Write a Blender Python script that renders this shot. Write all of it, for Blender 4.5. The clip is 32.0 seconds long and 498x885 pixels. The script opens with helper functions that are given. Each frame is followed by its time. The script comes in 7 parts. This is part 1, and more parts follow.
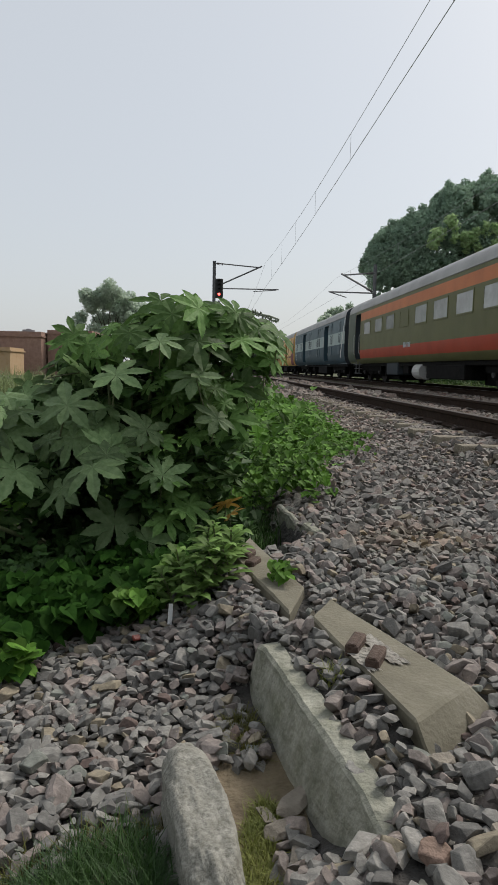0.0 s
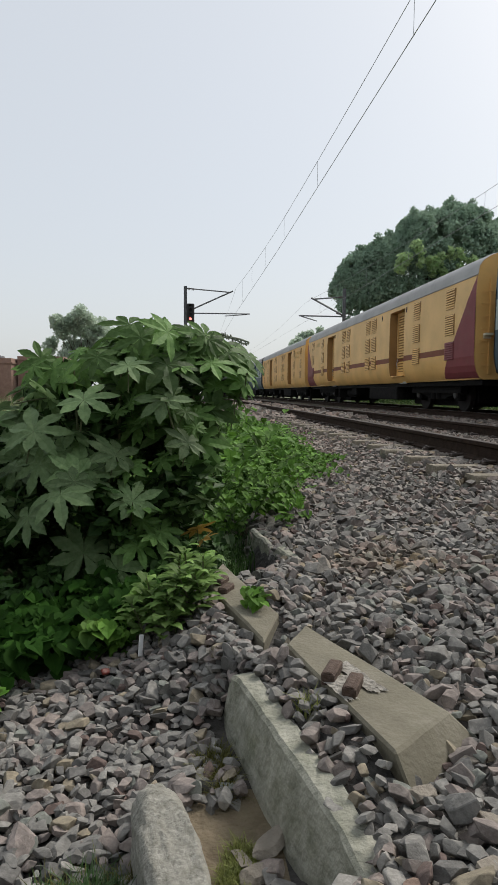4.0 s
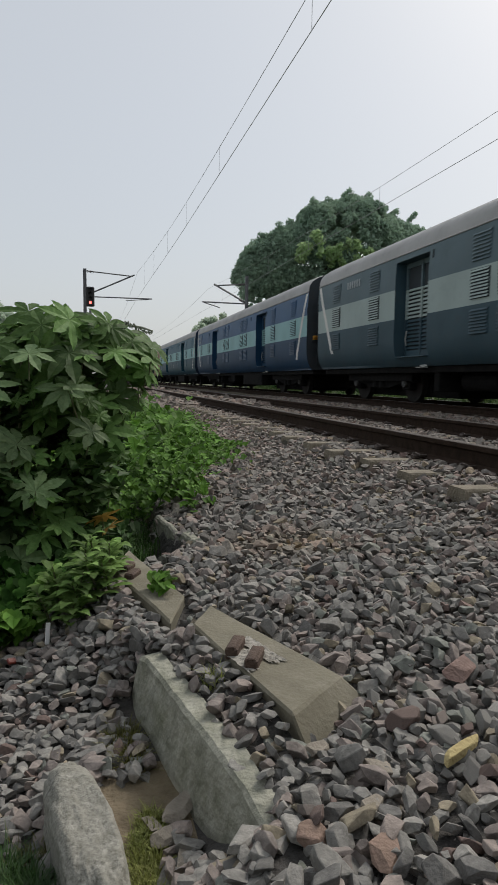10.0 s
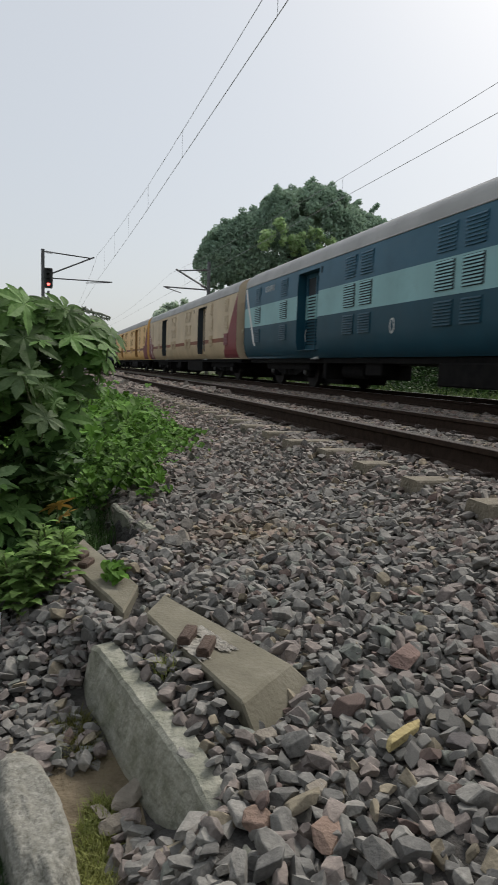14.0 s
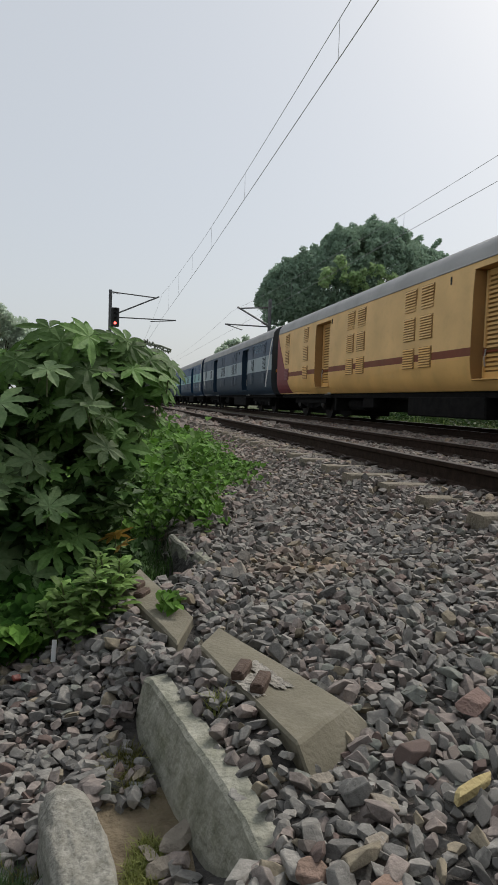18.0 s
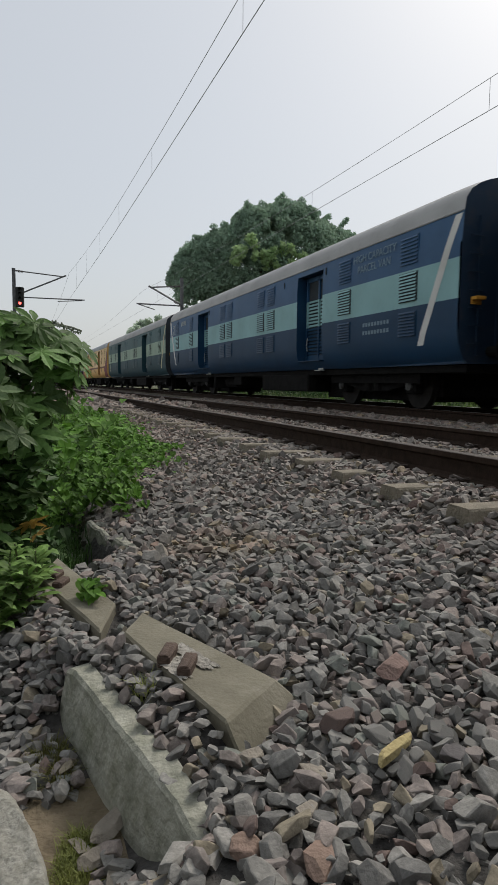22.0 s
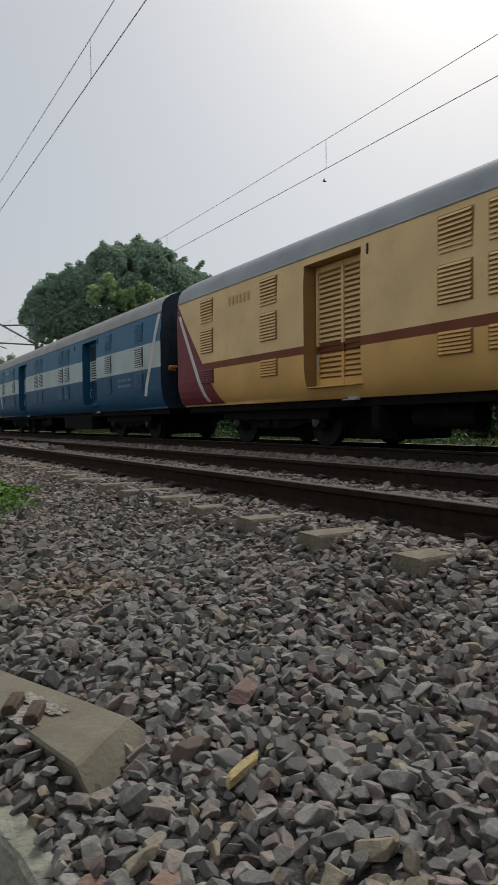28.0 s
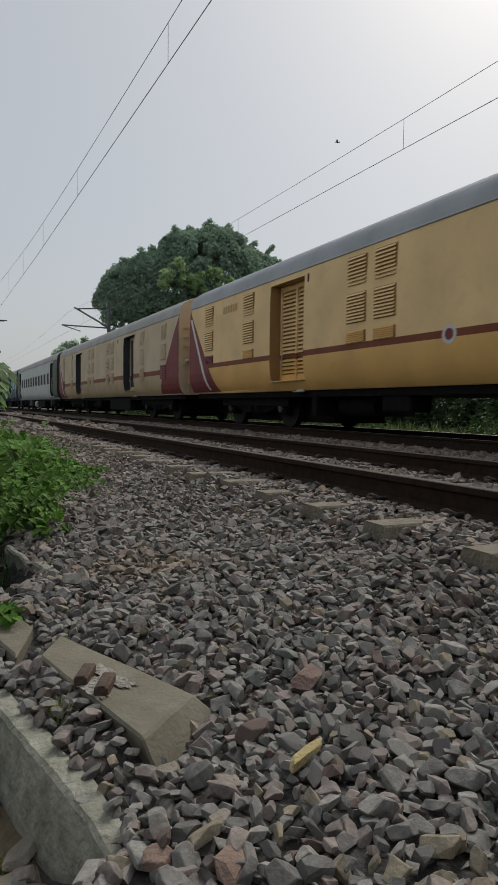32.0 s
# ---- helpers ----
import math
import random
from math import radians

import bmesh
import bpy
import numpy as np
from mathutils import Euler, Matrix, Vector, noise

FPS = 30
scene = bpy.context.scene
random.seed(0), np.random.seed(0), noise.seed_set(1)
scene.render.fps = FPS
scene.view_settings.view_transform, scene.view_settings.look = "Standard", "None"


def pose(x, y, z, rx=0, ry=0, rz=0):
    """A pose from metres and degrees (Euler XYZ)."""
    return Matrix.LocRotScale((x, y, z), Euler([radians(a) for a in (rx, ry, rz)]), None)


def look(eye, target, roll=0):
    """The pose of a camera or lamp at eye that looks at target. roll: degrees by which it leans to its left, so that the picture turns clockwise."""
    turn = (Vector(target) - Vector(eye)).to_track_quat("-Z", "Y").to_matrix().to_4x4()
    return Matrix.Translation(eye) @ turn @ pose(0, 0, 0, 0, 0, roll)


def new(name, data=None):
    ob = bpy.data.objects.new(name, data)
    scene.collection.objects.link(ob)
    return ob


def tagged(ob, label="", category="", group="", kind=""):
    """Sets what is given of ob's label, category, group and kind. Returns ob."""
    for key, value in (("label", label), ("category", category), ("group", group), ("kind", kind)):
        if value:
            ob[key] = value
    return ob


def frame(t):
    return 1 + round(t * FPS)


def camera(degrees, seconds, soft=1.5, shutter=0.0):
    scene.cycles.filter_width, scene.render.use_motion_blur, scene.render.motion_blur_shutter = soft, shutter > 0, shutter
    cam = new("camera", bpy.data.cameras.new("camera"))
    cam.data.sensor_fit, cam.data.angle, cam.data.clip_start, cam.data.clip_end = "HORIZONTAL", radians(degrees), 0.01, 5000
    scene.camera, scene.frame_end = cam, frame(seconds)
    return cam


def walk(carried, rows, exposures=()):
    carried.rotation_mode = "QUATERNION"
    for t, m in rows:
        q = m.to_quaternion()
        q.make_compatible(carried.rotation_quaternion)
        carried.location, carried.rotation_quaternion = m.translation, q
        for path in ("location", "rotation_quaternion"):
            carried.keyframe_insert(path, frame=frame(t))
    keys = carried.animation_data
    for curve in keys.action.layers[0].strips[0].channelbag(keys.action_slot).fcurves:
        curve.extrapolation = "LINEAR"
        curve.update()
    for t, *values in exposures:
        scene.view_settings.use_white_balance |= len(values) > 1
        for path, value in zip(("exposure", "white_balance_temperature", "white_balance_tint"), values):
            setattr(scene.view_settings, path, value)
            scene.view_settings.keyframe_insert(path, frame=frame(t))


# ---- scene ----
cam = camera(42.75, 32.0, soft=1.0, shutter=0.14)
PATH = [  # seconds, x, y, z, pitch, roll, yaw
    (0.0, -0.034, 0.022, 0.890, -6.63, -1.16, -3.01),
    (0.5, -0.037, 0.010, 0.892, -7.37, -1.95, -4.60),
    (1.0, -0.033, 0.008, 0.893, -7.79, -1.84, -5.49),
    (1.5, -0.030, 0.011, 0.892, -8.37, -2.39, -7.60),
    (2.0, -0.023, 0.020, 0.893, -10.47, -2.52, -6.19),
    (2.5, -0.033, 0.014, 0.901, -7.89, -1.93, -4.53),
    (4.5, -0.017, 0.072, 0.883, -4.45, -0.07, -5.82),
    (5.0, -0.028, 0.060, 0.892, -5.26, -1.11, -6.93),
    (5.5, -0.039, 0.064, 0.879, -5.22, -1.15, -7.17),
    (6.0, -0.042, 0.037, 0.892, -5.03, -4.35, -13.93),
    (6.5, -0.049, 0.028, 0.893, -4.93, -3.23, -14.21),
    (7.0, -0.054, 0.008, 0.894, -4.01, -5.28, -13.40),
    (7.5, -0.035, -0.003, 0.894, -2.60, -3.79, -17.04),
    (8.0, -0.021, 0.000, 0.901, -3.36, -3.68, -22.64),
    (8.5, -0.012, -0.037, 0.903, -3.13, -2.62, -28.58),
    (9.0, -0.025, -0.058, 0.905, -1.60, -3.10, -29.65),
    (9.5, -0.015, -0.070, 0.912, -3.20, -1.76, -30.03),
    (10.0, -0.034, -0.024, 0.901, -5.63, -0.72, -14.09),
    (10.5, -0.015, -0.012, 0.880, -7.62, -0.87, -12.78),
    (11.0, -0.011, 0.008, 0.884, -7.87, -1.50, -11.84),
    (11.5, -0.006, -0.004, 0.891, -6.72, -1.66, -11.91),
    (12.0, -0.010, 0.000, 0.889, -7.68, -2.06, -11.57),
    (12.5, -0.010, -0.003, 0.888, -6.70, -1.70, -11.86),
    (13.0, -0.009, -0.016, 0.892, -6.08, -1.36, -18.81),
    (13.5, -0.016, -0.044, 0.897, -5.95, -1.50, -23.29),
    (14.0, -0.022, -0.039, 0.916, -6.70, -1.94, -17.57),
    (14.5, -0.020, 0.000, 0.891, -6.95, -0.64, -10.03),
    (16.5, -0.026, 0.054, 0.878, -7.35, -2.33, -10.18),
    (17.0, 0.010, 0.039, 0.877, -8.03, -0.69, -8.03),
    (17.5, 0.002, 0.027, 0.874, -5.89, -1.93, -10.76),
    (18.0, -0.003, -0.004, 0.889, -3.68, -1.88, -12.17),
    (18.5, 0.002, -0.010, 0.886, -4.47, -0.65, -13.99),
    (19.0, -0.007, 0.001, 0.884, -5.86, -0.40, -10.26),
    (19.5, -0.006, 0.019, 0.877, -6.74, 0.46, -12.94),
    (20.0, 0.002, 0.013, 0.879, -8.32, 0.28, -16.83),
    (20.5, -0.018, 0.048, 0.871, -5.17, 2.92, -10.12),
    (21.0, 0.017, 0.004, 0.885, -5.73, 3.61, -17.48),
    (21.5, 0.010, 0.026, 0.897, -5.22, -1.73, -20.27),
    (22.0, -0.004, 0.011, 0.891, -5.34, -0.55, -19.76),
    (22.5, -0.006, 0.005, 0.896, -2.62, -1.71, -23.04),
    (23.0, 0.020, -0.019, 0.888, -2.49, -0.77, -30.56),
    (23.5, 0.022, -0.036, 0.882, -1.29, 0.03, -36.85),
    (24.0, 0.040, -0.046, 0.876, -1.57, 1.10, -40.29),
    (24.5, 0.024, -0.055, 0.874, -1.17, 0.76, -39.89),
    (25.0, 0.026, -0.042, 0.890, -3.33, 0.68, -31.84),
    (25.5, 0.024, -0.040, 0.889, -5.57, -0.80, -27.78),
    (27.5, 0.018, -0.056, 0.890, -2.98, 0.35, -24.45),
    (28.0, 0.021, -0.066, 0.885, -1.92, 0.70, -32.04),
    (28.5, 0.017, -0.076, 0.892, -2.65, -0.64, -38.06),
    (29.0, 0.016, -0.078, 0.895, -2.97, -0.80, -37.22),
    (29.5, 0.008, -0.072, 0.893, -3.55, -1.21, -33.13),
    (30.0, -0.000, -0.057, 0.887, -4.45, -1.06, -27.75),
    (30.5, 0.006, -0.052, 0.876, -4.58, -0.25, -27.22),
    (31.0, -0.009, -0.074, 0.886, -2.58, -1.15, -26.69),
    (31.5, -0.000, -0.061, 0.890, -2.67, -0.87, -26.54),
    (32.0, 0.008, -0.053, 0.885, -3.22, -0.65, -26.14),
]
# how far the film's own exposure dips below what its heading gives
DIM = ((0, 1, 2, 5, 6, 7, 8, 9, 10, 11, 12, 13, 14, 17, 18, 19, 20, 21, 22, 23, 24, 25, 28, 29, 30, 31, 32),
       (0.26, 0.19, 0.0, 0.2, 0.25, 0.28, 0.26, 0.08, 0.32, 0.2, 0.17, 0.08, 0.15, 0.2, 0.29, 0.32, 0.13, 0.13, 0.2, 0.14, 0.16, 0.2, 0.22, 0.27, 0.29, 0.32, 0.35))
walk(cam, [(t, pose(x, y, z, 90 + pitch, roll, yaw)) for t, x, y, z, pitch, roll, yaw in PATH],
     exposures=[(t, float(np.interp(yaw, [-40, -27, -14, -5], [-0.5, -0.33, -0.05, 0.0])) - float(np.interp(t, DIM[0], DIM[1]))) for t, x, y, z, pitch, roll, yaw in PATH])

# ---- light: thin bright overcast, the sun behind haze beyond the train ----
SUN_EL, SUN_AZ = 46.0, 55.0          # azimuth from +y (along the track) towards +x
world = bpy.data.worlds.new("overcast_sky")
scene.world = world
world.use_nodes = True
wn, wl = world.node_tree.nodes, world.node_tree.links
wn.clear()
w_out = wn.new("ShaderNodeOutputWorld")
w_bg = wn.new("ShaderNodeBackground")
w_sky = wn.new("ShaderNodeTexSky")
w_sky.sky_type = "NISHITA"
w_sky.sun_disc = False
w_sky.sun_elevation, w_sky.sun_rotation = radians(SUN_EL), radians(SUN_AZ)
w_sky.air_density, w_sky.dust_density, w_sky.ozone_density = 1.0, 4.0, 1.0
w_mul = wn.new("ShaderNodeMix")
w_mul.data_type = "RGBA"
w_mul.blend_type = "MIX"
w_mul.inputs[0].default_value = 0.62
w_mul.inputs[7].default_value = (8.42, 8.74, 8.9, 1)   # the even veil of cloud
w_cool = wn.new("ShaderNodeMix")
w_cool.data_type, w_cool.blend_type = "RGBA", "MULTIPLY"
w_cool.inputs[0].default_value = 1.0
w_cool.inputs[7].default_value = (0.955, 1.0, 1.05, 1)   # the glow round the hidden sun is white
wl.new(w_sky.outputs[0], w_cool.inputs[6])
wl.new(w_cool.outputs[2], w_mul.inputs[6])
wl.new(w_mul.outputs[2], w_bg.inputs[0])
w_bg.inputs[1].default_value = 0.118
wl.new(w_bg.outputs[0], w_out.inputs[0])
sun = new("sun", bpy.data.lights.new("sun", "SUN"))
sun.data.energy, sun.data.angle, sun.data.color = 3.0, radians(20), (1.0, 0.95, 0.88)
_d = Vector((math.sin(radians(SUN_AZ)) * math.cos(radians(SUN_EL)), math.cos(radians(SUN_AZ)) * math.cos(radians(SUN_EL)), math.sin(radians(SUN_EL))))
sun.matrix_world = look(_d * 50, (0, 0, 0))


# ---- materials ----
def mat(name, c1, c2, scale=6.0, rough=0.8, bump=0.25, bscale=60.0, metal=0.0, wear=None, wear_amount=0.5, wscale=2.0, pick="", spread=0.0, spec=0.5, leafy=0.0):
    """A two-scale procedural surface: c1 to c2 by noise, a third colour as stains, fine bump; pick spreads the value per object or per island."""
    m = bpy.data.materials.new(name)
    m.use_nodes = True
    n, l = m.node_tree.nodes, m.node_tree.links
    bs = n["Principled BSDF"]
    tc = n.new("ShaderNodeTexCoord")
    vec = tc.outputs["Object"]
    n1 = n.new("ShaderNodeTexNoise")
    n1.inputs["Scale"].default_value, n1.inputs["Detail"].default_value, n1.inputs["Roughness"].default_value = scale, 6, 0.62
    l.new(vec, n1.inputs["Vector"])
    r1 = n.new("ShaderNodeValToRGB")
    r1.color_ramp.elements[0].position, r1.color_ramp.elements[1].position = 0.33, 0.67
    r1.color_ramp.elements[0].color, r1.color_ramp.elements[1].color = (*c1, 1), (*c2, 1)
    l.new(n1.outputs[0], r1.inputs[0])
    col = r1.outputs[0]
    if wear:
        n2 = n.new("ShaderNodeTexNoise")
        n2.inputs["Scale"].default_value, n2.inputs["Detail"].default_value, n2.inputs["Roughness"].default_value = wscale, 8, 0.7
        l.new(vec, n2.inputs["Vector"])
        r2 = n.new("ShaderNodeValToRGB")
        r2.color_ramp.elements[0].position, r2.color_ramp.elements[1].position = 0.5, 0.72
        r2.color_ramp.elements[1].color = (wear_amount, wear_amount, wear_amount, 1)
        l.new(n2.outputs[0], r2.inputs[0])
        mx = n.new("ShaderNodeMix")
        mx.data_type = "RGBA"
        l.new(r2.outputs[0], mx.inputs[0])
        l.new(col, mx.inputs[6])
        mx.inputs[7].default_value = (*wear, 1)
        col = mx.outputs[2]
    if pick:
        if pick == "object":
            rnd = n.new("ShaderNodeObjectInfo").outputs["Random"]
        else:
            rnd = n.new("ShaderNodeNewGeometry").outputs["Random Per Island"]
        mr = n.new("ShaderNodeMapRange")
        mr.inputs[3].default_value, mr.inputs[4].default_value = 1 - spread, 1 + spread
        l.new(rnd, mr.inputs[0])
        hs = n.new("ShaderNodeHueSaturation")
        l.new(mr.outputs[0], hs.inputs["Value"])
        l.new(col, hs.inputs["Color"])
        col = hs.outputs[0]
    l.new(col, bs.inputs["Base Color"])
    bs.inputs["Roughness"].default_value, bs.inputs["Metallic"].default_value = rough, metal
    bs.inputs["Specular IOR Level"].default_value = spec
    if bump:
        n3 = n.new("ShaderNodeTexNoise")
        n3.inputs["Scale"].default_value, n3.inputs["Detail"].default_value = bscale, 5
        l.new(vec, n3.inputs["Vector"])
        b = n.new("ShaderNodeBump")
        b.inputs["Strength"].default_value, b.inputs["Distance"].default_value = bump, 0.02
        l.new(n3.outputs[0], b.inputs["Height"])
        l.new(b.outputs[0], bs.inputs["Normal"])
    if leafy:
        tr = n.new("ShaderNodeBsdfTranslucent")
        l.new(col, tr.inputs[0])
        ms = n.new("ShaderNodeMixShader")
        ms.inputs[0].default_value = leafy
        l.new(bs.outputs[0], ms.inputs[1])
        l.new(tr.outputs[0], ms.inputs[2])
        l.new(ms.outputs[0], n["Material Output"].inputs[0])
    return m


def stone_mat(name, pick):
    """Crushed grey trap stone: each stone takes its own shade, some pinkish or tan, with pale dust."""
    m = mat(name, (0.120, 0.115, 0.108), (0.224, 0.216, 0.202), 34, 0.9, 0.2, 140, wear=(0.35, 0.335, 0.315), wscale=42, wear_amount=0.6)
    n, l = m.node_tree.nodes, m.node_tree.links
    bs = n["Principled BSDF"]
    old = bs.inputs["Base Color"].links[0].from_socket
    rnd = n.new("ShaderNodeObjectInfo").outputs["Random"] if pick == "object" else n.new("ShaderNodeNewGeometry").outputs["Random Per Island"]
    rp = n.new("ShaderNodeValToRGB")
    e = rp.color_ramp.elements
    rp.color_ramp.interpolation = "CONSTANT"
    e[0].position, e[0].color = 0.0, (0.58, 0.58, 0.575, 1)
    e[1].position, e[1].color = 0.975, (0.70, 0.52, 0.48, 1)
    for p, c in ((0.07, (0.74, 0.74, 0.735, 1)), (0.17, (0.88, 0.88, 0.865, 1)), (0.30, (1.0, 1.0, 0.975, 1)), (0.43, (1.15, 1.145, 1.11, 1)), (0.55, (1.38, 1.365, 1.32, 1)), (0.64, (1.10, 0.975, 0.94, 1)), (0.75, (1.23, 1.07, 1.01, 1)), (0.84, (0.96, 0.86, 0.825, 1)), (0.88, (1.26, 1.12, 0.86, 1)), (0.935, (0.92, 1.0, 0.93, 1))):
        k = e.new(p)
        k.color = c
    l.new(rnd, rp.inputs[0])
    mx = n.new("ShaderNodeMix")
    mx.data_type, mx.blend_type = "RGBA", "MULTIPLY"
    mx.inputs[0].default_value = 1.0
    l.new(old, mx.inputs[6])
    l.new(rp.outputs[0], mx.inputs[7])
    # broad rusty brown stain over parts of the bed
    st = n.new("ShaderNodeTexNoise")
    st.inputs["Scale"].default_value, st.inputs["Detail"].default_value = 1.6, 3
    ge = n.new("ShaderNodeNewGeometry")
    l.new(ge.outputs["Position"], st.inputs["Vector"])
    far = n.new("ShaderNodeVectorMath")
    far.operation = "DISTANCE"
    far.inputs[1].default_value = (0.95, 2.9, 0.1)
    l.new(ge.outputs["Position"], far.inputs[0])
    both = n.new("ShaderNodeMath")
    both.operation = "ADD"
    l.new(far.outputs["Value"], both.inputs[0])
    l.new(st.outputs[0], both.inputs[1])
    sr = n.new("ShaderNodeValToRGB")
    sr.color_ramp.elements[0].position, sr.color_ramp.elements[1].position = 0.55, 1.0
    sr.color_ramp.elements[0].color, sr.color_ramp.elements[1].color = (1.10, 0.99, 0.86, 1), (1.0, 1.0, 1.0, 1)
    l.new(both.outputs[0], sr.inputs[0])
    mz = n.new("ShaderNodeMix")
    mz.data_type, mz.blend_type = "RGBA", "MULTIPLY"
    mz.inputs[0].default_value = 1.0
    l.new(mx.outputs[2], mz.inputs[6])
    l.new(sr.outputs[0], mz.inputs[7])
    # brake dust: the bed turns pinkish brown towards the rails and farther along
    sp = n.new("ShaderNodeSeparateXYZ")
    l.new(ge.outputs["Position"], sp.inputs[0])
    al = n.new("ShaderNodeMapRange")
    al.inputs[1].default_value, al.inputs[2].default_value, al.inputs[4].default_value = 2.5, 9.0, 0.75
    l.new(sp.outputs[1], al.inputs[0])
    ac = n.new("ShaderNodeMapRange")
    ac.inputs[1].default_value, ac.inputs[2].default_value, ac.inputs[4].default_value = 1.4, 2.3, 0.4
    l.new(sp.outputs[0], ac.inputs[0])
    du = n.new("ShaderNodeMath")
    du.operation = "MAXIMUM"
    l.new(al.outputs[0], du.inputs[0])
    l.new(ac.outputs[0], du.inputs[1])
    md = n.new("ShaderNodeMix")
    md.data_type = "RGBA"
    l.new(du.outputs[0], md.inputs[0])
    l.new(mz.outputs[2], md.inputs[6])
    mp = n.new("ShaderNodeMix")
    mp.data_type, mp.blend_type = "RGBA", "MULTIPLY"
    mp.inputs[0].default_value = 1.0
    l.new(mz.outputs[2], mp.inputs[6])
    mp.inputs[7].default_value = (1.16, 0.99, 0.90, 1)
    l.new(mp.outputs[2], md.inputs[7])
    l.new(md.outputs[2], bs.inputs["Base Color"])
    return m


M_STONE = stone_mat("ballast_stone", "island")
M_STONE_OB = stone_mat("ballast_stone_single", "object")
# near black: the shade deep between the stones is put into this colour
M_BED = mat("ballast_bed_gap_shade", (0.02, 0.019, 0.017), (0.07, 0.065, 0.06), 28, 0.95, 0.9, 40, wear=(0.16, 0.13, 0.10), wear_amount=0.3)
M_SOIL = mat("weedy_soil", (0.06, 0.052, 0.03), (0.06, 0.09, 0.025), 3, 0.95, 0.6, 30, wear=(0.2, 0.17, 0.11), wear_amount=0.6)
M_SAND = mat("sandy_soil", (0.13, 0.10, 0.062), (0.22, 0.175, 0.115), 9, 0.95, 0.7, 60, wear=(0.10, 0.10, 0.04), wear_amount=0.6)
M_RAILSIDE = mat("rusty_rail", (0.020, 0.013, 0.009), (0.044, 0.028, 0.02), 14, 0.9, 0.3, 90, wear=(0.05, 0.034, 0.026), wear_amount=0.5, spec=0.12)
M_RAILTOP = mat("polished_rail_head", (0.22, 0.21, 0.20), (0.34, 0.32, 0.31), 20, 0.42, 0.05, 90, metal=0.8)
M_RAILDULL = mat("dull_rail_head", (0.035, 0.028, 0.024), (0.075, 0.06, 0.052), 20, 0.75, 0.1, 90, spec=0.25)
M_SLEEPER = mat("concrete_sleeper", (0.145, 0.124, 0.090), (0.235, 0.203, 0.150), 12, 0.9, 0.6, 55, wear=(0.095, 0.08, 0.062), wear_amount=0.6)
M_CLIP = mat("dark_steel_clip", (0.03, 0.022, 0.018), (0.07, 0.05, 0.04), 30, 0.7, 0.2, 90)
M_BLOCK = mat("khaki_concrete", (0.132, 0.119, 0.084), (0.182, 0.166, 0.120), 7, 0.88, 0.22, 80, wear=(0.27, 0.25, 0.20), wear_amount=0.5, wscale=9)
M_BREAK = mat("broken_concrete", (0.17, 0.155, 0.13), (0.36, 0.34, 0.30), 26, 0.95, 0.8, 60)
M_RUST = mat("rusty_insert", (0.060, 0.038, 0.028), (0.105, 0.068, 0.05), 25, 0.85, 0.4, 80)
M_SLAB = mat("weathered_concrete", (0.185, 0.187, 0.143), (0.385, 0.376, 0.312), 13, 0.92, 0.6, 45, wear=(0.135, 0.145, 0.085), wear_amount=0.85, wscale=6)
M_ROCK = mat("pale_boulder", (0.165, 0.158, 0.13), (0.33, 0.32, 0.28), 46, 0.95, 0.4, 80, wear=(0.06, 0.058, 0.045), wear_amount=0.9, wscale=48)
M_LEAF = mat("castor_leaf", (0.082, 0.165, 0.040), (0.150, 0.258, 0.076), 9, 0.56, 0.12, 50, pick="object", spread=0.5, leafy=0.38, spec=0.22)
# dusty leaf, with stronger light on it put into the colour
M_LEAFPALE = mat("pale_castor_leaf", (0.138, 0.226, 0.088), (0.245, 0.345, 0.160), 9, 0.56, 0.12, 50, pick="object", spread=0.45, leafy=0.36, spec=0.3)
M_LEAFY = mat("yellowed_leaf", (0.30, 0.22, 0.05), (0.42, 0.24, 0.05), 9, 0.6, 0.15, 50, leafy=0.25)
M_STEM = mat("green_stem", (0.07, 0.09, 0.035), (0.13, 0.14, 0.06), 12, 0.7, 0.1, 50)
M_VINE = mat("vine_leaf", (0.055, 0.135, 0.016), (0.125, 0.245, 0.038), 14, 0.62, 0.1, 60, pick="island", spread=0.5, leafy=0.26, spec=0.15)
# darkened for the shade of the bush above it
M_CREEP = mat("shaded_creeper_leaf", (0.016, 0.050, 0.008), (0.034, 0.088, 0.014), 14, 0.7, 0.1, 60, pick="island", spread=0.4, leafy=0.3, spec=0.05)
M_GRASS = mat("grass_blade", (0.07, 0.13, 0.03), (0.14, 0.20, 0.06), 6, 0.6, 0.0, 60, pick="island", spread=0.4, leafy=0.3)
M_LUSH = mat("lush_grass", (0.020, 0.060, 0.010), (0.048, 0.108, 0.020), 6, 0.6, 0.0, 60, pick="island", spread=0.4, leafy=0.35)
# grass colour with the shade of the hollow put in
M_SHADEGRASS = mat("shaded_dark_grass", (0.03, 0.07, 0.02), (0.06, 0.11, 0.03), 6, 0.6, 0.0, 60, pick="island", spread=0.4, leafy=0.2, spec=0.1)
M_DRYGRASS = mat("yellow_grass", (0.17, 0.20, 0.045), (0.27, 0.28, 0.08), 6, 0.7, 0.0, 60, pick="island", spread=0.35, leafy=0.25)
M_WEEDTOP = mat("weed_leaf", (0.090, 0.165, 0.036), (0.180, 0.285, 0.080), 14, 0.6, 0.1, 60, pick="island", spread=0.5, leafy=0.32, spec=0.2)
M_MOSS = mat("olive_moss", (0.085, 0.088, 0.026), (0.15, 0.145, 0.05), 6, 0.7, 0.0, 60, pick="island", spread=0.4, leafy=0.2, spec=0.1)
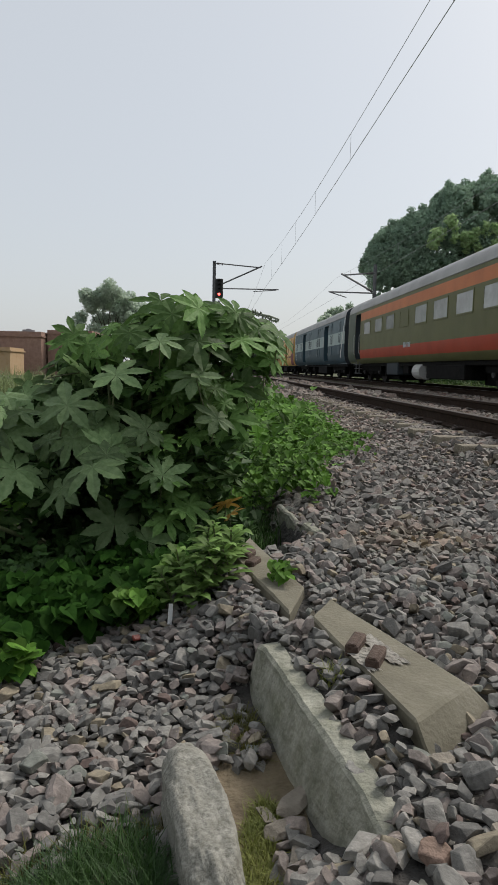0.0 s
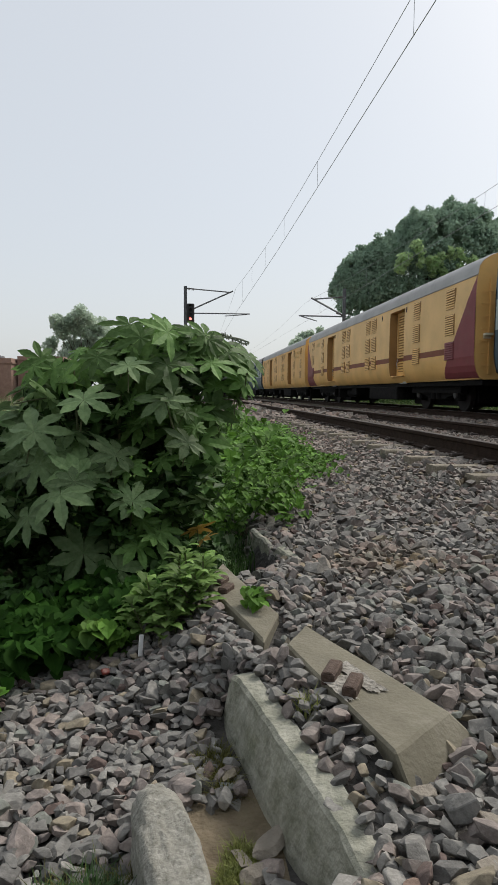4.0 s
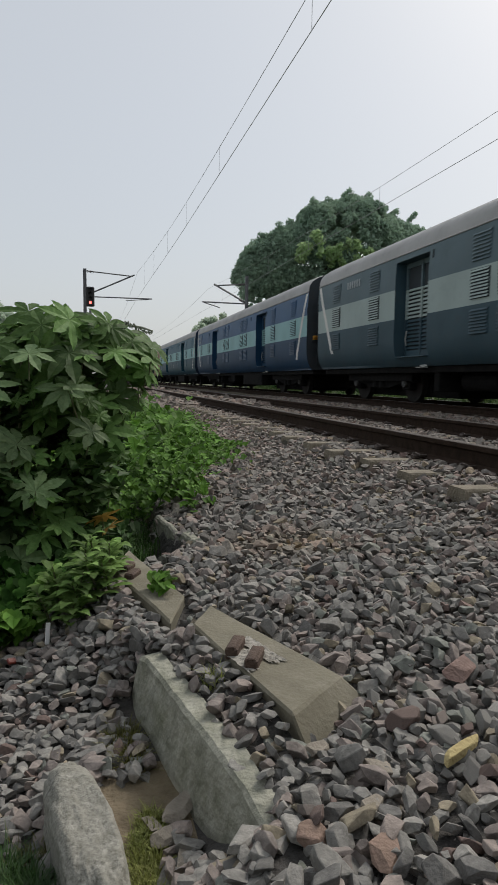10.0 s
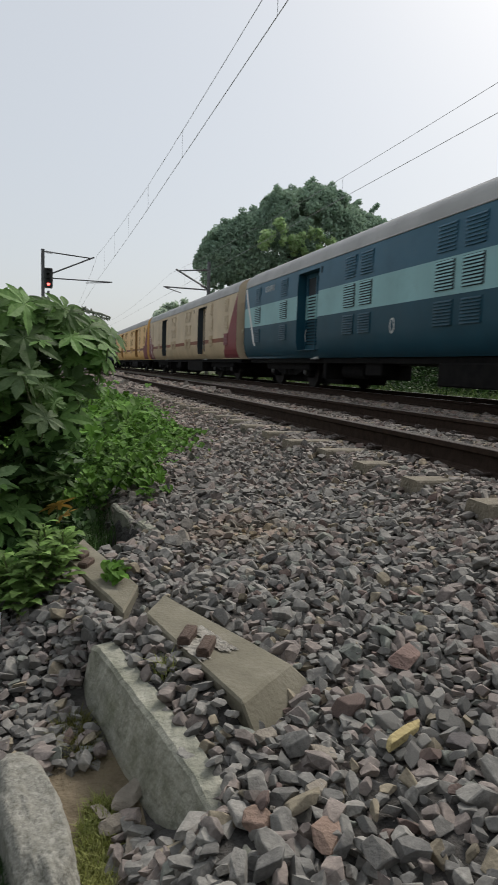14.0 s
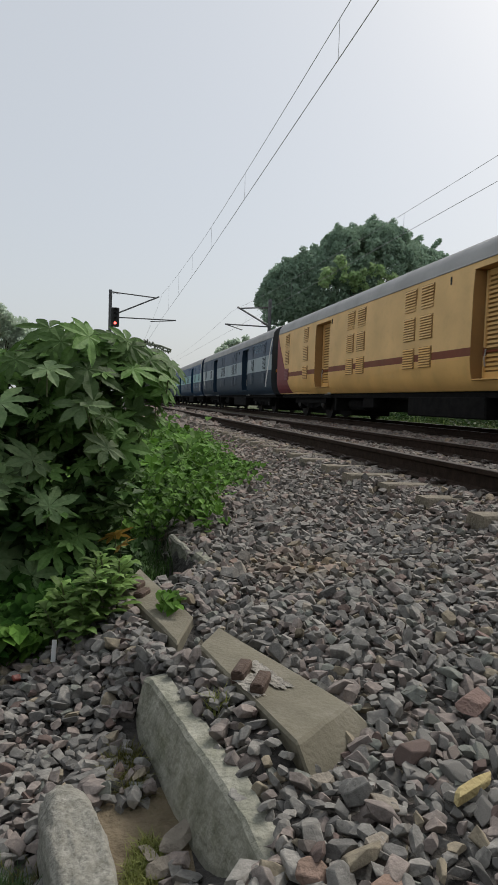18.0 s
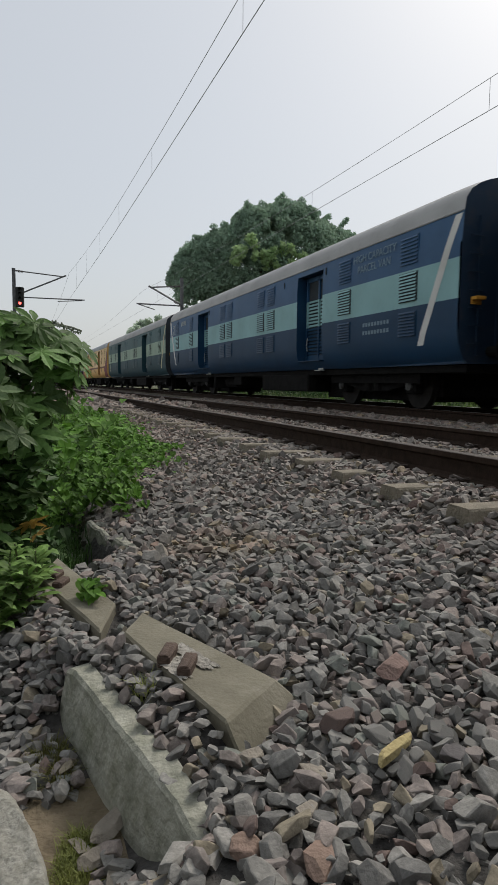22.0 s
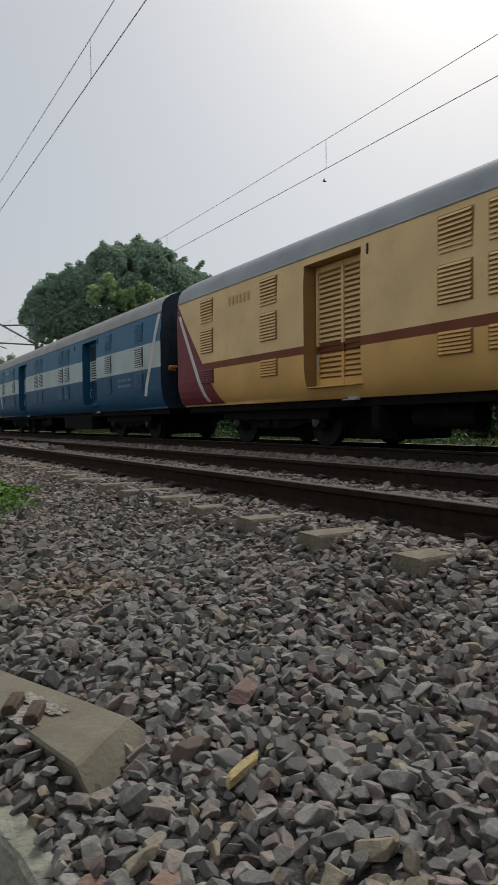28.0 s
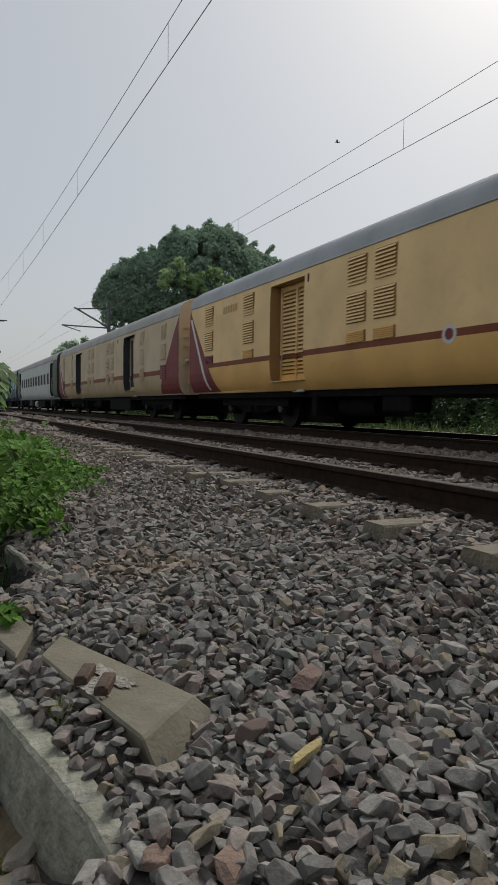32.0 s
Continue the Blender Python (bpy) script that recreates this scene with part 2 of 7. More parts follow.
M_TREELEAF = mat("thicket_leaf", (0.028, 0.055, 0.025), (0.055, 0.09, 0.04), 3, 0.6, 0.0, 60, pick="island", spread=0.45, leafy=0.2, spec=0.1)
M_YOUNG = mat("young_leaf", (0.15, 0.20, 0.07), (0.22, 0.26, 0.11), 3, 0.6, 0.0, 60, pick="island", spread=0.35, leafy=0.25)
# haze over the distance is mixed into these three pale leaf colours
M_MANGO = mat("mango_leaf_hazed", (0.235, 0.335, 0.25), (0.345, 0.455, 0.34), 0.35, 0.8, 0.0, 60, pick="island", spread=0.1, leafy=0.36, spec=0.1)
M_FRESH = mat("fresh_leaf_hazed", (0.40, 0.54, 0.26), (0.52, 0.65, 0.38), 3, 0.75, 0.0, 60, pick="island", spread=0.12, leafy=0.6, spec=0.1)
M_FAR = mat("distant_leaf_hazed", (0.45, 0.53, 0.43), (0.54, 0.62, 0.51), 3, 0.8, 0.0, 60, pick="island", spread=0.06, leafy=0.65, spec=0.1)
# two leaf colours darkened as if standing in deep shade
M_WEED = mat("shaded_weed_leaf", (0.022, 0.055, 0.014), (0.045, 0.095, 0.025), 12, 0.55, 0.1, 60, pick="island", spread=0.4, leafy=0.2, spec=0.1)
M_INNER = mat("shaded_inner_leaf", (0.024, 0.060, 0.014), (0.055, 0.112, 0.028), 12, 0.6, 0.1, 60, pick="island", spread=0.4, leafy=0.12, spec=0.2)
M_SPIKE = mat("grey_green_flower_spike", (0.16, 0.18, 0.13), (0.26, 0.28, 0.21), 60, 0.85, 0.5, 90)
M_BARK = mat("bark", (0.07, 0.055, 0.045), (0.13, 0.105, 0.085), 8, 0.9, 0.5, 20)
M_MAST = mat("galvanised_mast", (0.10, 0.10, 0.105), (0.17, 0.17, 0.175), 5, 0.6, 0.1, 60, metal=0.4)
M_WIRE = mat("wire", (0.30, 0.30, 0.305), (0.40, 0.40, 0.40), 5, 0.6, 0.0, 60, metal=0.3)
M_BLACK = mat("signal_black", (0.012, 0.012, 0.012), (0.022, 0.022, 0.022), 8, 0.7, 0.05, 60)
M_BRICK = mat("far_brick", (0.23, 0.14, 0.11), (0.31, 0.20, 0.155), 2, 0.9, 0.3, 12, wear=(0.3, 0.2, 0.15), wear_amount=0.5)
M_PLASTER = mat("ochre_plaster", (0.36, 0.24, 0.13), (0.45, 0.32, 0.19), 2, 0.9, 0.2, 12, wear=(0.24, 0.18, 0.13), wear_amount=0.5)
# for the added wall out of view, dark so it returns little light
M_WALL = mat("dark_light_block", (0.05, 0.052, 0.045), (0.10, 0.10, 0.09), 2, 0.9, 0.3, 12)
M_SLATE = mat("grey_roof", (0.2, 0.2, 0.21), (0.3, 0.3, 0.31), 2, 0.85, 0.2, 12)
M_WHITE = mat("white_plastic", (0.7, 0.7, 0.7), (0.8, 0.8, 0.8), 9, 0.5, 0.05, 40)
M_REDBIT = mat("red_wrapper", (0.16, 0.03, 0.022), (0.26, 0.06, 0.04), 15, 0.4, 0.2, 60)
M_YSTONE = mat("yellow_stone", (0.34, 0.27, 0.12), (0.47, 0.385, 0.19), 14, 0.9, 0.4, 90)
M_RSTONE = mat("red_stone", (0.155, 0.105, 0.09), (0.22, 0.145, 0.122), 16, 0.9, 0.4, 90)
M_OSTONE = mat("orange_stone", (0.20, 0.138, 0.105), (0.27, 0.185, 0.145), 16, 0.9, 0.4, 90)
M_DSTONE = mat("dark_stone", (0.07, 0.062, 0.062), (0.12, 0.108, 0.106), 20, 0.85, 0.3, 90)
M_TSTONE = mat("tan_stone", (0.205, 0.18, 0.145), (0.285, 0.25, 0.205), 16, 0.9, 0.4, 90)


def paint(name, c, dirt, rough=0.5, amount=0.45):
    c = tuple(v * 1.06 for v in c)
    c2 = tuple(min(1, v * 1.14) for v in c)
    return mat(name, tuple(v * 0.88 for v in c), c2, 1.3, rough, 0.06, 30, wear=dirt, wear_amount=amount, wscale=2.6, spec=0.2)


GRIME = (0.055, 0.047, 0.04)
P_ROOF = paint("roof_grey", (0.37, 0.365, 0.36), (0.27, 0.26, 0.25), 0.7)
P_ROOF2 = paint("roof_blue_grey", (0.36, 0.375, 0.40), (0.29, 0.29, 0.30), 0.7)
# near black: the shade under the vans is put into these two colours
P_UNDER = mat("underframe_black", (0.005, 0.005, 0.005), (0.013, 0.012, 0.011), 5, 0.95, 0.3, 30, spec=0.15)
P_WHEEL = mat("shaded_wheel_steel", (0.009, 0.008, 0.007), (0.022, 0.019, 0.017), 8, 0.8, 0.1, 30, spec=0.2)
# grimy end paint, also used as the shade in recesses and slat gaps
P_END = paint("grimy_end_recess_shade", (0.040, 0.048, 0.055), GRIME, 0.7)
P_RUBBER = mat("gangway_rubber", (0.012, 0.012, 0.013), (0.02, 0.02, 0.021), 6, 0.8, 0.2, 30)
P_STRIPE = paint("white_stripe", (0.62, 0.61, 0.58), (0.35, 0.32, 0.28), 0.6)
P_CREAMSTRIPE = paint("cream_stripe", (0.56, 0.52, 0.33), (0.35, 0.32, 0.24), 0.6)
P_LETTER = paint("white_lettering", (0.42, 0.46, 0.48), (0.4, 0.4, 0.4), 0.6)
P_FAINT = paint("faded_lettering", (0.20, 0.28, 0.34), (0.14, 0.2, 0.25), 0.6)
P_DLETTER = paint("brown_lettering", (0.57, 0.41, 0.19), (0.45, 0.32, 0.15), 0.6)
P_GLASS = mat("hazed_pane", (0.30, 0.31, 0.30), (0.42, 0.43, 0.42), 1.5, 0.18, 0.02, 20)
P_DIM = mat("dim_pane", (0.13, 0.135, 0.13), (0.21, 0.215, 0.21), 1.5, 0.2, 0.02, 20)
P_CAP = paint("cap_grey", (0.075, 0.075, 0.072), GRIME, 0.7)
P_STEP = paint("step_grey", (0.16, 0.165, 0.165), GRIME, 0.6)
P_TANK = paint("tank_grey", (0.42, 0.42, 0.40), GRIME, 0.5)


# ---- builders ----
class Shape:
    """Collects verts and faces of one mesh."""

    def __init__(self):
        self.v, self.f, self.m = [], [], []

    def add(self, verts, faces, mi=0):
        o = len(self.v)
        self.v += [tuple(p) for p in verts]
        self.f += [tuple(o + i for i in f) for f in faces]
        self.m += [mi] * len(faces)
        return self

    def box(self, x0, x1, y0, y1, z0, z1, mi=0, bevel=0.0):
        if not bevel:
            v = [(x, y, z) for z in (z0, z1) for y in (y0, y1) for x in (x0, x1)]
            return self.add(v, [(0, 2, 3, 1), (4, 5, 7, 6), (0, 1, 5, 4), (2, 6, 7, 3), (0, 4, 6, 2), (1, 3, 7, 5)], mi)
        b = min(bevel, (x1 - x0) / 3, (y1 - y0) / 3, (z1 - z0) / 3)
        bm = bmesh.new()
        bmesh.ops.create_cube(bm, size=1, matrix=Matrix.Translation(((x0 + x1) / 2, (y0 + y1) / 2, (z0 + z1) / 2)) @ Matrix.Diagonal((x1 - x0, y1 - y0, z1 - z0, 1)))
        bmesh.ops.bevel(bm, geom=bm.edges[:], offset=b, segments=1, affect="EDGES")
        return self.take(bm, mi)

    def take(self, bm, mi=0):
        bm.verts.index_update()
        self.add([v.co[:] for v in bm.verts], [[v.index for v in f.verts] for f in bm.faces], mi)
        bm.free()
        return self

    def prism(self, profile, y0, y1, mi=0, axis="y", caps=True):
        """A closed profile of (x, z) swept along y (or along x, profile then (y, z))."""
        n = len(profile)
        put = (lambda p, s: (p[0], s, p[1])) if axis == "y" else (lambda p, s: (s, p[0], p[1]))
        v = [put(p, y0) for p in profile] + [put(p, y1) for p in profile]
        f = [(i, (i + 1) % n, n + (i + 1) % n, n + i) for i in range(n)]
        if caps:
            f += [tuple(range(n))[::-1], tuple(range(n, 2 * n))]
        return self.add(v, f, mi)

    def tube(self, pts, r, sides=6, mi=0, taper=1.0):
        pts = [Vector(p) for p in pts]
        rings, n = [], len(pts)
        for i, p in enumerate(pts):
            d = (pts[min(i + 1, n - 1)] - pts[max(i - 1, 0)]).normalized()
            a = d.orthogonal().normalized()
            b = d.cross(a)
            rr = r * (1 + (taper - 1) * i / max(n - 1, 1))
            rings.append([p + rr * (math.cos(2 * math.pi * k / sides) * a + math.sin(2 * math.pi * k / sides) * b) for k in range(sides)])
        # keep the rings from twisting
        for i in range(1, n):
            best = min(range(sides), key=lambda s: sum((rings[i][(k + s) % sides] - pts[i] - rings[i - 1][k] + pts[i - 1]).length for k in range(sides)))
            rings[i] = [rings[i][(k + best) % sides] for k in range(sides)]
        v = [q for ring in rings for q in ring]
        f = [(i * sides + k, i * sides + (k + 1) % sides, (i + 1) * sides + (k + 1) % sides, (i + 1) * sides + k) for i in range(n - 1) for k in range(sides)]
        f += [tuple(range(sides))[::-1], tuple((n - 1) * sides + k for k in range(sides))]
        return self.add(v, f, mi)

    def cyl(self, c, r, half, axis="x", sides=20, mi=0):
        d = {"x": (half, 0, 0), "y": (0, half, 0), "z": (0, 0, half)}[axis]
        return self.tube([(c[0] - d[0], c[1] - d[1], c[2] - d[2]), (c[0] + d[0], c[1] + d[1], c[2] + d[2])], r, sides, mi)

    def mesh(self, name, mats, smooth=False):
        me = bpy.data.meshes.new(name)
        me.from_pydata(self.v, [], self.f)
        for m in (mats if isinstance(mats, (list, tuple)) else [mats]):
            me.materials.append(m)
        if any(self.m):
            me.polygons.foreach_set("material_index", self.m)
        if smooth:
            me.polygons.foreach_set("use_smooth", [True] * len(self.f))
        me.update()
        return me


def part(name, shape, mats, parent, label="", at=None, smooth=False):
    """One mesh object under a thing or a part; shape may be a Shape or a mesh."""
    me = shape.mesh(name, mats, smooth) if isinstance(shape, Shape) else shape
    ob = new(name, me)
    ob.parent = parent
    if at is not None:
        ob.matrix_basis = at
    if label:
        ob["label"] = label
    return ob


def thing(name, shape, mats, label, category, at=None, group="", kind="", smooth=False):
    me = None if shape is None else shape.mesh(name, mats, smooth) if isinstance(shape, Shape) else shape
    ob = new(name, me)
    if at is not None:
        ob.matrix_basis = at
    return tagged(ob, label, category, group, kind)


def bulk_mesh(name, V, F, material, smooth=False):
    """A mesh from numpy arrays: V (n, 3), F (m, 3 or 4)."""
    me = bpy.data.meshes.new(name)
    k = F.shape[1]
    me.vertices.add(len(V))
    me.vertices.foreach_set("co", np.ascontiguousarray(V, dtype=np.float32).ravel())
    me.loops.add(F.size)
    me.loops.foreach_set("vertex_index", np.ascontiguousarray(F, dtype=np.int32).ravel())
    me.polygons.add(len(F))
    me.polygons.foreach_set("loop_start", np.arange(0, F.size, k, dtype=np.int32))
    me.polygons.foreach_set("use_smooth", np.full(len(F), smooth, dtype=bool))
    me.materials.append(material)
    me.update(calc_edges=True)
    me.validate()
    return me


RT = 0.396            # top of the train track's rails over the world's zero
RT1, CANT = 0.46, 0.028   # top of the empty track's near rail, and how much lower its other rail lies
T1, T2 = 3.525, 8.66  # centre lines of the two tracks


def edge_x(y):
    """Where the ballast ends on the open side, along the track."""
    return np.interp(y, [-5, 1.0, 1.9, 2.15, 2.45, 2.8, 3.04, 3.3, 3.6, 4.5, 7.3, 14.5, 40, 200], [0.42, 0.32, 0.13, 0.06, -0.02, -0.02, 0.36, 0.40, 0.34, 0.38, 0.75, 0.85, 0.8, 0.8])


def ground_z(x, y):
    """Height of the ballast shoulder, the track beds and the low ground beside them."""
    y = np.asarray(y, float)
    u = np.asarray(x, float) - edge_x(y) + 0.13 * np.clip((1.13 - y) / 0.12, 0, 1) - 0.03 * np.clip((y - 1.1) / 0.1, 0, 1) * np.clip((2.02 - y) / 0.08, 0, 1)
    bank = np.interp(u, [-60, -6, -2.0, -0.6, -0.03, 0.035, 0.3, 0.9, 1.9], [-0.35, -0.35, -0.30, -0.19, -0.155, 0.015, 0.052, 0.078, 0.125])
    ramp = np.interp(u, [-60, -6, -2.0, -0.6, -0.36, 0.035, 0.3, 0.9, 1.9], [-0.35, -0.35, -0.30, -0.19, -0.15, 0.015, 0.052, 0.078, 0.125])
    w = np.clip((y - 1.92) / 0.25, 0, 1) * np.clip((3.02 - y) / 0.2, 0, 1)
    left = bank * (1 - w) + ramp * w
    x = np.asarray(x, float)
    # stones heaped against the lower end of the slab and along the sides of the two blocks, hollow before the end of the first
    face = 0.07 + (1.97 - y) * 0.2275
    heap = np.interp(y, [0.6, 0.95, 1.1, 1.15, 1.26, 1.38], [-0.16, -0.10, -0.055, -0.062, -0.125, -0.18]) - 0.55 * np.clip(face - x, 0, 1)
    left = np.where(x < face + 0.03, np.maximum(left, heap), left)
    for (ax, ay), (bx, by), up in (((0.28, 1.95), (0.39, 1.46), 0.034), ((0.03, 2.60), (0.19, 1.98), 0.022), ((0.50, 1.34), (0.67, 1.49), -0.034)):
        k = np.clip(((x - ax) * (bx - ax) + (y - ay) * (by - ay)) / ((bx - ax) ** 2 + (by - ay) ** 2), 0, 1)
        left = left + up * np.exp(-((x - ax - k * (bx - ax)) ** 2 + (y - ay - k * (by - ay)) ** 2) / 0.0042)
    right = np.interp(x, [1.9, 2.25, 2.36, 2.58, 2.75, 4.6, 5.4, 7.1, 10.1, 11.4, 13, 60], [0.165, 0.242, 0.257, 0.263, 0.242, 0.22, 0.17, 0.17, 0.17, 0.0, -0.15, -0.15])
    right = right - 0.022 * np.clip((y - 4.2) / 0.4, 0, 1) * np.exp(-((x - 2.45) / 0.15) ** 2)
    k = np.clip((np.asarray(x, float) - 1.5) / 0.6, 0, 1)
    return left * (1 - k) + right * k


def axis_steps(*spans):
    out = []
    for a, b, s in spans:
        out += list(np.arange(a, b - 1e-6, s))
    out.append(spans[-1][1])
    return np.array(out)


# ---- ground: one sheet to the horizon ----
gx = axis_steps((-600, -60, 60), (-60, -6, 3), (-6, -2, 0.4), (-2, -0.2, 0.06), (-0.2, 0.6, 0.025), (0.6, 3, 0.06), (3, 12, 0.25), (12, 60, 4), (60, 600, 60))
gy = axis_steps((-300, -20, 40), (-20, -2, 2), (-2, 0.5, 0.25), (0.5, 3.6, 0.04), (3.6, 6, 0.08), (6, 16, 0.3), (16, 60, 2), (60, 900, 70))
GX, GY = np.meshgrid(gx, gy)
GZ = ground_z(GX, GY) + np.where((np.abs(GX) < 12) & (GY < 16), 0.012, 0) * (np.sin(GX * 9.1 + GY * 4.3) * np.sin(GY * 7.7 - GX * 3.1))
nx, ny = len(gx), len(gy)
idx = np.arange(nx * ny).reshape(ny, nx)
F = np.stack([idx[:-1, :-1], idx[:-1, 1:], idx[1:, 1:], idx[1:, :-1]], -1).reshape(-1, 4)
me = bulk_mesh("ground", np.stack([GX, GY, GZ], -1).reshape(-1, 3), F, M_SOIL, True)
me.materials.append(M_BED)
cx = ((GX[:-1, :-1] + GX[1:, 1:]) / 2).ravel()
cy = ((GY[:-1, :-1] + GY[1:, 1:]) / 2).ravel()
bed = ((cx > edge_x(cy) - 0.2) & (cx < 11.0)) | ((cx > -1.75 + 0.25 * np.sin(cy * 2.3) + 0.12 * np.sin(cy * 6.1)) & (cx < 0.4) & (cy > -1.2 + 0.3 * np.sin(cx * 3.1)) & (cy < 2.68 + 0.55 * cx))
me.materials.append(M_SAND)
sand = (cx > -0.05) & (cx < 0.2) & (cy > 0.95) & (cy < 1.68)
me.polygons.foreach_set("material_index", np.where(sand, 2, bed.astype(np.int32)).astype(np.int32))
ground = tagged(new("ground", me), "weedy soil verge and grey railway ballast bed", "ground", kind="structure")


# ---- railway tracks ----
def rail_profile(x, top):
    h = [(-0.036, 0.0), (-0.030, 0.004), (0.030, 0.004), (0.036, 0.0), (0.036, -0.034), (0.010, -0.05), (0.009, -0.135), (0.030, -0.15), (0.075, -0.160), (0.075, -0.172), (-0.075, -0.172), (-0.075, -0.160), (-0.030, -0.15), (-0.009, -0.135), (-0.010, -0.05), (-0.036, -0.034)]
    return [(x + a, top - 0.004 + b) for a, b in h]


def rail_shape(x, y0, y1, top):
    s = Shape()
    p = rail_profile(0, 0)
    n = len(p)
    s.add([(x + a, y0, top + b) for a, b in p] + [(x + a, y1, top + b) for a, b in p], [(i, (i + 1) % n, n + (i + 1) % n, n + i) for i in range(n)] + [tuple(range(n)), tuple(range(2 * n - 1, n - 1, -1))])
    s.m = [1 if i in (0, 1, 2) else 0 for i in range(n)] + [0, 0]
    return s


def sleeper_mesh():
    s = Shape()
    prof = [(-0.13, -0.19), (0.13, -0.19), (0.085, -0.012), (0.075, 0.0), (-0.075, 0.0), (-0.085, -0.012)]  # (y, z)
    s.prism(prof, -1.44, 1.375, axis="x")
    return s.mesh("sleeper", M_SLEEPER)


def clip_mesh():
    """An elastic rail clip: a bent steel bar beside a cast insert."""
    s = Shape()
    s.tube([(0.0, -0.05, 0.012), (0.035, -0.05, 0.035), (0.05, 0.0, 0.045), (0.03, 0.05, 0.03), (-0.02, 0.045, 0.03), (-0.035, 0.0, 0.02)], 0.011, 6)
    s.box(0.02, 0.07, -0.035, 0.035, 0.0, 0.035, bevel=0.008)
    s.v = [(x * 1.05, y * 1.05, z * 1.05) for x, y, z in s.v]
    return s.mesh("rail_clip", M_CLIP)


SLEEPER, CLIP = sleeper_mesh(), clip_mesh()
SPACING, PHASE = 0.675, 1.93
for name, cx0, top, cant, head, lab in (("railway_track", T1, RT1, CANT, M_RAILDULL, "empty broad gauge track, brown rusty rails on concrete sleepers"),
                                        ("train_track", T2, RT, 0.0, M_RAILTOP, "broad gauge track with shiny railheads under the train")):
    tr = thing(name, None, None, lab, "railway track", kind="structure")
    for dx in (-0.8725, 0.8725):
        part("rail", rail_shape(cx0 + dx, -40, 420, top - (cant if dx > 0 else 0)), [M_RAILSIDE, head], tr)
    for i in range(-30, 100):
        y = PHASE + SPACING * i + random.uniform(-0.02, 0.02)
        part("sleeper", SLEEPER, None, tr, at=pose(cx0 + random.uniform(-0.05, 0.03), y, top - cant / 2 - 0.182 + random.uniform(-0.004, 0.004), 0, math.degrees(cant / 1.745), random.uniform(-0.5, 0.5)))
        if -1 < y < 26 and cx0 == T1:
            for dx in (-0.8725, 0.8725):
                for s in (-1, 1):
                    part("rail_clip", CLIP, None, tr, at=pose(cx0 + dx + s * 0.075, y, top - 0.18 - (cant if dx > 0 else 0), 0, 0, 0 if s > 0 else 180))


# ---- the train: parcel vans, 22.1 m bodies every 23.1 m ----
BODY, PITCH, HALF_W = 22.1, 23.1, 1.625
Z0, Z1, ZC = 0.86, 3.42, 4.12         # skirt, cantrail and crown over the rail
ROWS_Z = ((1.41, 1.89), (2.07, 2.62), (2.76, 3.30))   # three rows of louvres
LOUVRES = (1.25, 3.80, 8.36, 9.20)  # from either end: near edge of each column, 0.6 wide
DOOR = (5.24, 6.76)


def side_x(z):
    """Half width of the body at a height: turned under at the skirt, leaning in to the cantrail."""
    return float(np.interp(z, [Z0, 0.94, 1.06, 1.22, 1.45, 2.9, Z1], [HALF_W - 0.21, HALF_W - 0.135, HALF_W - 0.07, HALF_W - 0.025, HALF_W, HALF_W, HALF_W - 0.03]))


def weld(s):
    """Joins points that coincide."""
    key, keep, new_v = {}, [], []
    for v in s.v:
        q = tuple(round(c, 4) for c in v)
        if q not in key:
            key[q] = len(new_v)
            new_v.append(v)
        keep.append(key[q])
    s.v, s.f = new_v, [tuple(keep[i] for i in f) for f in s.f]


def van_body(levels, door=DOOR):
    """Side walls in bands of paint, pierced where the doors are recessed, with plain ends. levels: heights that part the bands."""
    s = Shape()
    zs = sorted(set([Z0, 0.94, 1.06, 1.22, 1.45, 2.9, 3.28, Z1] + list(levels)))
    spans = []
    h = BODY / 2
    cuts = [-h]
    for a, b in ((-h + door[0], -h + door[1]), (h - door[1], h - door[0])):
        spans.append((cuts[-1], a))
        cuts.append(b)
    spans.append((cuts[-1], h))
    for sx in (-1, 1):
        for a, b in spans:
            for z, zz in zip(zs, zs[1:]):
                mi = sum(1 for q in levels if q <= z + 1e-6)
                q = [(sx * side_x(z), a, z), (sx * side_x(z), b, z), (sx * side_x(zz), b, zz), (sx * side_x(zz), a, zz)]
                s.add(q, [(0, 1, 2, 3) if sx > 0 else (3, 2, 1, 0)], mi)
        for a, b in ((-h + door[0], -h + door[1]), (h - door[1], h - door[0])):
            xi = sx * (HALF_W - 0.38)
            top = len(levels)
            jamb = top + 1
            out = [(sx * side_x(z), z) for z in zs]
            # lintel over the opening, its soffit, jambs and sill
            for (xa, za), (xb, zb) in zip(out, out[1:]):
                if za > 3.27 or za < 1.05:
                    s.add([(xa, a, za), (xa, b, za), (xb, b, zb), (xb, a, zb)], [(0, 1, 2, 3)], top if za > 2 else 0)
                else:
                    for yy in (a, b):
                        s.add([(xa, yy, za), (xi, yy, za), (xi, yy, zb), (xb, yy, zb)], [(0, 1, 2, 3)], jamb)
            x = sx * side_x(3.28)
            s.add([(x, a, 3.28), (x, b, 3.28), (xi, b, 3.28), (xi, a, 3.28)], [(0, 1, 2, 3)], jamb)
            x = sx * side_x(1.06)
            s.add([(x, a, 1.06), (x, b, 1.06), (xi, b, 1.06), (xi, a, 1.06)], [(0, 1, 2, 3)], jamb)
    s.add([(-HALF_W + 0.21, -h, Z0), (HALF_W - 0.21, -h, Z0), (HALF_W - 0.21, h, Z0), (-HALF_W + 0.21, h, Z0)], [(0, 1, 2, 3)], 0)
    weld(s)
    return s


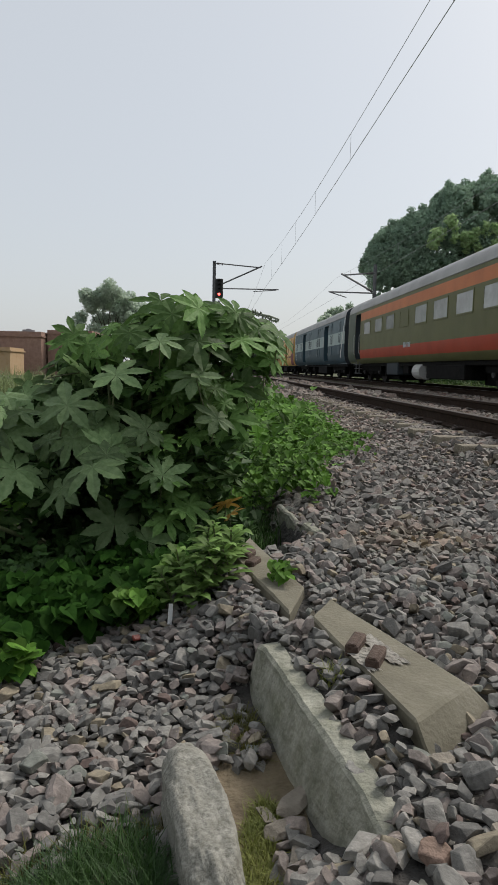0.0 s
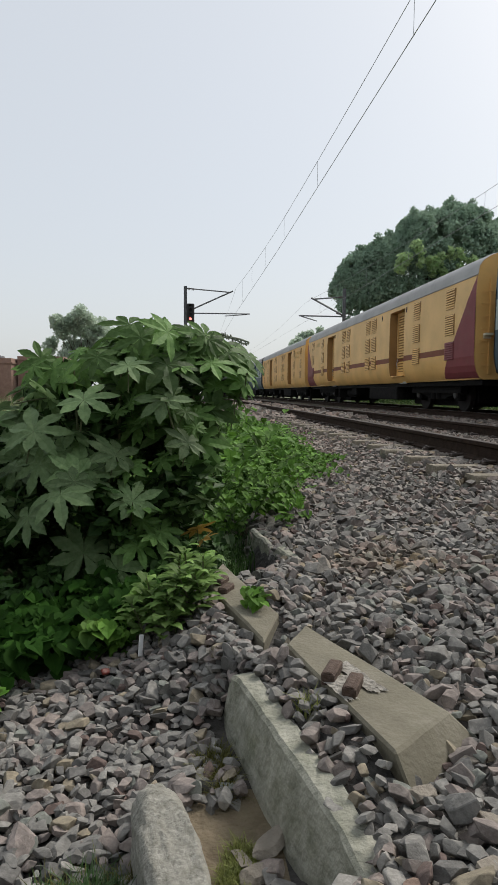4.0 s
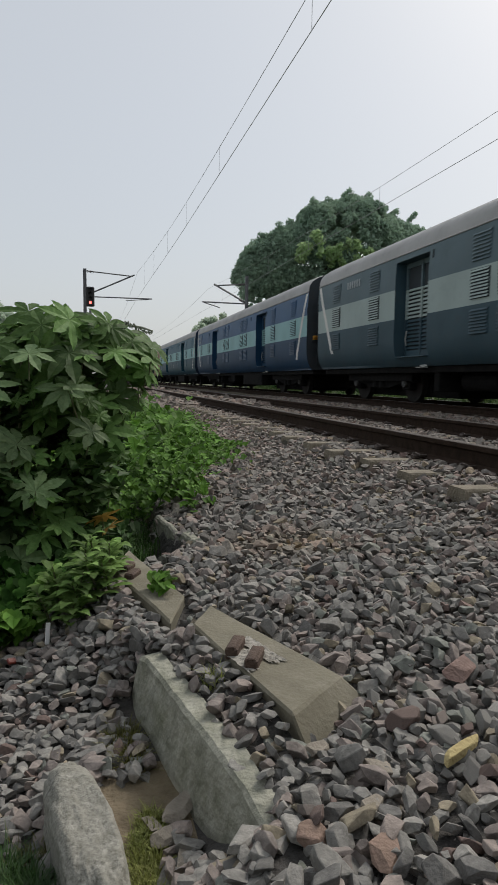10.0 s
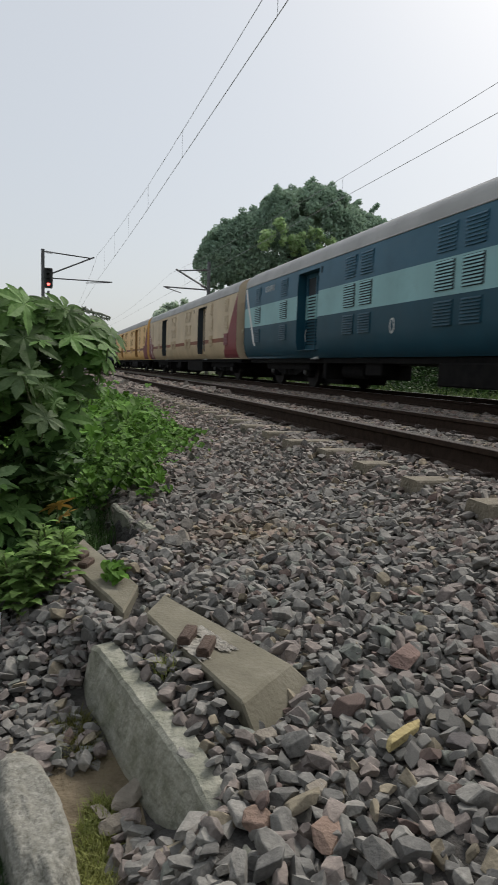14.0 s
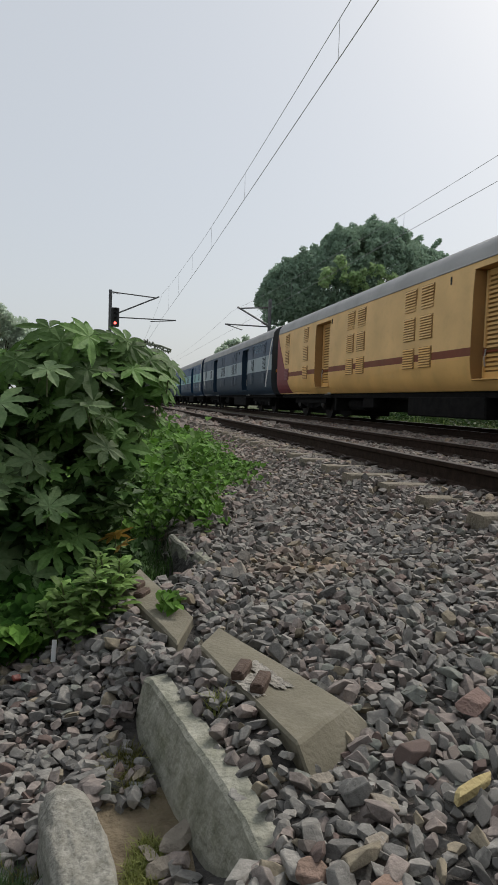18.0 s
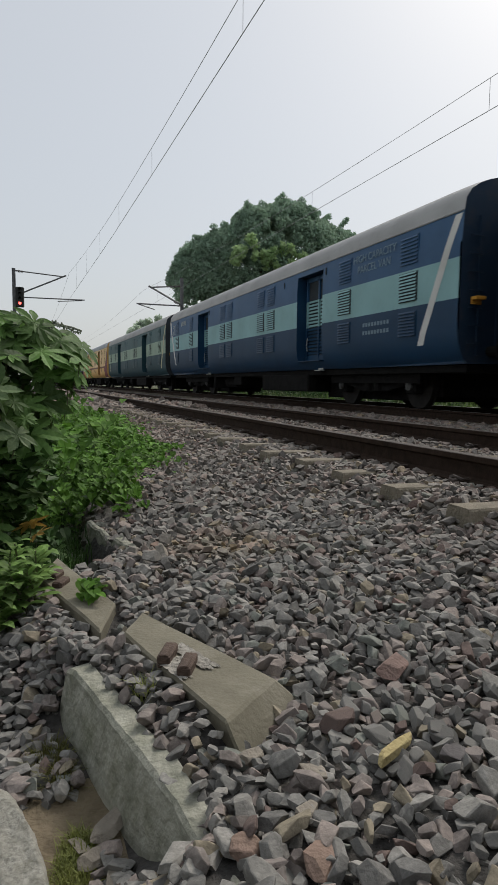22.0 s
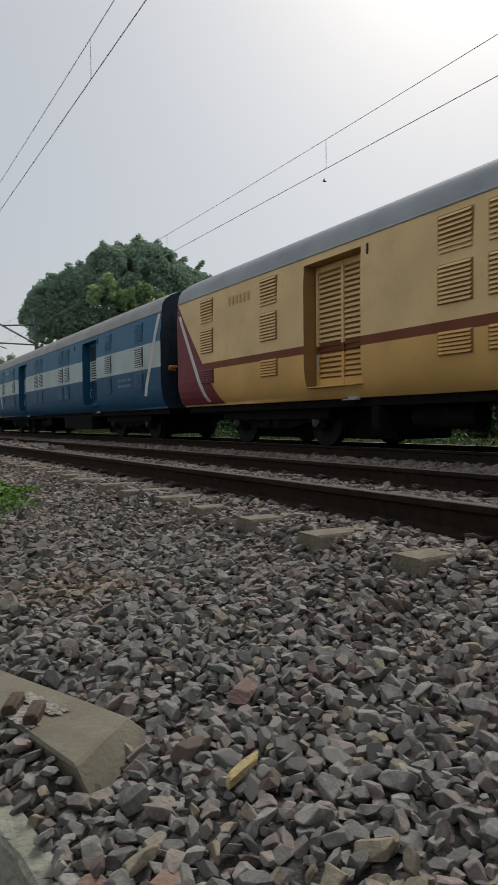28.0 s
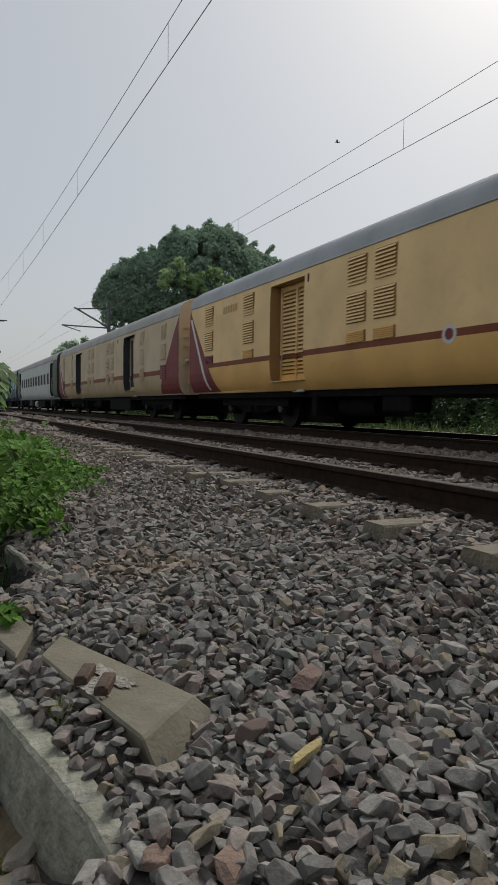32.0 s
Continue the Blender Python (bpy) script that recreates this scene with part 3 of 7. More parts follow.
def body_mesh(s, mats):
    """The walls, rounded where they turn under and crisp at the door openings."""
    me = s.mesh("body", mats, True)
    me.set_sharp_from_angle(angle=radians(32))
    return me


def arch(n=14, lift=0.0):
    """The roof's section, from one cantrail over the crown to the other."""
    pts = []
    for i in range(n + 1):
        a = math.pi * i / n
        c, sn = math.cos(a), math.sin(a)
        x = (HALF_W - 0.03) * (abs(c) ** 0.8) * (1 if c > 0 else -1)
        pts.append((x, Z1 + (ZC - Z1) * (sn ** 0.75) + lift))
    return pts


def roof_mesh(name, m):
    s = Shape()
    h = BODY / 2
    ys = [(-h, 0.94), (-h + 0.25, 0.985), (-h + 0.7, 1.0), (h - 0.7, 1.0), (h - 0.25, 0.985), (h, 0.94)]
    p = arch()
    k = len(p)
    for y, f in ys:
        s.v += [(x, y, Z1 + (z - Z1) * f) for x, z in p]
    for j in range(len(ys) - 1):
        for i in range(k - 1):
            s.f.append((j * k + i, j * k + i + 1, (j + 1) * k + i + 1, (j + 1) * k + i))
    s.m = [0] * len(s.f)
    # rain gutters over the cantrail
    for sx in (-1, 1):
        s.box(sx * (HALF_W - 0.03) - 0.014, sx * (HALF_W - 0.03) + 0.014, -h + 0.02, h - 0.02, Z1 - 0.01, Z1 + 0.022)
    return s.mesh(name, m, True)


def end_mesh(m):
    """A van's end wall with ribs, ladder rungs and tail lamp bracket, facing -y at y = 0."""
    s = Shape()
    p = [(-side_x(z), z) for z in (Z0, 0.94, 1.06, 1.22, 1.45, 2.9)] + [(x, z) for x, z in arch(lift=-0.035)][::-1] + [(side_x(z), z) for z in (2.9, 1.45, 1.22, 1.06, 0.94, Z0)]
    s.prism(p, 0.0, 0.05)
    for x in (-1.25, -0.85, 0.85, 1.25):
        s.box(x - 0.03, x + 0.03, -0.04, 0.0, 1.0, 3.35)
    for i in range(7):
        s.box(-1.5, -1.22, -0.075, -0.05, 1.2 + 0.3 * i, 1.23 + 0.3 * i)
    s.box(0.62, 0.8, -0.12, 0.0, 1.9, 2.1, bevel=0.02)
    return s.mesh("end_wall", m)


def gangway_mesh():
    """The vestibule bellows between two vans."""
    s = Shape()
    for i in range(5):
        y = -0.04 - 0.09 * i
        s.box(-0.62, 0.62, y - 0.05, y, 1.05, 3.25, bevel=0.03)
    return s.mesh("gangway", P_RUBBER)


def louvre_mesh(h, m, n=None, w=0.60, back=None):
    """A framed bank of slanted slats, facing -x at x = 0, its foot at z = 0."""
    s = Shape()
    n = n or max(6, int(round(h / 0.064)))
    s.box(-0.012, 0.0, 0.0, w, 0.0, h, 1)
    for i in range(n):
        z = (i + 0.5) * h / n
        s.add([(-0.014, 0.015, z + 0.022), (-0.014, w - 0.015, z + 0.022), (-0.036, w - 0.03, z - 0.016), (-0.036, 0.03, z - 0.016), (-0.014, 0.015, z - 0.014), (-0.014, w - 0.015, z - 0.014)],
              [(0, 1, 2, 3), (3, 2, 5, 4)], 0)
    return s.mesh("louvre", [m, back or P_END])


def door_mesh(mats, levels, back):
    """A sliding loading door's leaf: painted rails at head and foot round a dark panel that stands for shade."""
    s = Shape()
    w = DOOR[1] - DOOR[0]
    s.box(-0.012, 0.02, 0.0, w, 1.08, 3.27, len(mats))
    for za, zb in ((1.08, 1.24), (3.16, 3.27)):
        s.box(-0.045, -0.012, 0.03, w - 0.03, za, zb, sum(1 for q in levels if q <= za + 1e-6))
    return s.mesh("loading_door", list(mats) + [back])


def post_mesh(mats, levels):
    """An upright of the loading door's frame."""
    s = Shape()
    zs = [1.08] + [q for q in levels if q > 1.1] + [3.27]
    for z, zz in zip(zs, zs[1:]):
        s.box(-0.06, -0.012, -0.032, 0.032, z, zz, sum(1 for q in levels if q <= z + 1e-6))
    weld(s)
    return s.mesh("post", mats)


def slat_mesh(m):
    """One slanted slat of a loading door's leaf."""
    b = (DOOR[1] - DOOR[0]) / 2 - 0.13
    s = Shape()
    s.add([(-0.014, 0, 0.040), (-0.014, b, 0.040), (-0.052, b, -0.014), (-0.052, 0, -0.014), (-0.046, 0, -0.022), (-0.046, b, -0.022)], [(0, 1, 2, 3), (3, 2, 5, 4)])
    return s.mesh("slat", m)


def strip_mesh():
    """The raised rain strip on the roof over a loading door, on the side that faces -x at y = 0."""
    s = Shape()
    s.tube([(-1.53, -1.35, Z1 + 0.20), (-1.47, -1.05, Z1 + 0.29), (-1.47, 1.05, Z1 + 0.29), (-1.53, 1.35, Z1 + 0.20)], 0.02, 5)
    return s.mesh("rain_strip", P_END)


def hook_mesh():
    return Shape().box(-0.03, 0.0, -0.02, 0.02, 0.0, 0.17, bevel=0.008).mesh("hook", P_END)


def foot_step_mesh():
    """The hanging footstep under a loading door."""
    s = Shape()
    s.box(-0.02, 0.02, -0.14, 0.14, 0.0, 0.2, bevel=0.008)
    s.box(-0.12, 0.02, -0.16, 0.16, -0.02, 0.0, bevel=0.006)
    return s.mesh("foot_step", P_TANK)


def bogie_frame():
    s = Shape()
    for sx in (-1, 1):
        s.prism([(-1.75, 0.62), (-1.75, 0.5), (-1.1, 0.46), (-0.5, 0.34), (0.5, 0.34), (1.1, 0.46), (1.75, 0.5), (1.75, 0.62), (0.7, 0.72), (-0.7, 0.72)], sx * 1.05 - 0.07, sx * 1.05 + 0.07, axis="x")
        s.box(sx * 1.2 - 0.02, sx * 1.2 + 0.02, -1.9, 1.9, 0.52, 0.84)
        for yy in (-1.45, 1.45):
            s.box(sx * 1.02 - 0.13, sx * 1.02 + 0.13, yy - 0.17, yy + 0.17, 0.3, 0.62, bevel=0.04)
            for q in (-0.3, 0.3):
                s.cyl((sx * 1.04, yy + q, 0.62), 0.085, 0.14, "z", 10)
        for q in (-0.2, 0.2):
            s.cyl((sx * 1.1, q, 0.55), 0.12, 0.2, "z", 10)
    # solid dark filler so that no daylight shows between the wheels
    s.box(-0.74, 0.74, -2.0, 2.0, 0.25, 0.82)
    s.box(-1.0, 1.0, -0.25, 0.25, 0.5, 0.82)
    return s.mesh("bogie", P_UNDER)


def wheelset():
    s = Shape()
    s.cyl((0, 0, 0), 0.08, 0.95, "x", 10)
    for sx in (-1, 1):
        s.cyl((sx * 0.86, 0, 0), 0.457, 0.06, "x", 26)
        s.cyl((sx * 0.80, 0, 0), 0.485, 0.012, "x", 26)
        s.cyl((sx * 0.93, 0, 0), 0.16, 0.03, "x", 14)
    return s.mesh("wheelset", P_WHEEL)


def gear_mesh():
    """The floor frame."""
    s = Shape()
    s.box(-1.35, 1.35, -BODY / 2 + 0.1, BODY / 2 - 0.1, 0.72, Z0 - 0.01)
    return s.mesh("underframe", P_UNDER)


# dark filler box, added to shut out daylight beneath the van
def infill_mesh():
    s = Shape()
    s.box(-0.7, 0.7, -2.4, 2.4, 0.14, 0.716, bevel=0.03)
    return s.mesh("dark_infill", P_UNDER)


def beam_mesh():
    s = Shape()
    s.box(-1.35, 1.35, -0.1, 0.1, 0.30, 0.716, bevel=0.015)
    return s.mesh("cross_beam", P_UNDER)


def buffer_mesh():
    s = Shape()
    s.cyl((0, -0.22, 1.08), 0.09, 0.2, "y", 12)
    s.cyl((0, -0.44, 1.08), 0.23, 0.02, "y", 18)
    return s.mesh("buffer", P_UNDER)


def coupling_mesh():
    s = Shape()
    s.box(-0.12, 0.12, -0.48, 0.0, 0.95, 1.2, bevel=0.03)
    return s.mesh("coupling", P_UNDER)


def decal(pts, m, name="stripe"):
    """A thin painted plate on the side that faces -x: pts are (y, z), in order round it."""
    s = Shape()
    lo, hi = min(z for _, z in pts), max(z for _, z in pts)
    zs = sorted({lo, hi} | {z for z in (0.94, 1.06, 1.22, 1.45, 2.9) if lo < z < hi})
    n = len(pts)
    def across(z):
        ys = []
        for (ya, za), (yb, zb) in zip(pts, pts[1:] + pts[:1]):
            if min(za, zb) - 1e-9 <= z <= max(za, zb) + 1e-9:
                ys += [ya, yb] if abs(za - zb) < 1e-9 else [ya + (yb - ya) * (z - za) / (zb - za)]
        return min(ys), max(ys)
    for i, z in enumerate(zs):
        a, b = across(z)
        s.v += [(-side_x(z) - 0.006, a, z), (-side_x(z) - 0.006, b, z)]
        if i:
            s.f.append((2 * i - 2, 2 * i - 1, 2 * i + 1, 2 * i))
    s.m = [0] * len(s.f)
    return s.mesh(name, m)


def text_mesh(words, size, m):
    cu = bpy.data.curves.new("lettering", "FONT")
    cu.body, cu.size, cu.align_x, cu.extrude = words, size, "CENTER", 0.002
    ob = bpy.data.objects.new("lettering", cu)
    scene.collection.objects.link(ob)
    bpy.context.view_layer.update()
    me = bpy.data.meshes.new_from_object(ob)
    bpy.data.objects.remove(ob)
    me.materials.clear()
    me.materials.append(m)
    me.name = "lettering"
    return me


ON_SIDE = Matrix(((0, 0, -1, 0), (-1, 0, 0, 0), (0, 1, 0, 0), (0, 0, 0, 1)))   # text's x runs to -y, its up to z, its face to -x
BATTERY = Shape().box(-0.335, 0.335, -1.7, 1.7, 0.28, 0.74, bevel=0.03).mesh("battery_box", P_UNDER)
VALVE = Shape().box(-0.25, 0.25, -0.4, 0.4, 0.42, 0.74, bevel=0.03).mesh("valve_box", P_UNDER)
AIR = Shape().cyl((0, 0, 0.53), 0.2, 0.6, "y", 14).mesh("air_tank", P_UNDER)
BOGIE, WHEELS, GEAR, BUFFERS, GANGWAY = bogie_frame(), wheelset(), gear_mesh(), buffer_mesh(), gangway_mesh()
INFILL, BEAM = infill_mesh(), beam_mesh()
COUPLING = coupling_mesh()
CAP = Shape().cyl((0, 0, 0), 0.10, 0.025, "x", 14).cyl((-0.03, 0, 0), 0.05, 0.012, "x", 10).mesh("axle_cap", P_CAP)
STRIP, HOOK, FOOT_STEP = strip_mesh(), hook_mesh(), foot_step_mesh()
ROOF_A, ROOF_B = roof_mesh("roof", P_ROOF), roof_mesh("roof", P_ROOF2)
END_DARK = end_mesh(P_END)


def bracket_mesh(m):
    """A folded plate that carries the tail lamp, out on a van's end, facing -y."""
    s = Shape()
    s.box(-1.44, -1.24, -0.19, -0.041, 1.93, 1.99, bevel=0.008)
    s.box(-1.44, -1.24, -0.075, -0.041, 1.86, 1.93, bevel=0.006)
    return s.mesh("lamp_bracket", m)


BRACKET_CREAM, BRACKET_AMBER = bracket_mesh(paint("bracket_cream", (0.62, 0.56, 0.42), GRIME, 0.6)), bracket_mesh(paint("bracket_amber", (0.55, 0.27, 0.04), GRIME, 0.6))
HCPV = "HIGH CAPACITY\nPARCEL VAN"
L_HCPV, L_HCPV_D, L_CR, L_NR = text_mesh(HCPV, 0.23, P_FAINT), text_mesh(HCPV, 0.25, P_DLETTER), text_mesh("\u092e\u0927\u094d\u092f\nC R", 0.27, P_LETTER), text_mesh("NR", 0.46, P_DLETTER)


def bars_mesh(n, w, h, gap, m):
    s = Shape()
    for i in range(n):
        s.box(-0.006, 0.0, i * (w + gap), i * (w + gap) + w, 0, h)
    return s.mesh("lettering", m)


BARS_H, BARS_H2 = bars_mesh(8, 0.15, 0.12, 0.05, P_DLETTER), bars_mesh(5, 0.15, 0.12, 0.05, P_DLETTER)
BARS, BARS_D, BARS_S = bars_mesh(6, 0.07, 0.19, 0.085, P_LETTER), bars_mesh(6, 0.07, 0.19, 0.085, P_DLETTER), bars_mesh(9, 0.07, 0.08, 0.05, P_FAINT)
trains = []


def running_gear(van):
    for y in (-BODY / 2 + 3.55, BODY / 2 - 3.55):
        b = part("bogie", BOGIE, None, van, at=pose(0, y, 0))
        for q in (-1.45, 1.45):
            part("wheelset", WHEELS, None, b, at=pose(0, q, 0.457))
            part("axle_cap", CAP, None, b, "dusty grey axle box cover", at=pose(-1.17, q, 0.47))
    part("underframe", GEAR, None, van)
    for sy in (-1, 1):
        # added dark filler over each bogie, no real equipment
        part("dark_infill", INFILL, None, van, at=pose(0, sy * 6.8, 0))
        part("cross_beam", BEAM, None, van, at=pose(0, sy * 4.25, 0))
    part("battery_box", BATTERY, None, van, at=pose(-1.08, -2.9, 0))
    part("battery_box", BATTERY, None, van, at=pose(1.08, -2.7, 0))
    part("valve_box", VALVE, None, van, at=pose(-1.05, 1.6, 0))
    part("air_tank", AIR, None, van, at=pose(-0.9, 3.1, 0))
    for rz, y in ((0, -BODY / 2), (180, BODY / 2)):
        part("coupling", COUPLING, None, van, at=pose(0, y, 0, 0, 0, rz))
        for bx in (-0.98, 0.98):
            part("buffer", BUFFERS, None, van, at=pose(bx, y, 0, 0, 0, rz))
        part("gangway", GANGWAY, None, van, at=pose(0, y, 0, 0, 0, rz))


def parcel_van(k, label, levels, paints, roof, louvre_paints, end=None, words=(), foot_row=ROWS_Z[0]):
    """One van; k: its place in the rake. paints: one per band, from the skirt up. words: extra marks."""
    van = thing("parcel_van", None, None, label, "train carriage", group="vans of the passing train")
    yellow = levels[0] < 1.9
    # dark colour that puts shade into door recesses and behind slats
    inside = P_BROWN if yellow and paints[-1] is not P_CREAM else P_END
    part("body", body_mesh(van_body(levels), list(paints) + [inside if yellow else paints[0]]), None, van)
    part("roof", roof, None, van, "grey arched roof")
    h = BODY / 2
    for rz, y in ((0, -h - 0.002), (180, h + 0.002)):
        part("end_wall", end or END_DARK, None, van, at=pose(0, y, 0, 0, 0, rz))
        part("lamp_bracket", BRACKET_CREAM if levels[0] < 1.9 else BRACKET_AMBER, None, van, "pale tail lamp bracket" if levels[0] < 1.9 else "amber tail lamp bracket", at=pose(0, y, 0, 0, 0, rz))
    rows_z = (foot_row,) + ROWS_Z[1:]
    for j, (za, zb) in enumerate(rows_z):
        low_end = louvre_mesh(zb - za, P_MAROON, back=P_MAROON) if j == 0 and "triangles" in words else None
        # darker backs paint the shade between the slats
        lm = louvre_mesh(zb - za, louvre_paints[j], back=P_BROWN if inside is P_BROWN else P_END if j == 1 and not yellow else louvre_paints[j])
        for c in LOUVRES:
            for y0 in (-h + c, h - c - 0.6):
                part("louvre", low_end if low_end and c < 2 else lm, None, van, at=pose(-HALF_W + (0.012 if j == 2 else 0), y0, za))
                part("louvre", lm, None, van, at=pose(HALF_W - (0.012 if j == 2 else 0), y0 + 0.6, za, 0, 0, 180))
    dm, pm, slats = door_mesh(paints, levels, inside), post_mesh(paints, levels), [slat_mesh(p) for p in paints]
    for y0 in (-h + DOOR[0], h - DOOR[1]):
        for sx in (-1, 1):
            d = part("loading_door", dm, None, van, at=pose(sx * (HALF_W - 0.33), y0 if sx < 0 else y0 + DOOR[1] - DOOR[0], 0, 0, 0, 0 if sx < 0 else 180))
            for q in (0.06, (DOOR[1] - DOOR[0]) / 2, DOOR[1] - DOOR[0] - 0.06):
                part("post", pm, None, d, at=pose(0, q, 0))
            for i in range(21 if sx < 0 else 0):
                z = 1.29 + i * 0.0895
                # bare dark panel stands for shade: under blue lintels, across cream doorways
                if (not yellow and z > levels[1]) or (yellow and inside is P_END):
                    continue
                for q in (0.095, 0.035 + (DOOR[1] - DOOR[0]) / 2):
                    part("slat", slats[sum(1 for v in levels if v <= z + 1e-6)], None, d, at=pose(0, q, z))
            s = Shape()
            s.box(-0.33, 0.0, 0.1, 1.42, 1.065, 1.09, bevel=0.006)
            part("step", s, paints[0], d)
            s = Shape()
            s.tube([(-0.06, 1.40, 1.35), (-0.09, 1.40, 1.5), (-0.06, 1.40, 1.7)], 0.014, 5)
            part("door_handle", s, P_TANK, d)
        part("rain_strip", STRIP, None, van, at=pose(0, y0 + (DOOR[1] - DOOR[0]) / 2, 0))
        part("foot_step", FOOT_STEP, None, van, at=pose(-HALF_W + 0.2, y0 + 0.4, 0.84))
        for q in (-0.16, DOOR[1] - DOOR[0] + 0.9):
            part("hook", HOOK, None, van, at=pose(-HALF_W + 0.025, y0 + q, 3.12))
    running_gear(van)
    for kind in words:
        if kind == "stripes" or kind == "cream stripes":
            m = P_STRIPE if kind == "stripes" else P_CREAMSTRIPE
            part("stripe", decal([(-h + 0.03, 3.38), (-h + 0.22, 3.38), (-h + 1.22, 1.22), (-h + 1.03, 1.22)], m), None, van, "worn white diagonal stripe")
            part("stripe", decal([(h - 1.18, 1.3), (h - 1.37, 1.3), (h - 0.22, 3.38), (h - 0.03, 3.38)], m), None, van, "worn white diagonal stripe")
        elif kind == "triangles":
            for e in (-1, 1):
                part("warning_triangle", decal([(e * (h - 0.02), 0.9), (e * (h - 2.1), 0.9), (e * (h - 0.02), 3.40)][:: -e], P_MAROON), None, van, "maroon painted triangle at the end")
            if k not in (2, 8):
                part("stripe", decal([(h - 1.36, 0.95), (h - 1.52, 0.95), (h - 0.22, 3.1), (h - 0.08, 3.1)], P_STRIPE, "stripe"), None, van, "worn white diagonal stripe", at=pose(-0.004, 0, 0))
        elif kind == "letters":
            part("lettering", L_HCPV, None, van, at=Matrix.Translation((-HALF_W - 0.006, -h + 2.85, 3.12)) @ ON_SIDE)
        elif kind == "far letters":
            part("lettering", L_HCPV, None, van, at=Matrix.Translation((-HALF_W - 0.006, h - 2.85, 3.12)) @ ON_SIDE)
        elif kind == "dark letters":
            for e in (-1, 1):
                part("lettering", L_HCPV_D, None, van, at=Matrix.Translation((-HALF_W - 0.006, e * (h - 2.85), 3.0)) @ ON_SIDE)
        elif kind == "CR":
            part("lettering", L_CR, None, van, at=Matrix.Translation((-HALF_W - 0.006, h - 0.98, 3.0)) @ ON_SIDE)
        elif kind == "bars":
            part("lettering", BARS, None, van, at=pose(-HALF_W - 0.004, h - 3.2, 3.04))
        elif kind == "dark bars":
            part("lettering", BARS_D, None, van, at=pose(-HALF_W - 0.004, h - 3.4, 2.98))
        elif kind == "near dark letters":
            part("lettering", L_HCPV_D, None, van, at=Matrix.Translation((-HALF_W - 0.006, -h + 2.85, 2.50)) @ ON_SIDE)
            part("lettering", BARS_H, None, van, at=pose(-HALF_W - 0.004, -h + 2.06, 3.02))
            part("lettering", BARS_H2, None, van, at=pose(-HALF_W - 0.004, -h + 2.36, 2.76))
        elif kind == "NR":
            part("lettering", L_NR, None, van, at=Matrix.Translation((-HALF_W - 0.006, -h + 2.75, 2.86)) @ ON_SIDE)
        elif kind == "small bars":
            part("lettering", BARS_S, None, van, at=pose(-HALF_W - 0.004, -h + 2.2, 1.72))
            part("lettering", BARS_S, None, van, at=pose(-HALF_W - 0.004, -h + 2.2, 1.55))
        elif kind == "oval":
            ring = [(0.10 * math.cos(a), 0.17 * math.sin(a)) for a in np.linspace(0, 2 * math.pi, 21)[:-1]]
            s = Shape()
            s.add([(0, y, z) for y, z in ring] + [(0, y * 0.62, z * 0.75) for y, z in ring], [((i + 1) % 20, i, 20 + i, 20 + (i + 1) % 20) for i in range(20)])
            part("mark", s, P_STRIPE, van, "white painted oval mark", at=pose(-HALF_W - 0.005, 0.27, 1.52))
        elif kind == "badge":
            s = Shape()
            s.cyl((0, 0, 0), 0.15, 0.006, "x", 20, 0)
            s.cyl((-0.008, 0, 0), 0.09, 0.003, "x", 20, 1)
            part("badge", s, [P_STRIPE, P_MAROON], van, at=pose(-HALF_W - 0.002, -0.03, 1.63))
    trains.append((k, van))
    return van


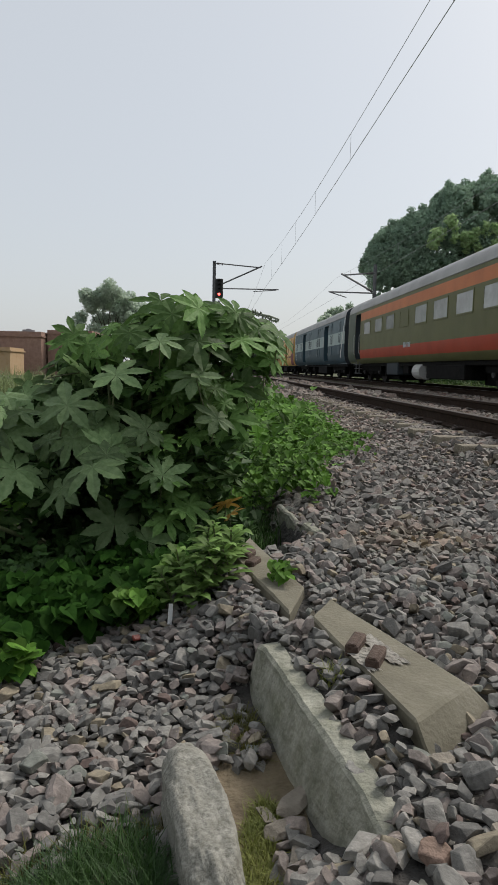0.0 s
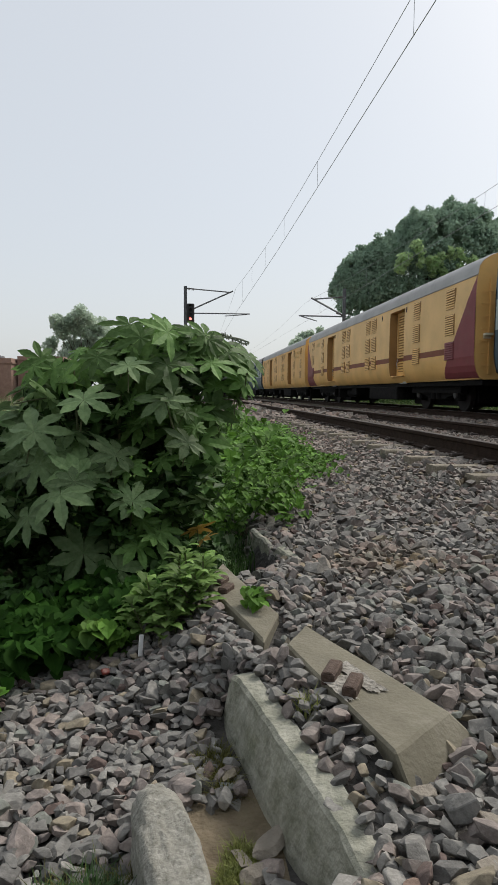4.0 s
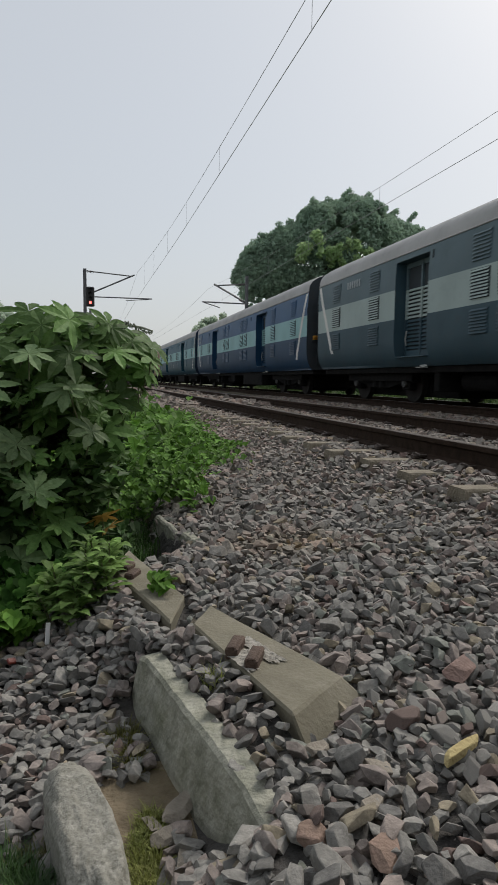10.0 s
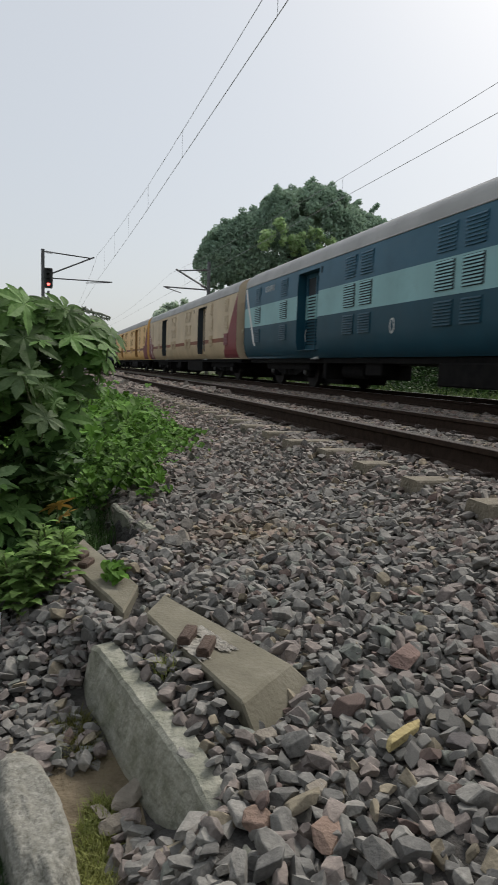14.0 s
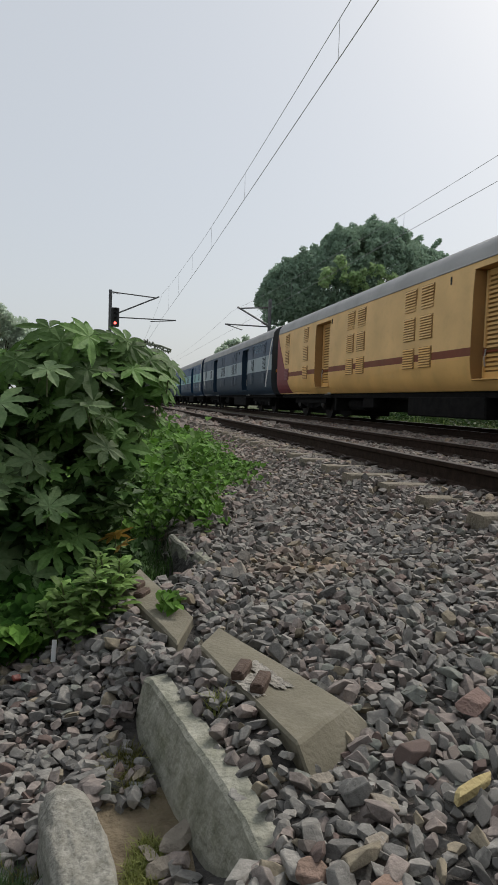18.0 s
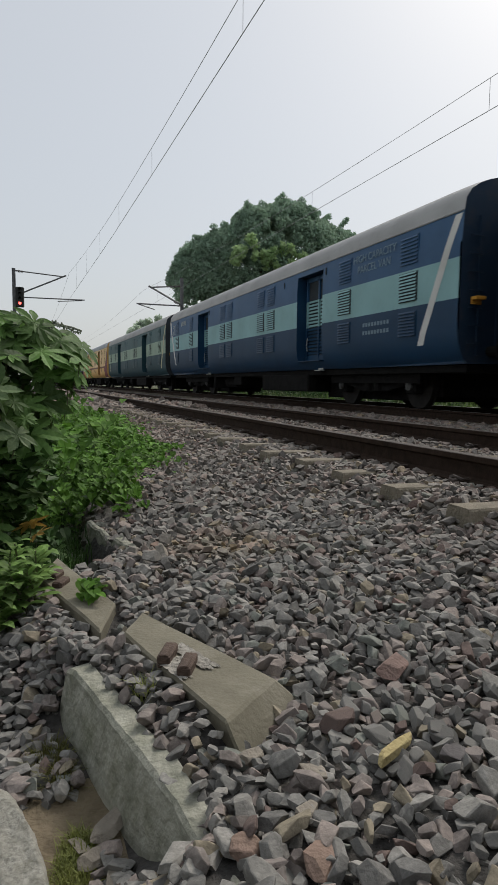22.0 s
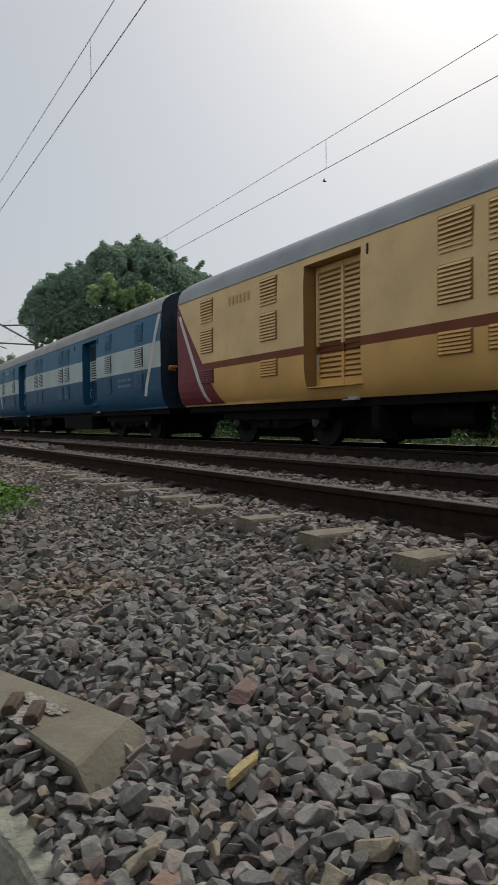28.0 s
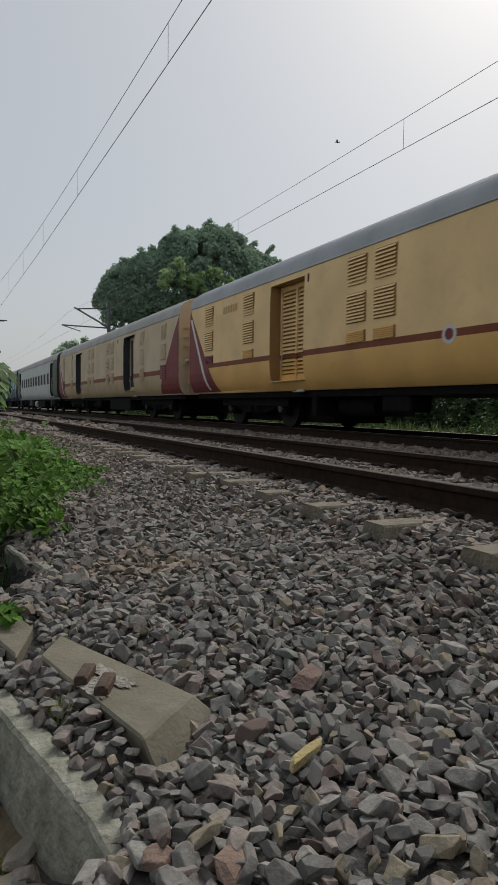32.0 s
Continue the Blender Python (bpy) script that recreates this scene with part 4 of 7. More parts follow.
def seated_coach(k, label, levels, paints, roof, windows):
    """A passenger coach with framed windows, for the leading and trailing ends of the rake."""
    van = thing("passenger_coach", None, None, label, "train carriage", group="vans of the passing train")
    part("body", body_mesh(van_body(levels, (1.67, 2.75)), list(paints) + [P_END]), None, van)
    part("roof", roof, None, van, "grey arched roof")
    h = BODY / 2
    for rz, y in ((0, -h - 0.002), (180, h + 0.002)):
        part("end_wall", END_DARK, None, van, at=pose(0, y, 0, 0, 0, rz))
    for y, w, za, zb, pn in windows:
        for sx in (-1, 1):
            s = Shape()
            fr = 0.05
            for a, b, c, d in ((y - w / 2 - fr, y - w / 2, za - fr, zb + fr), (y + w / 2, y + w / 2 + fr, za - fr, zb + fr), (y - w / 2, y + w / 2, za - fr, za), (y - w / 2, y + w / 2, zb, zb + fr)):
                s.box(-0.014, 0.012, a, b, c, d)
            wf = part("window_frame", s, P_OLIVE, van, at=pose(sx * HALF_W, 0, 0, 0, 0, 0) if sx < 0 else pose(HALF_W, 2 * y, 0, 0, 0, 180))
            g = Shape()
            g.box(-0.006, 0.004, y - w / 2, y + w / 2, za, zb)
            part("pane", g, pn, wf, "pale hazed window pane" if pn is P_GLASS else "grey window pane" if pn is P_DIM else "dark window pane")
    for a, b in ((-h + 0.01, -h + 1.66), (h - 1.66, h - 0.01)):
        part("vestibule_panel", decal([(a, 0.95), (b, 0.95), (b, 3.40), (a, 3.40)], P_DARKOLIVE), None, van, "dark olive vestibule panel")
    for yd in (-h + 2.21, h - 2.21):
        for sx in (-1, 1):
            # flat dark panel stands for the unlit inside of the open doorway
            s = Shape()
            s.box(-0.02, 0.0, -0.53, 0.53, 1.06, 3.27, bevel=0.01)
            s.box(-0.035, -0.018, -0.24, 0.24, 2.2, 2.9)
            d = part("dark_doorway", s, P_END, van, "dark panel filling the open entrance doorway", at=pose(sx * (HALF_W - 0.34), yd, 0, 0, 0, 0 if sx < 0 else 180))
            for q in (-0.6, 0.6):
                hs = Shape()
                hs.tube([(-0.34, q, 1.3), (-0.40, q, 1.4), (-0.40, q, 2.2), (-0.34, q, 2.3)], 0.015, 5)
                part("handrail", hs, P_TANK, d)
            st = Shape()
            for z in (0.36, 0.58, 0.80):
                st.box(-0.36, -0.12, -0.36, 0.36, z, z + 0.03, bevel=0.006)
            for q in (-0.36, 0.34):
                st.box(-0.30, -0.26, q, q + 0.02, 0.36, 0.95)
            part("foot_steps", st, P_STEP, d, "hanging steel steps")
    s = Shape()
    s.box(-1.42, -0.75, 2.3, 3.9, 0.36, 0.86, bevel=0.03)
    part("equipment_box", s, P_END, van, "dark grey underfloor box")
    running_gear(van)
    s = Shape()
    s.cyl((-1.2, -0.2, 0.52), 0.29, 0.42, "y", 18)
    part("water_tank", s, P_TANK, van, "pale grey cylinder")
    part("lettering", BARS, None, van, at=pose(-HALF_W - 0.004, 0.1, 1.40))
    trains.append((k, van))
    return van


P_MAROON = paint("maroon", (0.20, 0.045, 0.05), (0.16, 0.08, 0.06), 0.5)
P_OLIVE = paint("olive", (0.122, 0.125, 0.052), (0.12, 0.11, 0.06), 0.5)
P_DARKOLIVE = paint("dark_olive", (0.085, 0.105, 0.075), (0.08, 0.08, 0.06), 0.5)
P_ORANGE = paint("orange", (0.50, 0.165, 0.06), (0.34, 0.14, 0.06), 0.5)
P_RED = paint("red_band", (0.37, 0.06, 0.03), (0.22, 0.07, 0.04), 0.5)
P_AMBER = paint("amber", (0.70, 0.42, 0.145), (0.46, 0.27, 0.10), 0.5, 0.35)
P_YELLOW = paint("faded_yellow", (0.78, 0.55, 0.28), (0.50, 0.35, 0.18), 0.5, 0.35)
P_GOLD = paint("dusty_gold", (0.73, 0.475, 0.205), (0.47, 0.30, 0.13), 0.5, 0.4)
P_CREAM = paint("dusty_cream", (0.55, 0.445, 0.31), (0.40, 0.32, 0.23), 0.6, 0.4)
P_CREAMLOW = paint("dusty_tan", (0.45, 0.345, 0.215), (0.30, 0.235, 0.16), 0.6)
# yellow paint as it looks in shade, for recesses and slat backs
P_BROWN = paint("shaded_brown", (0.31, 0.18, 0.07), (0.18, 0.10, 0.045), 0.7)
P_BAND = paint("brown_band", (0.19, 0.055, 0.025), (0.16, 0.08, 0.04), 0.5)
P_GB_LOW = paint("slate_blue", (0.040, 0.075, 0.095), (0.05, 0.06, 0.065), 0.5)
P_GB_MID = paint("pale_grey_green", (0.33, 0.40, 0.385), (0.25, 0.28, 0.27), 0.5)
P_GB_TOP = paint("grey_blue", (0.10, 0.145, 0.165), (0.10, 0.12, 0.13), 0.5)
P_NB_LOW = paint("navy_blue", (0.010, 0.042, 0.092), (0.02, 0.04, 0.065), 0.45)
P_NB_MID = paint("aqua_band", (0.25, 0.43, 0.44), (0.20, 0.32, 0.33), 0.5)
P_NB_TOP = paint("mid_blue", (0.034, 0.092, 0.19), (0.04, 0.085, 0.14), 0.45)
P_BR_LOW = paint("bright_blue", (0.014, 0.085, 0.17), (0.025, 0.07, 0.12), 0.45)
P_BR_MID = paint("white_band", (0.47, 0.54, 0.53), (0.34, 0.38, 0.38), 0.5)
P_BR_TOP = paint("sky_blue", (0.034, 0.145, 0.26), (0.05, 0.12, 0.19), 0.45)
P_GR_LOW = paint("dark_teal", (0.022, 0.062, 0.080), (0.035, 0.05, 0.055), 0.5)
P_GR_MID = paint("sage_band", (0.29, 0.385, 0.30), (0.22, 0.28, 0.23), 0.5)
P_GR_TOP = paint("teal", (0.055, 0.115, 0.125), (0.07, 0.09, 0.09), 0.5)
P_WH = paint("off_white", (0.50, 0.52, 0.52), (0.36, 0.36, 0.34), 0.5)
P_NAVYEND = paint("grimy_navy", (0.014, 0.030, 0.055), GRIME, 0.6)
END_AMBER, END_MAROON, END_NAVY = end_mesh(P_AMBER), end_mesh(P_CREAM), end_mesh(P_NAVYEND)

BLUE_LV = (1.97, 2.66)
YEL_LV = (1.56, 1.73)


def blue_van(k, label, p, words, end=None):
    return parcel_van(k, label, BLUE_LV, list(p), ROOF_A, p, end, words)


def yellow_van(k, label, low, band, up, words, end=None, levels=YEL_LV, foot_row=(1.41, 1.89)):
    return parcel_van(k, label, levels, [low, band, up], ROOF_B if k in (12, 14) else ROOF_A, (low, up, up), end, words, foot_row)


P_DB_LOW = paint("dull_navy", (0.016, 0.036, 0.062), (0.025, 0.038, 0.06), 0.5)
P_DB_MID = paint("pale_steel_blue", (0.30, 0.36, 0.39), (0.23, 0.27, 0.29), 0.5)
P_DB_TOP = paint("steel_blue", (0.062, 0.092, 0.138), (0.06, 0.085, 0.13), 0.5)
P_TB_LOW = paint("petrol_blue", (0.012, 0.058, 0.085), (0.025, 0.05, 0.065), 0.45)
P_TB_TOP = paint("mid_petrol_blue", (0.040, 0.115, 0.17), (0.05, 0.10, 0.13), 0.45)
DB, TB = (P_DB_LOW, P_DB_MID, P_DB_TOP), (P_TB_LOW, P_NB_MID, P_TB_TOP)
GB, NB, BR, GR = (P_GB_LOW, P_GB_MID, P_GB_TOP), (P_NB_LOW, P_NB_MID, P_NB_TOP), (P_BR_LOW, P_BR_MID, P_BR_TOP), (P_GR_LOW, P_GR_MID, P_GR_TOP)
_h = BODY / 2
wins = [(y, 1.15, 2.22, 2.76, P_DIM) for y in (6.9, 4.8, 2.95)] + [(1.0, 1.0, 2.22, 2.76, P_OLIVE)] + [(-0.95 - 1.95 * i, 1.22, 2.2, 2.78, P_GLASS) for i in range(4)]
seated_coach(0, "orange, olive green and red passenger coach with pale windows", (1.10, 1.5, 2.90, 3.28), [P_OLIVE, P_RED, P_OLIVE, P_ORANGE, P_OLIVE], ROOF_A, wins)
blue_van(1, "weathered grey blue parcel van with a pale band and diagonal stripe", GB, ("stripes",))
yellow_van(2, "faded yellow parcel van, brown band and maroon end triangles", P_AMBER, P_BAND, P_GOLD, ("triangles", "dark bars"), END_AMBER)
yellow_van(3, "plain amber yellow parcel van with louvred doors", P_AMBER, P_AMBER, P_AMBER, ("dark letters",), END_AMBER)
blue_van(4, "weathered slate blue parcel van with a pale grey band", GB, ("stripes", "bars"))
blue_van(5, "navy and aqua parcel van lettered with its railway", NB, ("stripes", "CR"))
blue_van(6, "blue and pale aqua parcel van with white diagonal stripes", TB, ("stripes", "bars", "oval"), END_NAVY)
yellow_van(7, "dusty cream parcel van with a brown band and maroon triangles", P_CREAMLOW, P_BAND, P_CREAM, ("triangles",), END_MAROON)
yellow_van(8, "yellow parcel van, brown band and maroon triangles", P_AMBER, P_BAND, P_GOLD, ("triangles",), END_AMBER)
blue_van(9, "dull blue parcel van with a grey band and white stripes", DB, ("stripes", "letters"))
blue_van(10, "navy blue parcel van with aqua band and white lettering", NB, ("stripes", "CR", "bars", "letters", "small bars"), END_NAVY)
blue_van(11, "dark teal parcel van with a sage band and cream stripes", GR, ("cream stripes",))
yellow_van(12, "yellow parcel van with brown band, badge and maroon triangles", P_AMBER, P_BAND, P_YELLOW, ("triangles", "badge", "dark bars", "NR"), END_AMBER, (1.69, 1.84), (1.37, 1.70))
blue_van(13, "bright blue parcel van with a white band and small lettering", BR, ("stripes", "small bars", "bars"), END_NAVY)
yellow_van(14, "clean yellow parcel van with brown band and maroon triangles", P_AMBER, P_BAND, P_YELLOW, ("triangles", "badge", "dark bars", "near dark letters"), END_AMBER, (1.58, 1.70), (1.71, 1.92))
yellow_van(15, "dusty cream parcel van with brown band and maroon triangles", P_CREAMLOW, P_BAND, P_CREAM, ("triangles",), END_MAROON)
wins = [(-_h + 3.7 + 1.45 * i, 0.7, 1.95, 2.6, P_END) for i in range(11)]
seated_coach(16, "off white passenger coach with a dark window row", (1.32, 1.72, 2.75), [P_WH, P_WH, P_WH, P_WH], ROOF_A, wins)
blue_van(17, "blue parcel van with a pale band at the rake's tail", NB, ("stripes",))


# ---- overhead line ----
def mast(name, label, x, y, h, reach, z_top, z_low, z_wire, thick):
    """A lattice-less steel mast with a cantilever bracket that reaches over the track."""
    t = thing(name, None, None, label, "electric pole")
    s = Shape()
    s.box(x - 0.10, x + 0.10, y - 0.006, y + 0.006, -0.3, h)
    for q in (-0.10, 0.10):
        s.box(x + q - 0.012, x + q + 0.012, y - 0.075, y + 0.075, -0.3, h)
    part("post", s, M_MAST, t)
    sg = 1 if reach > 0 else -1
    part("stay_tube", Shape().tube([(x, y, z_top), (x + reach * 0.72, y, z_top - 0.22)], thick * 0.8, 6), M_MAST, t)
    part("bracket_tube", Shape().tube([(x, y, z_low + 0.05), (x + reach * 0.75, y, z_top - 0.12)], thick, 6), M_MAST, t)
    part("register_arm", Shape().tube([(x, y, z_low), (x + reach * 1.02, y, z_low + 0.02)], thick * 0.8, 6), M_MAST, t)
    part("steady_arm", Shape().tube([(x + reach * 0.98, y, z_low - 0.02), (x + reach * 0.62, y, z_wire)], thick * 0.55, 6), M_MAST, t)
    for zz, q in ((z_top - 0.03, 0.1), (z_low + 0.12, 0.07)):
        ins = Shape()
        for i in range(5):
            ins.cyl((x + sg * (0.2 + 0.09 * i), y, zz - 0.03 * i * 0.3 + (0.11 * i if q == 0.07 else 0) * (z_top - z_low) / abs(reach)), 0.085, 0.02, "x", 10)
        part("insulator", ins, M_CLIP, t)
    return t


mast("overhead_line_mast", "grey steel mast with a bracket over the empty track", -0.2, 45.0, 8.2, 4.4, 8.05, 6.35, 6.2, 0.05)
mast("overhead_line_mast", "grey steel mast with a bracket over the train track", 11.5, 47.0, 8.6, -3.3, 8.0, 6.55, 6.2, 0.065)


def catenary(label, pts_x, z_contact, sag_lo, sag_hi, ys, drops):
    """Contact wire and sagging carrier wire with droppers; pts_x gives x along y."""
    t = thing("overhead_wire", None, None, label, "overhead wire")
    xs = lambda y: float(np.interp(y, pts_x[0], pts_x[1]))
    def carry(y):
        a, b = ys[0], ys[1]
        u = ((y - a) / (b - a)) % 1.0
        return z_contact + sag_lo + (sag_hi - sag_lo) * (2 * u - 1) ** 2
    part("contact_wire", Shape().tube([(xs(y), y, z_contact) for y in np.arange(-45, 240, 5)], 0.0078, 5), M_WIRE, t)
    part("carrier_wire", Shape().tube([(xs(y), y, carry(y)) for y in np.arange(-45, 240, 2.5)], 0.0064, 5), M_WIRE, t)
    for y in drops:
        part("dropper", Shape().tube([(xs(y), y, z_contact), (xs(y), y, carry(y))], 0.005, 4), M_WIRE, t)
    return t


catenary("two dark overhead wires above the empty track", ([-45, 26, 45, 240], [3.46, 3.46, 3.3, 3.6]), 6.42, 0.64, 1.7, (-27.0, 45.0), (-5.0, 1.5, 10.1, 17.5, 23.5, 29.0, 34.5, 40.0))
catenary("two dark overhead wires above the train", ([-45, 240], [T2, T2]), 6.18, 0.60, 1.40, (-21.0, 47.0), (-8.0, 2.2, 10.55, 18.5, 25.0, 31.0, 37.0, 42.0))

# ---- colour light signal ----
sig = thing("railway_signal", None, None, "black colour light signal showing red, on a grey post", "railway signal")
SX, SY = 0.12, 38.0
part("post", Shape().cyl((SX, SY, 2.2), 0.07, 2.6, "z", 12), M_MAST, sig)
hd = Shape()
hd.box(SX - 0.23, SX + 0.23, SY - 0.12, SY + 0.12, 4.95, 6.05, bevel=0.05)
head = part("lamp_housing", hd, M_BLACK, sig)
m_red = bpy.data.materials.new("red_lamp")
m_red.use_nodes = True
m_red.node_tree.nodes["Principled BSDF"].inputs["Base Color"].default_value = (0.5, 0.02, 0.02, 1)
m_red.node_tree.nodes["Principled BSDF"].inputs["Emission Color"].default_value = (1.0, 0.12, 0.10, 1)
m_red.node_tree.nodes["Principled BSDF"].inputs["Emission Strength"].default_value = 5.0
for i, zz in enumerate((5.16, 5.42, 5.68, 5.92)):
    part("lamp", Shape().cyl((SX, SY - 0.13, zz), 0.075, 0.012, "y", 16), m_red if i == 0 else M_BLACK, head, "lit red lamp" if i == 0 else "")
    hood = Shape()
    hood.prism([(SX + 0.1 * math.cos(a), zz + 0.1 * math.sin(a)) for a in np.linspace(0, math.pi, 9)] + [(SX + 0.085 * math.cos(a), zz + 0.085 * math.sin(a)) for a in np.linspace(math.pi, 0, 9)], SY - 0.34, SY - 0.12)
    part("hood", hood, M_BLACK, head)


# ---- trees and shrubs ----
def leaf_cloud(name, centres, per, size, material, flat=0.5, seed=1, aspect=0.45, shell=0.4):
    """Many small pointed leaves scattered in clumps: centres (n, 4) are x, y, z, radius."""
    g = np.random.default_rng(seed)
    C = np.asarray(centres, float)
    C = np.repeat(C, np.maximum(8, (per * (C[:, 3] / C[:, 3].mean()) ** 2)).astype(int), axis=0)
    n = len(C)
    d = g.normal(size=(n, 3))
    d /= np.linalg.norm(d, axis=1)[:, None]
    p = C[:, :3] + d * (C[:, 3] * g.random(n) ** shell)[:, None]
    a = g.normal(size=(n, 3)) * (1, 1, flat)
    a /= np.linalg.norm(a, axis=1)[:, None]
    b = np.cross(a, g.normal(size=(n, 3)) * (0.5, 0.5, 1.2))
    b /= np.linalg.norm(b, axis=1)[:, None] + 1e-9
    s = size * (0.6 + 0.8 * g.random(n))[:, None]
    nrm = np.cross(a, b) * s * 0.12
    V = np.stack([p - a * s * 0.5, p - b * s * aspect * 0.5 + nrm, p + a * s * 0.5, p + b * s * aspect * 0.5 + nrm], 1).reshape(-1, 3)
    i = np.arange(n)[:, None] * 4
    return bulk_mesh(name, V, np.concatenate([i, i + 1, i + 2, i + 3], 1), material)


def limbs(base, tips, r0):
    s = Shape()
    base = Vector(base)
    fork = base + Vector((0.2, 0.1, 2.6))
    s.tube([base, base + Vector((0.1, 0, 1.2)), fork], r0, 9, taper=0.75)
    for t in tips:
        t = fork.lerp(Vector(t), 0.72)
        mid = fork.lerp(t, 0.45) + Vector((0, 0, 0.5))
        s.tube([fork - Vector((0, 0, 0.3)), mid, t], r0 * 0.45, 6, taper=0.25)
    return s


def tree(name, label, base, clumps, per, size, material, trunk_r, seed, extra=None):
    t = thing(name, None, None, label, "tree")
    part("trunk", limbs(base, [c[:3] for c in clumps[::2]], trunk_r), M_BARK, t)
    part("crown", leaf_cloud("crown", clumps, per, size, material, 1.0, seed, 0.66, 0.45), None, t)
    if extra:
        part("young_foliage", leaf_cloud("young_foliage", extra, per // 2, size * 1.3, M_FRESH, 1.0, seed + 1, 0.6, 0.6), None, t, "paler young leaves")
    return t


def crown_clumps(outline, depth, n, r, seed):
    """Clumps filling an uneven dome: outline rows are (x, z low, z high) in the crown's frame."""
    g = np.random.default_rng(seed)
    xs, lo, hi = np.array(outline).T
    out = []
    for _ in range(n):
        x = g.uniform(xs[0], xs[-1])
        a, b = np.interp(x, xs, lo), np.interp(x, xs, hi)
        z = a + (b - a) * g.random() ** 0.8
        half = depth * (0.35 + 0.65 * math.sin(math.pi * (x - xs[0]) / (xs[-1] - xs[0])))
        out.append((x, g.uniform(-half, half), z, r * g.uniform(0.6, 1.15)))
    return out


def dome_clumps(outline, depth, n, r, seed):
    """Billowing clumps over the outside of an uneven dome, the near half of it thickest, with a few inside."""
    g = np.random.default_rng(seed)
    xs, lo, hi = np.array(outline).T
    out = []
    for i in range(n):
        rr = r * g.uniform(0.55, 1.2)
        x = g.uniform(xs[0] + 0.8 * rr, xs[-1] - 0.8 * rr)
        a, b = np.interp(x, xs, lo), np.interp(x, xs, hi)
        half = depth * (0.4 + 0.6 * math.sin(math.pi * (x - xs[0]) / (xs[-1] - xs[0])))
        turn = g.uniform(-0.15, 0.75) * math.pi
        z = a + (b - rr - a) * max(0.0, 0.5 + 0.5 * math.sin(turn)) ** 0.8
        y = -half * math.cos(turn) * (0.6 if i % 5 == 0 else 1.0)
        out.append((x, y, z, rr))
    return out


BIG = [(13.0, 7.4, 10.0), (13.7, 7.0, 11.4), (14.4, 6.6, 13.1), (15.4, 6.0, 14.0), (17.3, 5.0, 14.9), (19.2, 4.0, 15.7), (19.7, 4.0, 16.8), (20.6, 3.8, 17.6), (22.2, 3.5, 17.6), (24.1, 3.5, 18.4), (25.8, 3.5, 18.2), (26.9, 4.0, 17.3), (27.9, 4.5, 16.8), (29.4, 5.5, 16.3), (30.6, 7.0, 16.2), (31.6, 9.0, 14.8), (32.4, 10.0, 12.5)]
cl = [(x, 58 + y, z, r) for x, y, z, r in dome_clumps(BIG, 5.0, 620, 0.80, 3)]
tg = np.random.default_rng(15)
tufts = []
for x in np.arange(13.2, 32.2, 0.34):
    zz = float(np.interp(x, [b[0] for b in BIG], [b[2] for b in BIG])) + tg.uniform(-0.5, 0.22)
    tufts.append((x + tg.normal() * 0.15, 58 + tg.uniform(-2, 2), zz, tg.uniform(0.22, 0.5)))
tufts += [(30.0 + 0.2 * i, 57.5, 16.2 + 0.22 * i, 0.26) for i in range(5)] + [(13.4 + 2.2 * tg.random(), 55 + 2 * tg.random(), 7.2 + 1.6 * tg.random(), 0.3) for _ in range(16)]
yg = [(x, 52.6 + y * 0.3, z, r) for x, y, z, r in crown_clumps([(17.6, 11.0, 12.0), (19.0, 11.0, 13.3), (20.0, 11.0, 12.2), (20.4, 9.5, 11.9), (22.0, 9.5, 13.2), (23.4, 9.5, 12.6), (24.8, 10.5, 11.8)], 1.8, 44, 0.46, 5)]
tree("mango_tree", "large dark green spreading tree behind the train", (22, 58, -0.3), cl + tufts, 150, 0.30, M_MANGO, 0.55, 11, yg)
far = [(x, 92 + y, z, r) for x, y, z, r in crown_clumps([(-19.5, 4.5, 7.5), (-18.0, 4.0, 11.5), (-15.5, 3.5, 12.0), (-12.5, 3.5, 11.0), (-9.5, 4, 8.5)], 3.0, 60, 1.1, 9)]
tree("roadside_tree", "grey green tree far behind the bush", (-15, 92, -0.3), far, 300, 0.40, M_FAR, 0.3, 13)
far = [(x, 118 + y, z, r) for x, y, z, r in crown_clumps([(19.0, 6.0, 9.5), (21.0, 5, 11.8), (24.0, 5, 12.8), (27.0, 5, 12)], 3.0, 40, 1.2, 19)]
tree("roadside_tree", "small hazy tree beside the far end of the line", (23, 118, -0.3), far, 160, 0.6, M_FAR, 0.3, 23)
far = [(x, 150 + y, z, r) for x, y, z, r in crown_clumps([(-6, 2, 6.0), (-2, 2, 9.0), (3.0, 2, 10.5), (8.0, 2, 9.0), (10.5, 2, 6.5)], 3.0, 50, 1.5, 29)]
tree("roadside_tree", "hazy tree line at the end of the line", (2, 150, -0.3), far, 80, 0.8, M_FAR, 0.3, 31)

g = np.random.default_rng(21)
for i in range(16):
    bx, by = 12.6 + g.uniform(-0.3, 3.0), -2.0 + i * 3.3 + g.uniform(-1, 1)
    hh = g.uniform(0.5, 1.15)
    sh = [(bx + g.normal() * 0.7, by + g.normal() * 0.8, -0.1 + hh * g.random(), 0.4) for _ in range(14)]
    b = thing("shrub", None, None, "low green shrub on the far verge behind the train", "shrub", group="shrubs behind the train")
    # shade-dark leaf colours keep the gap under the train dim
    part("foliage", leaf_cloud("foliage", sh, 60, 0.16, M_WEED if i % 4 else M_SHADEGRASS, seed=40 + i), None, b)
    st = Shape()
    for q in sh[::3]:
        st.tube([(bx, by, -0.18), (q[0], q[1], q[2])], 0.02, 5, taper=0.4)
    part("stems", st, M_STEM, b)
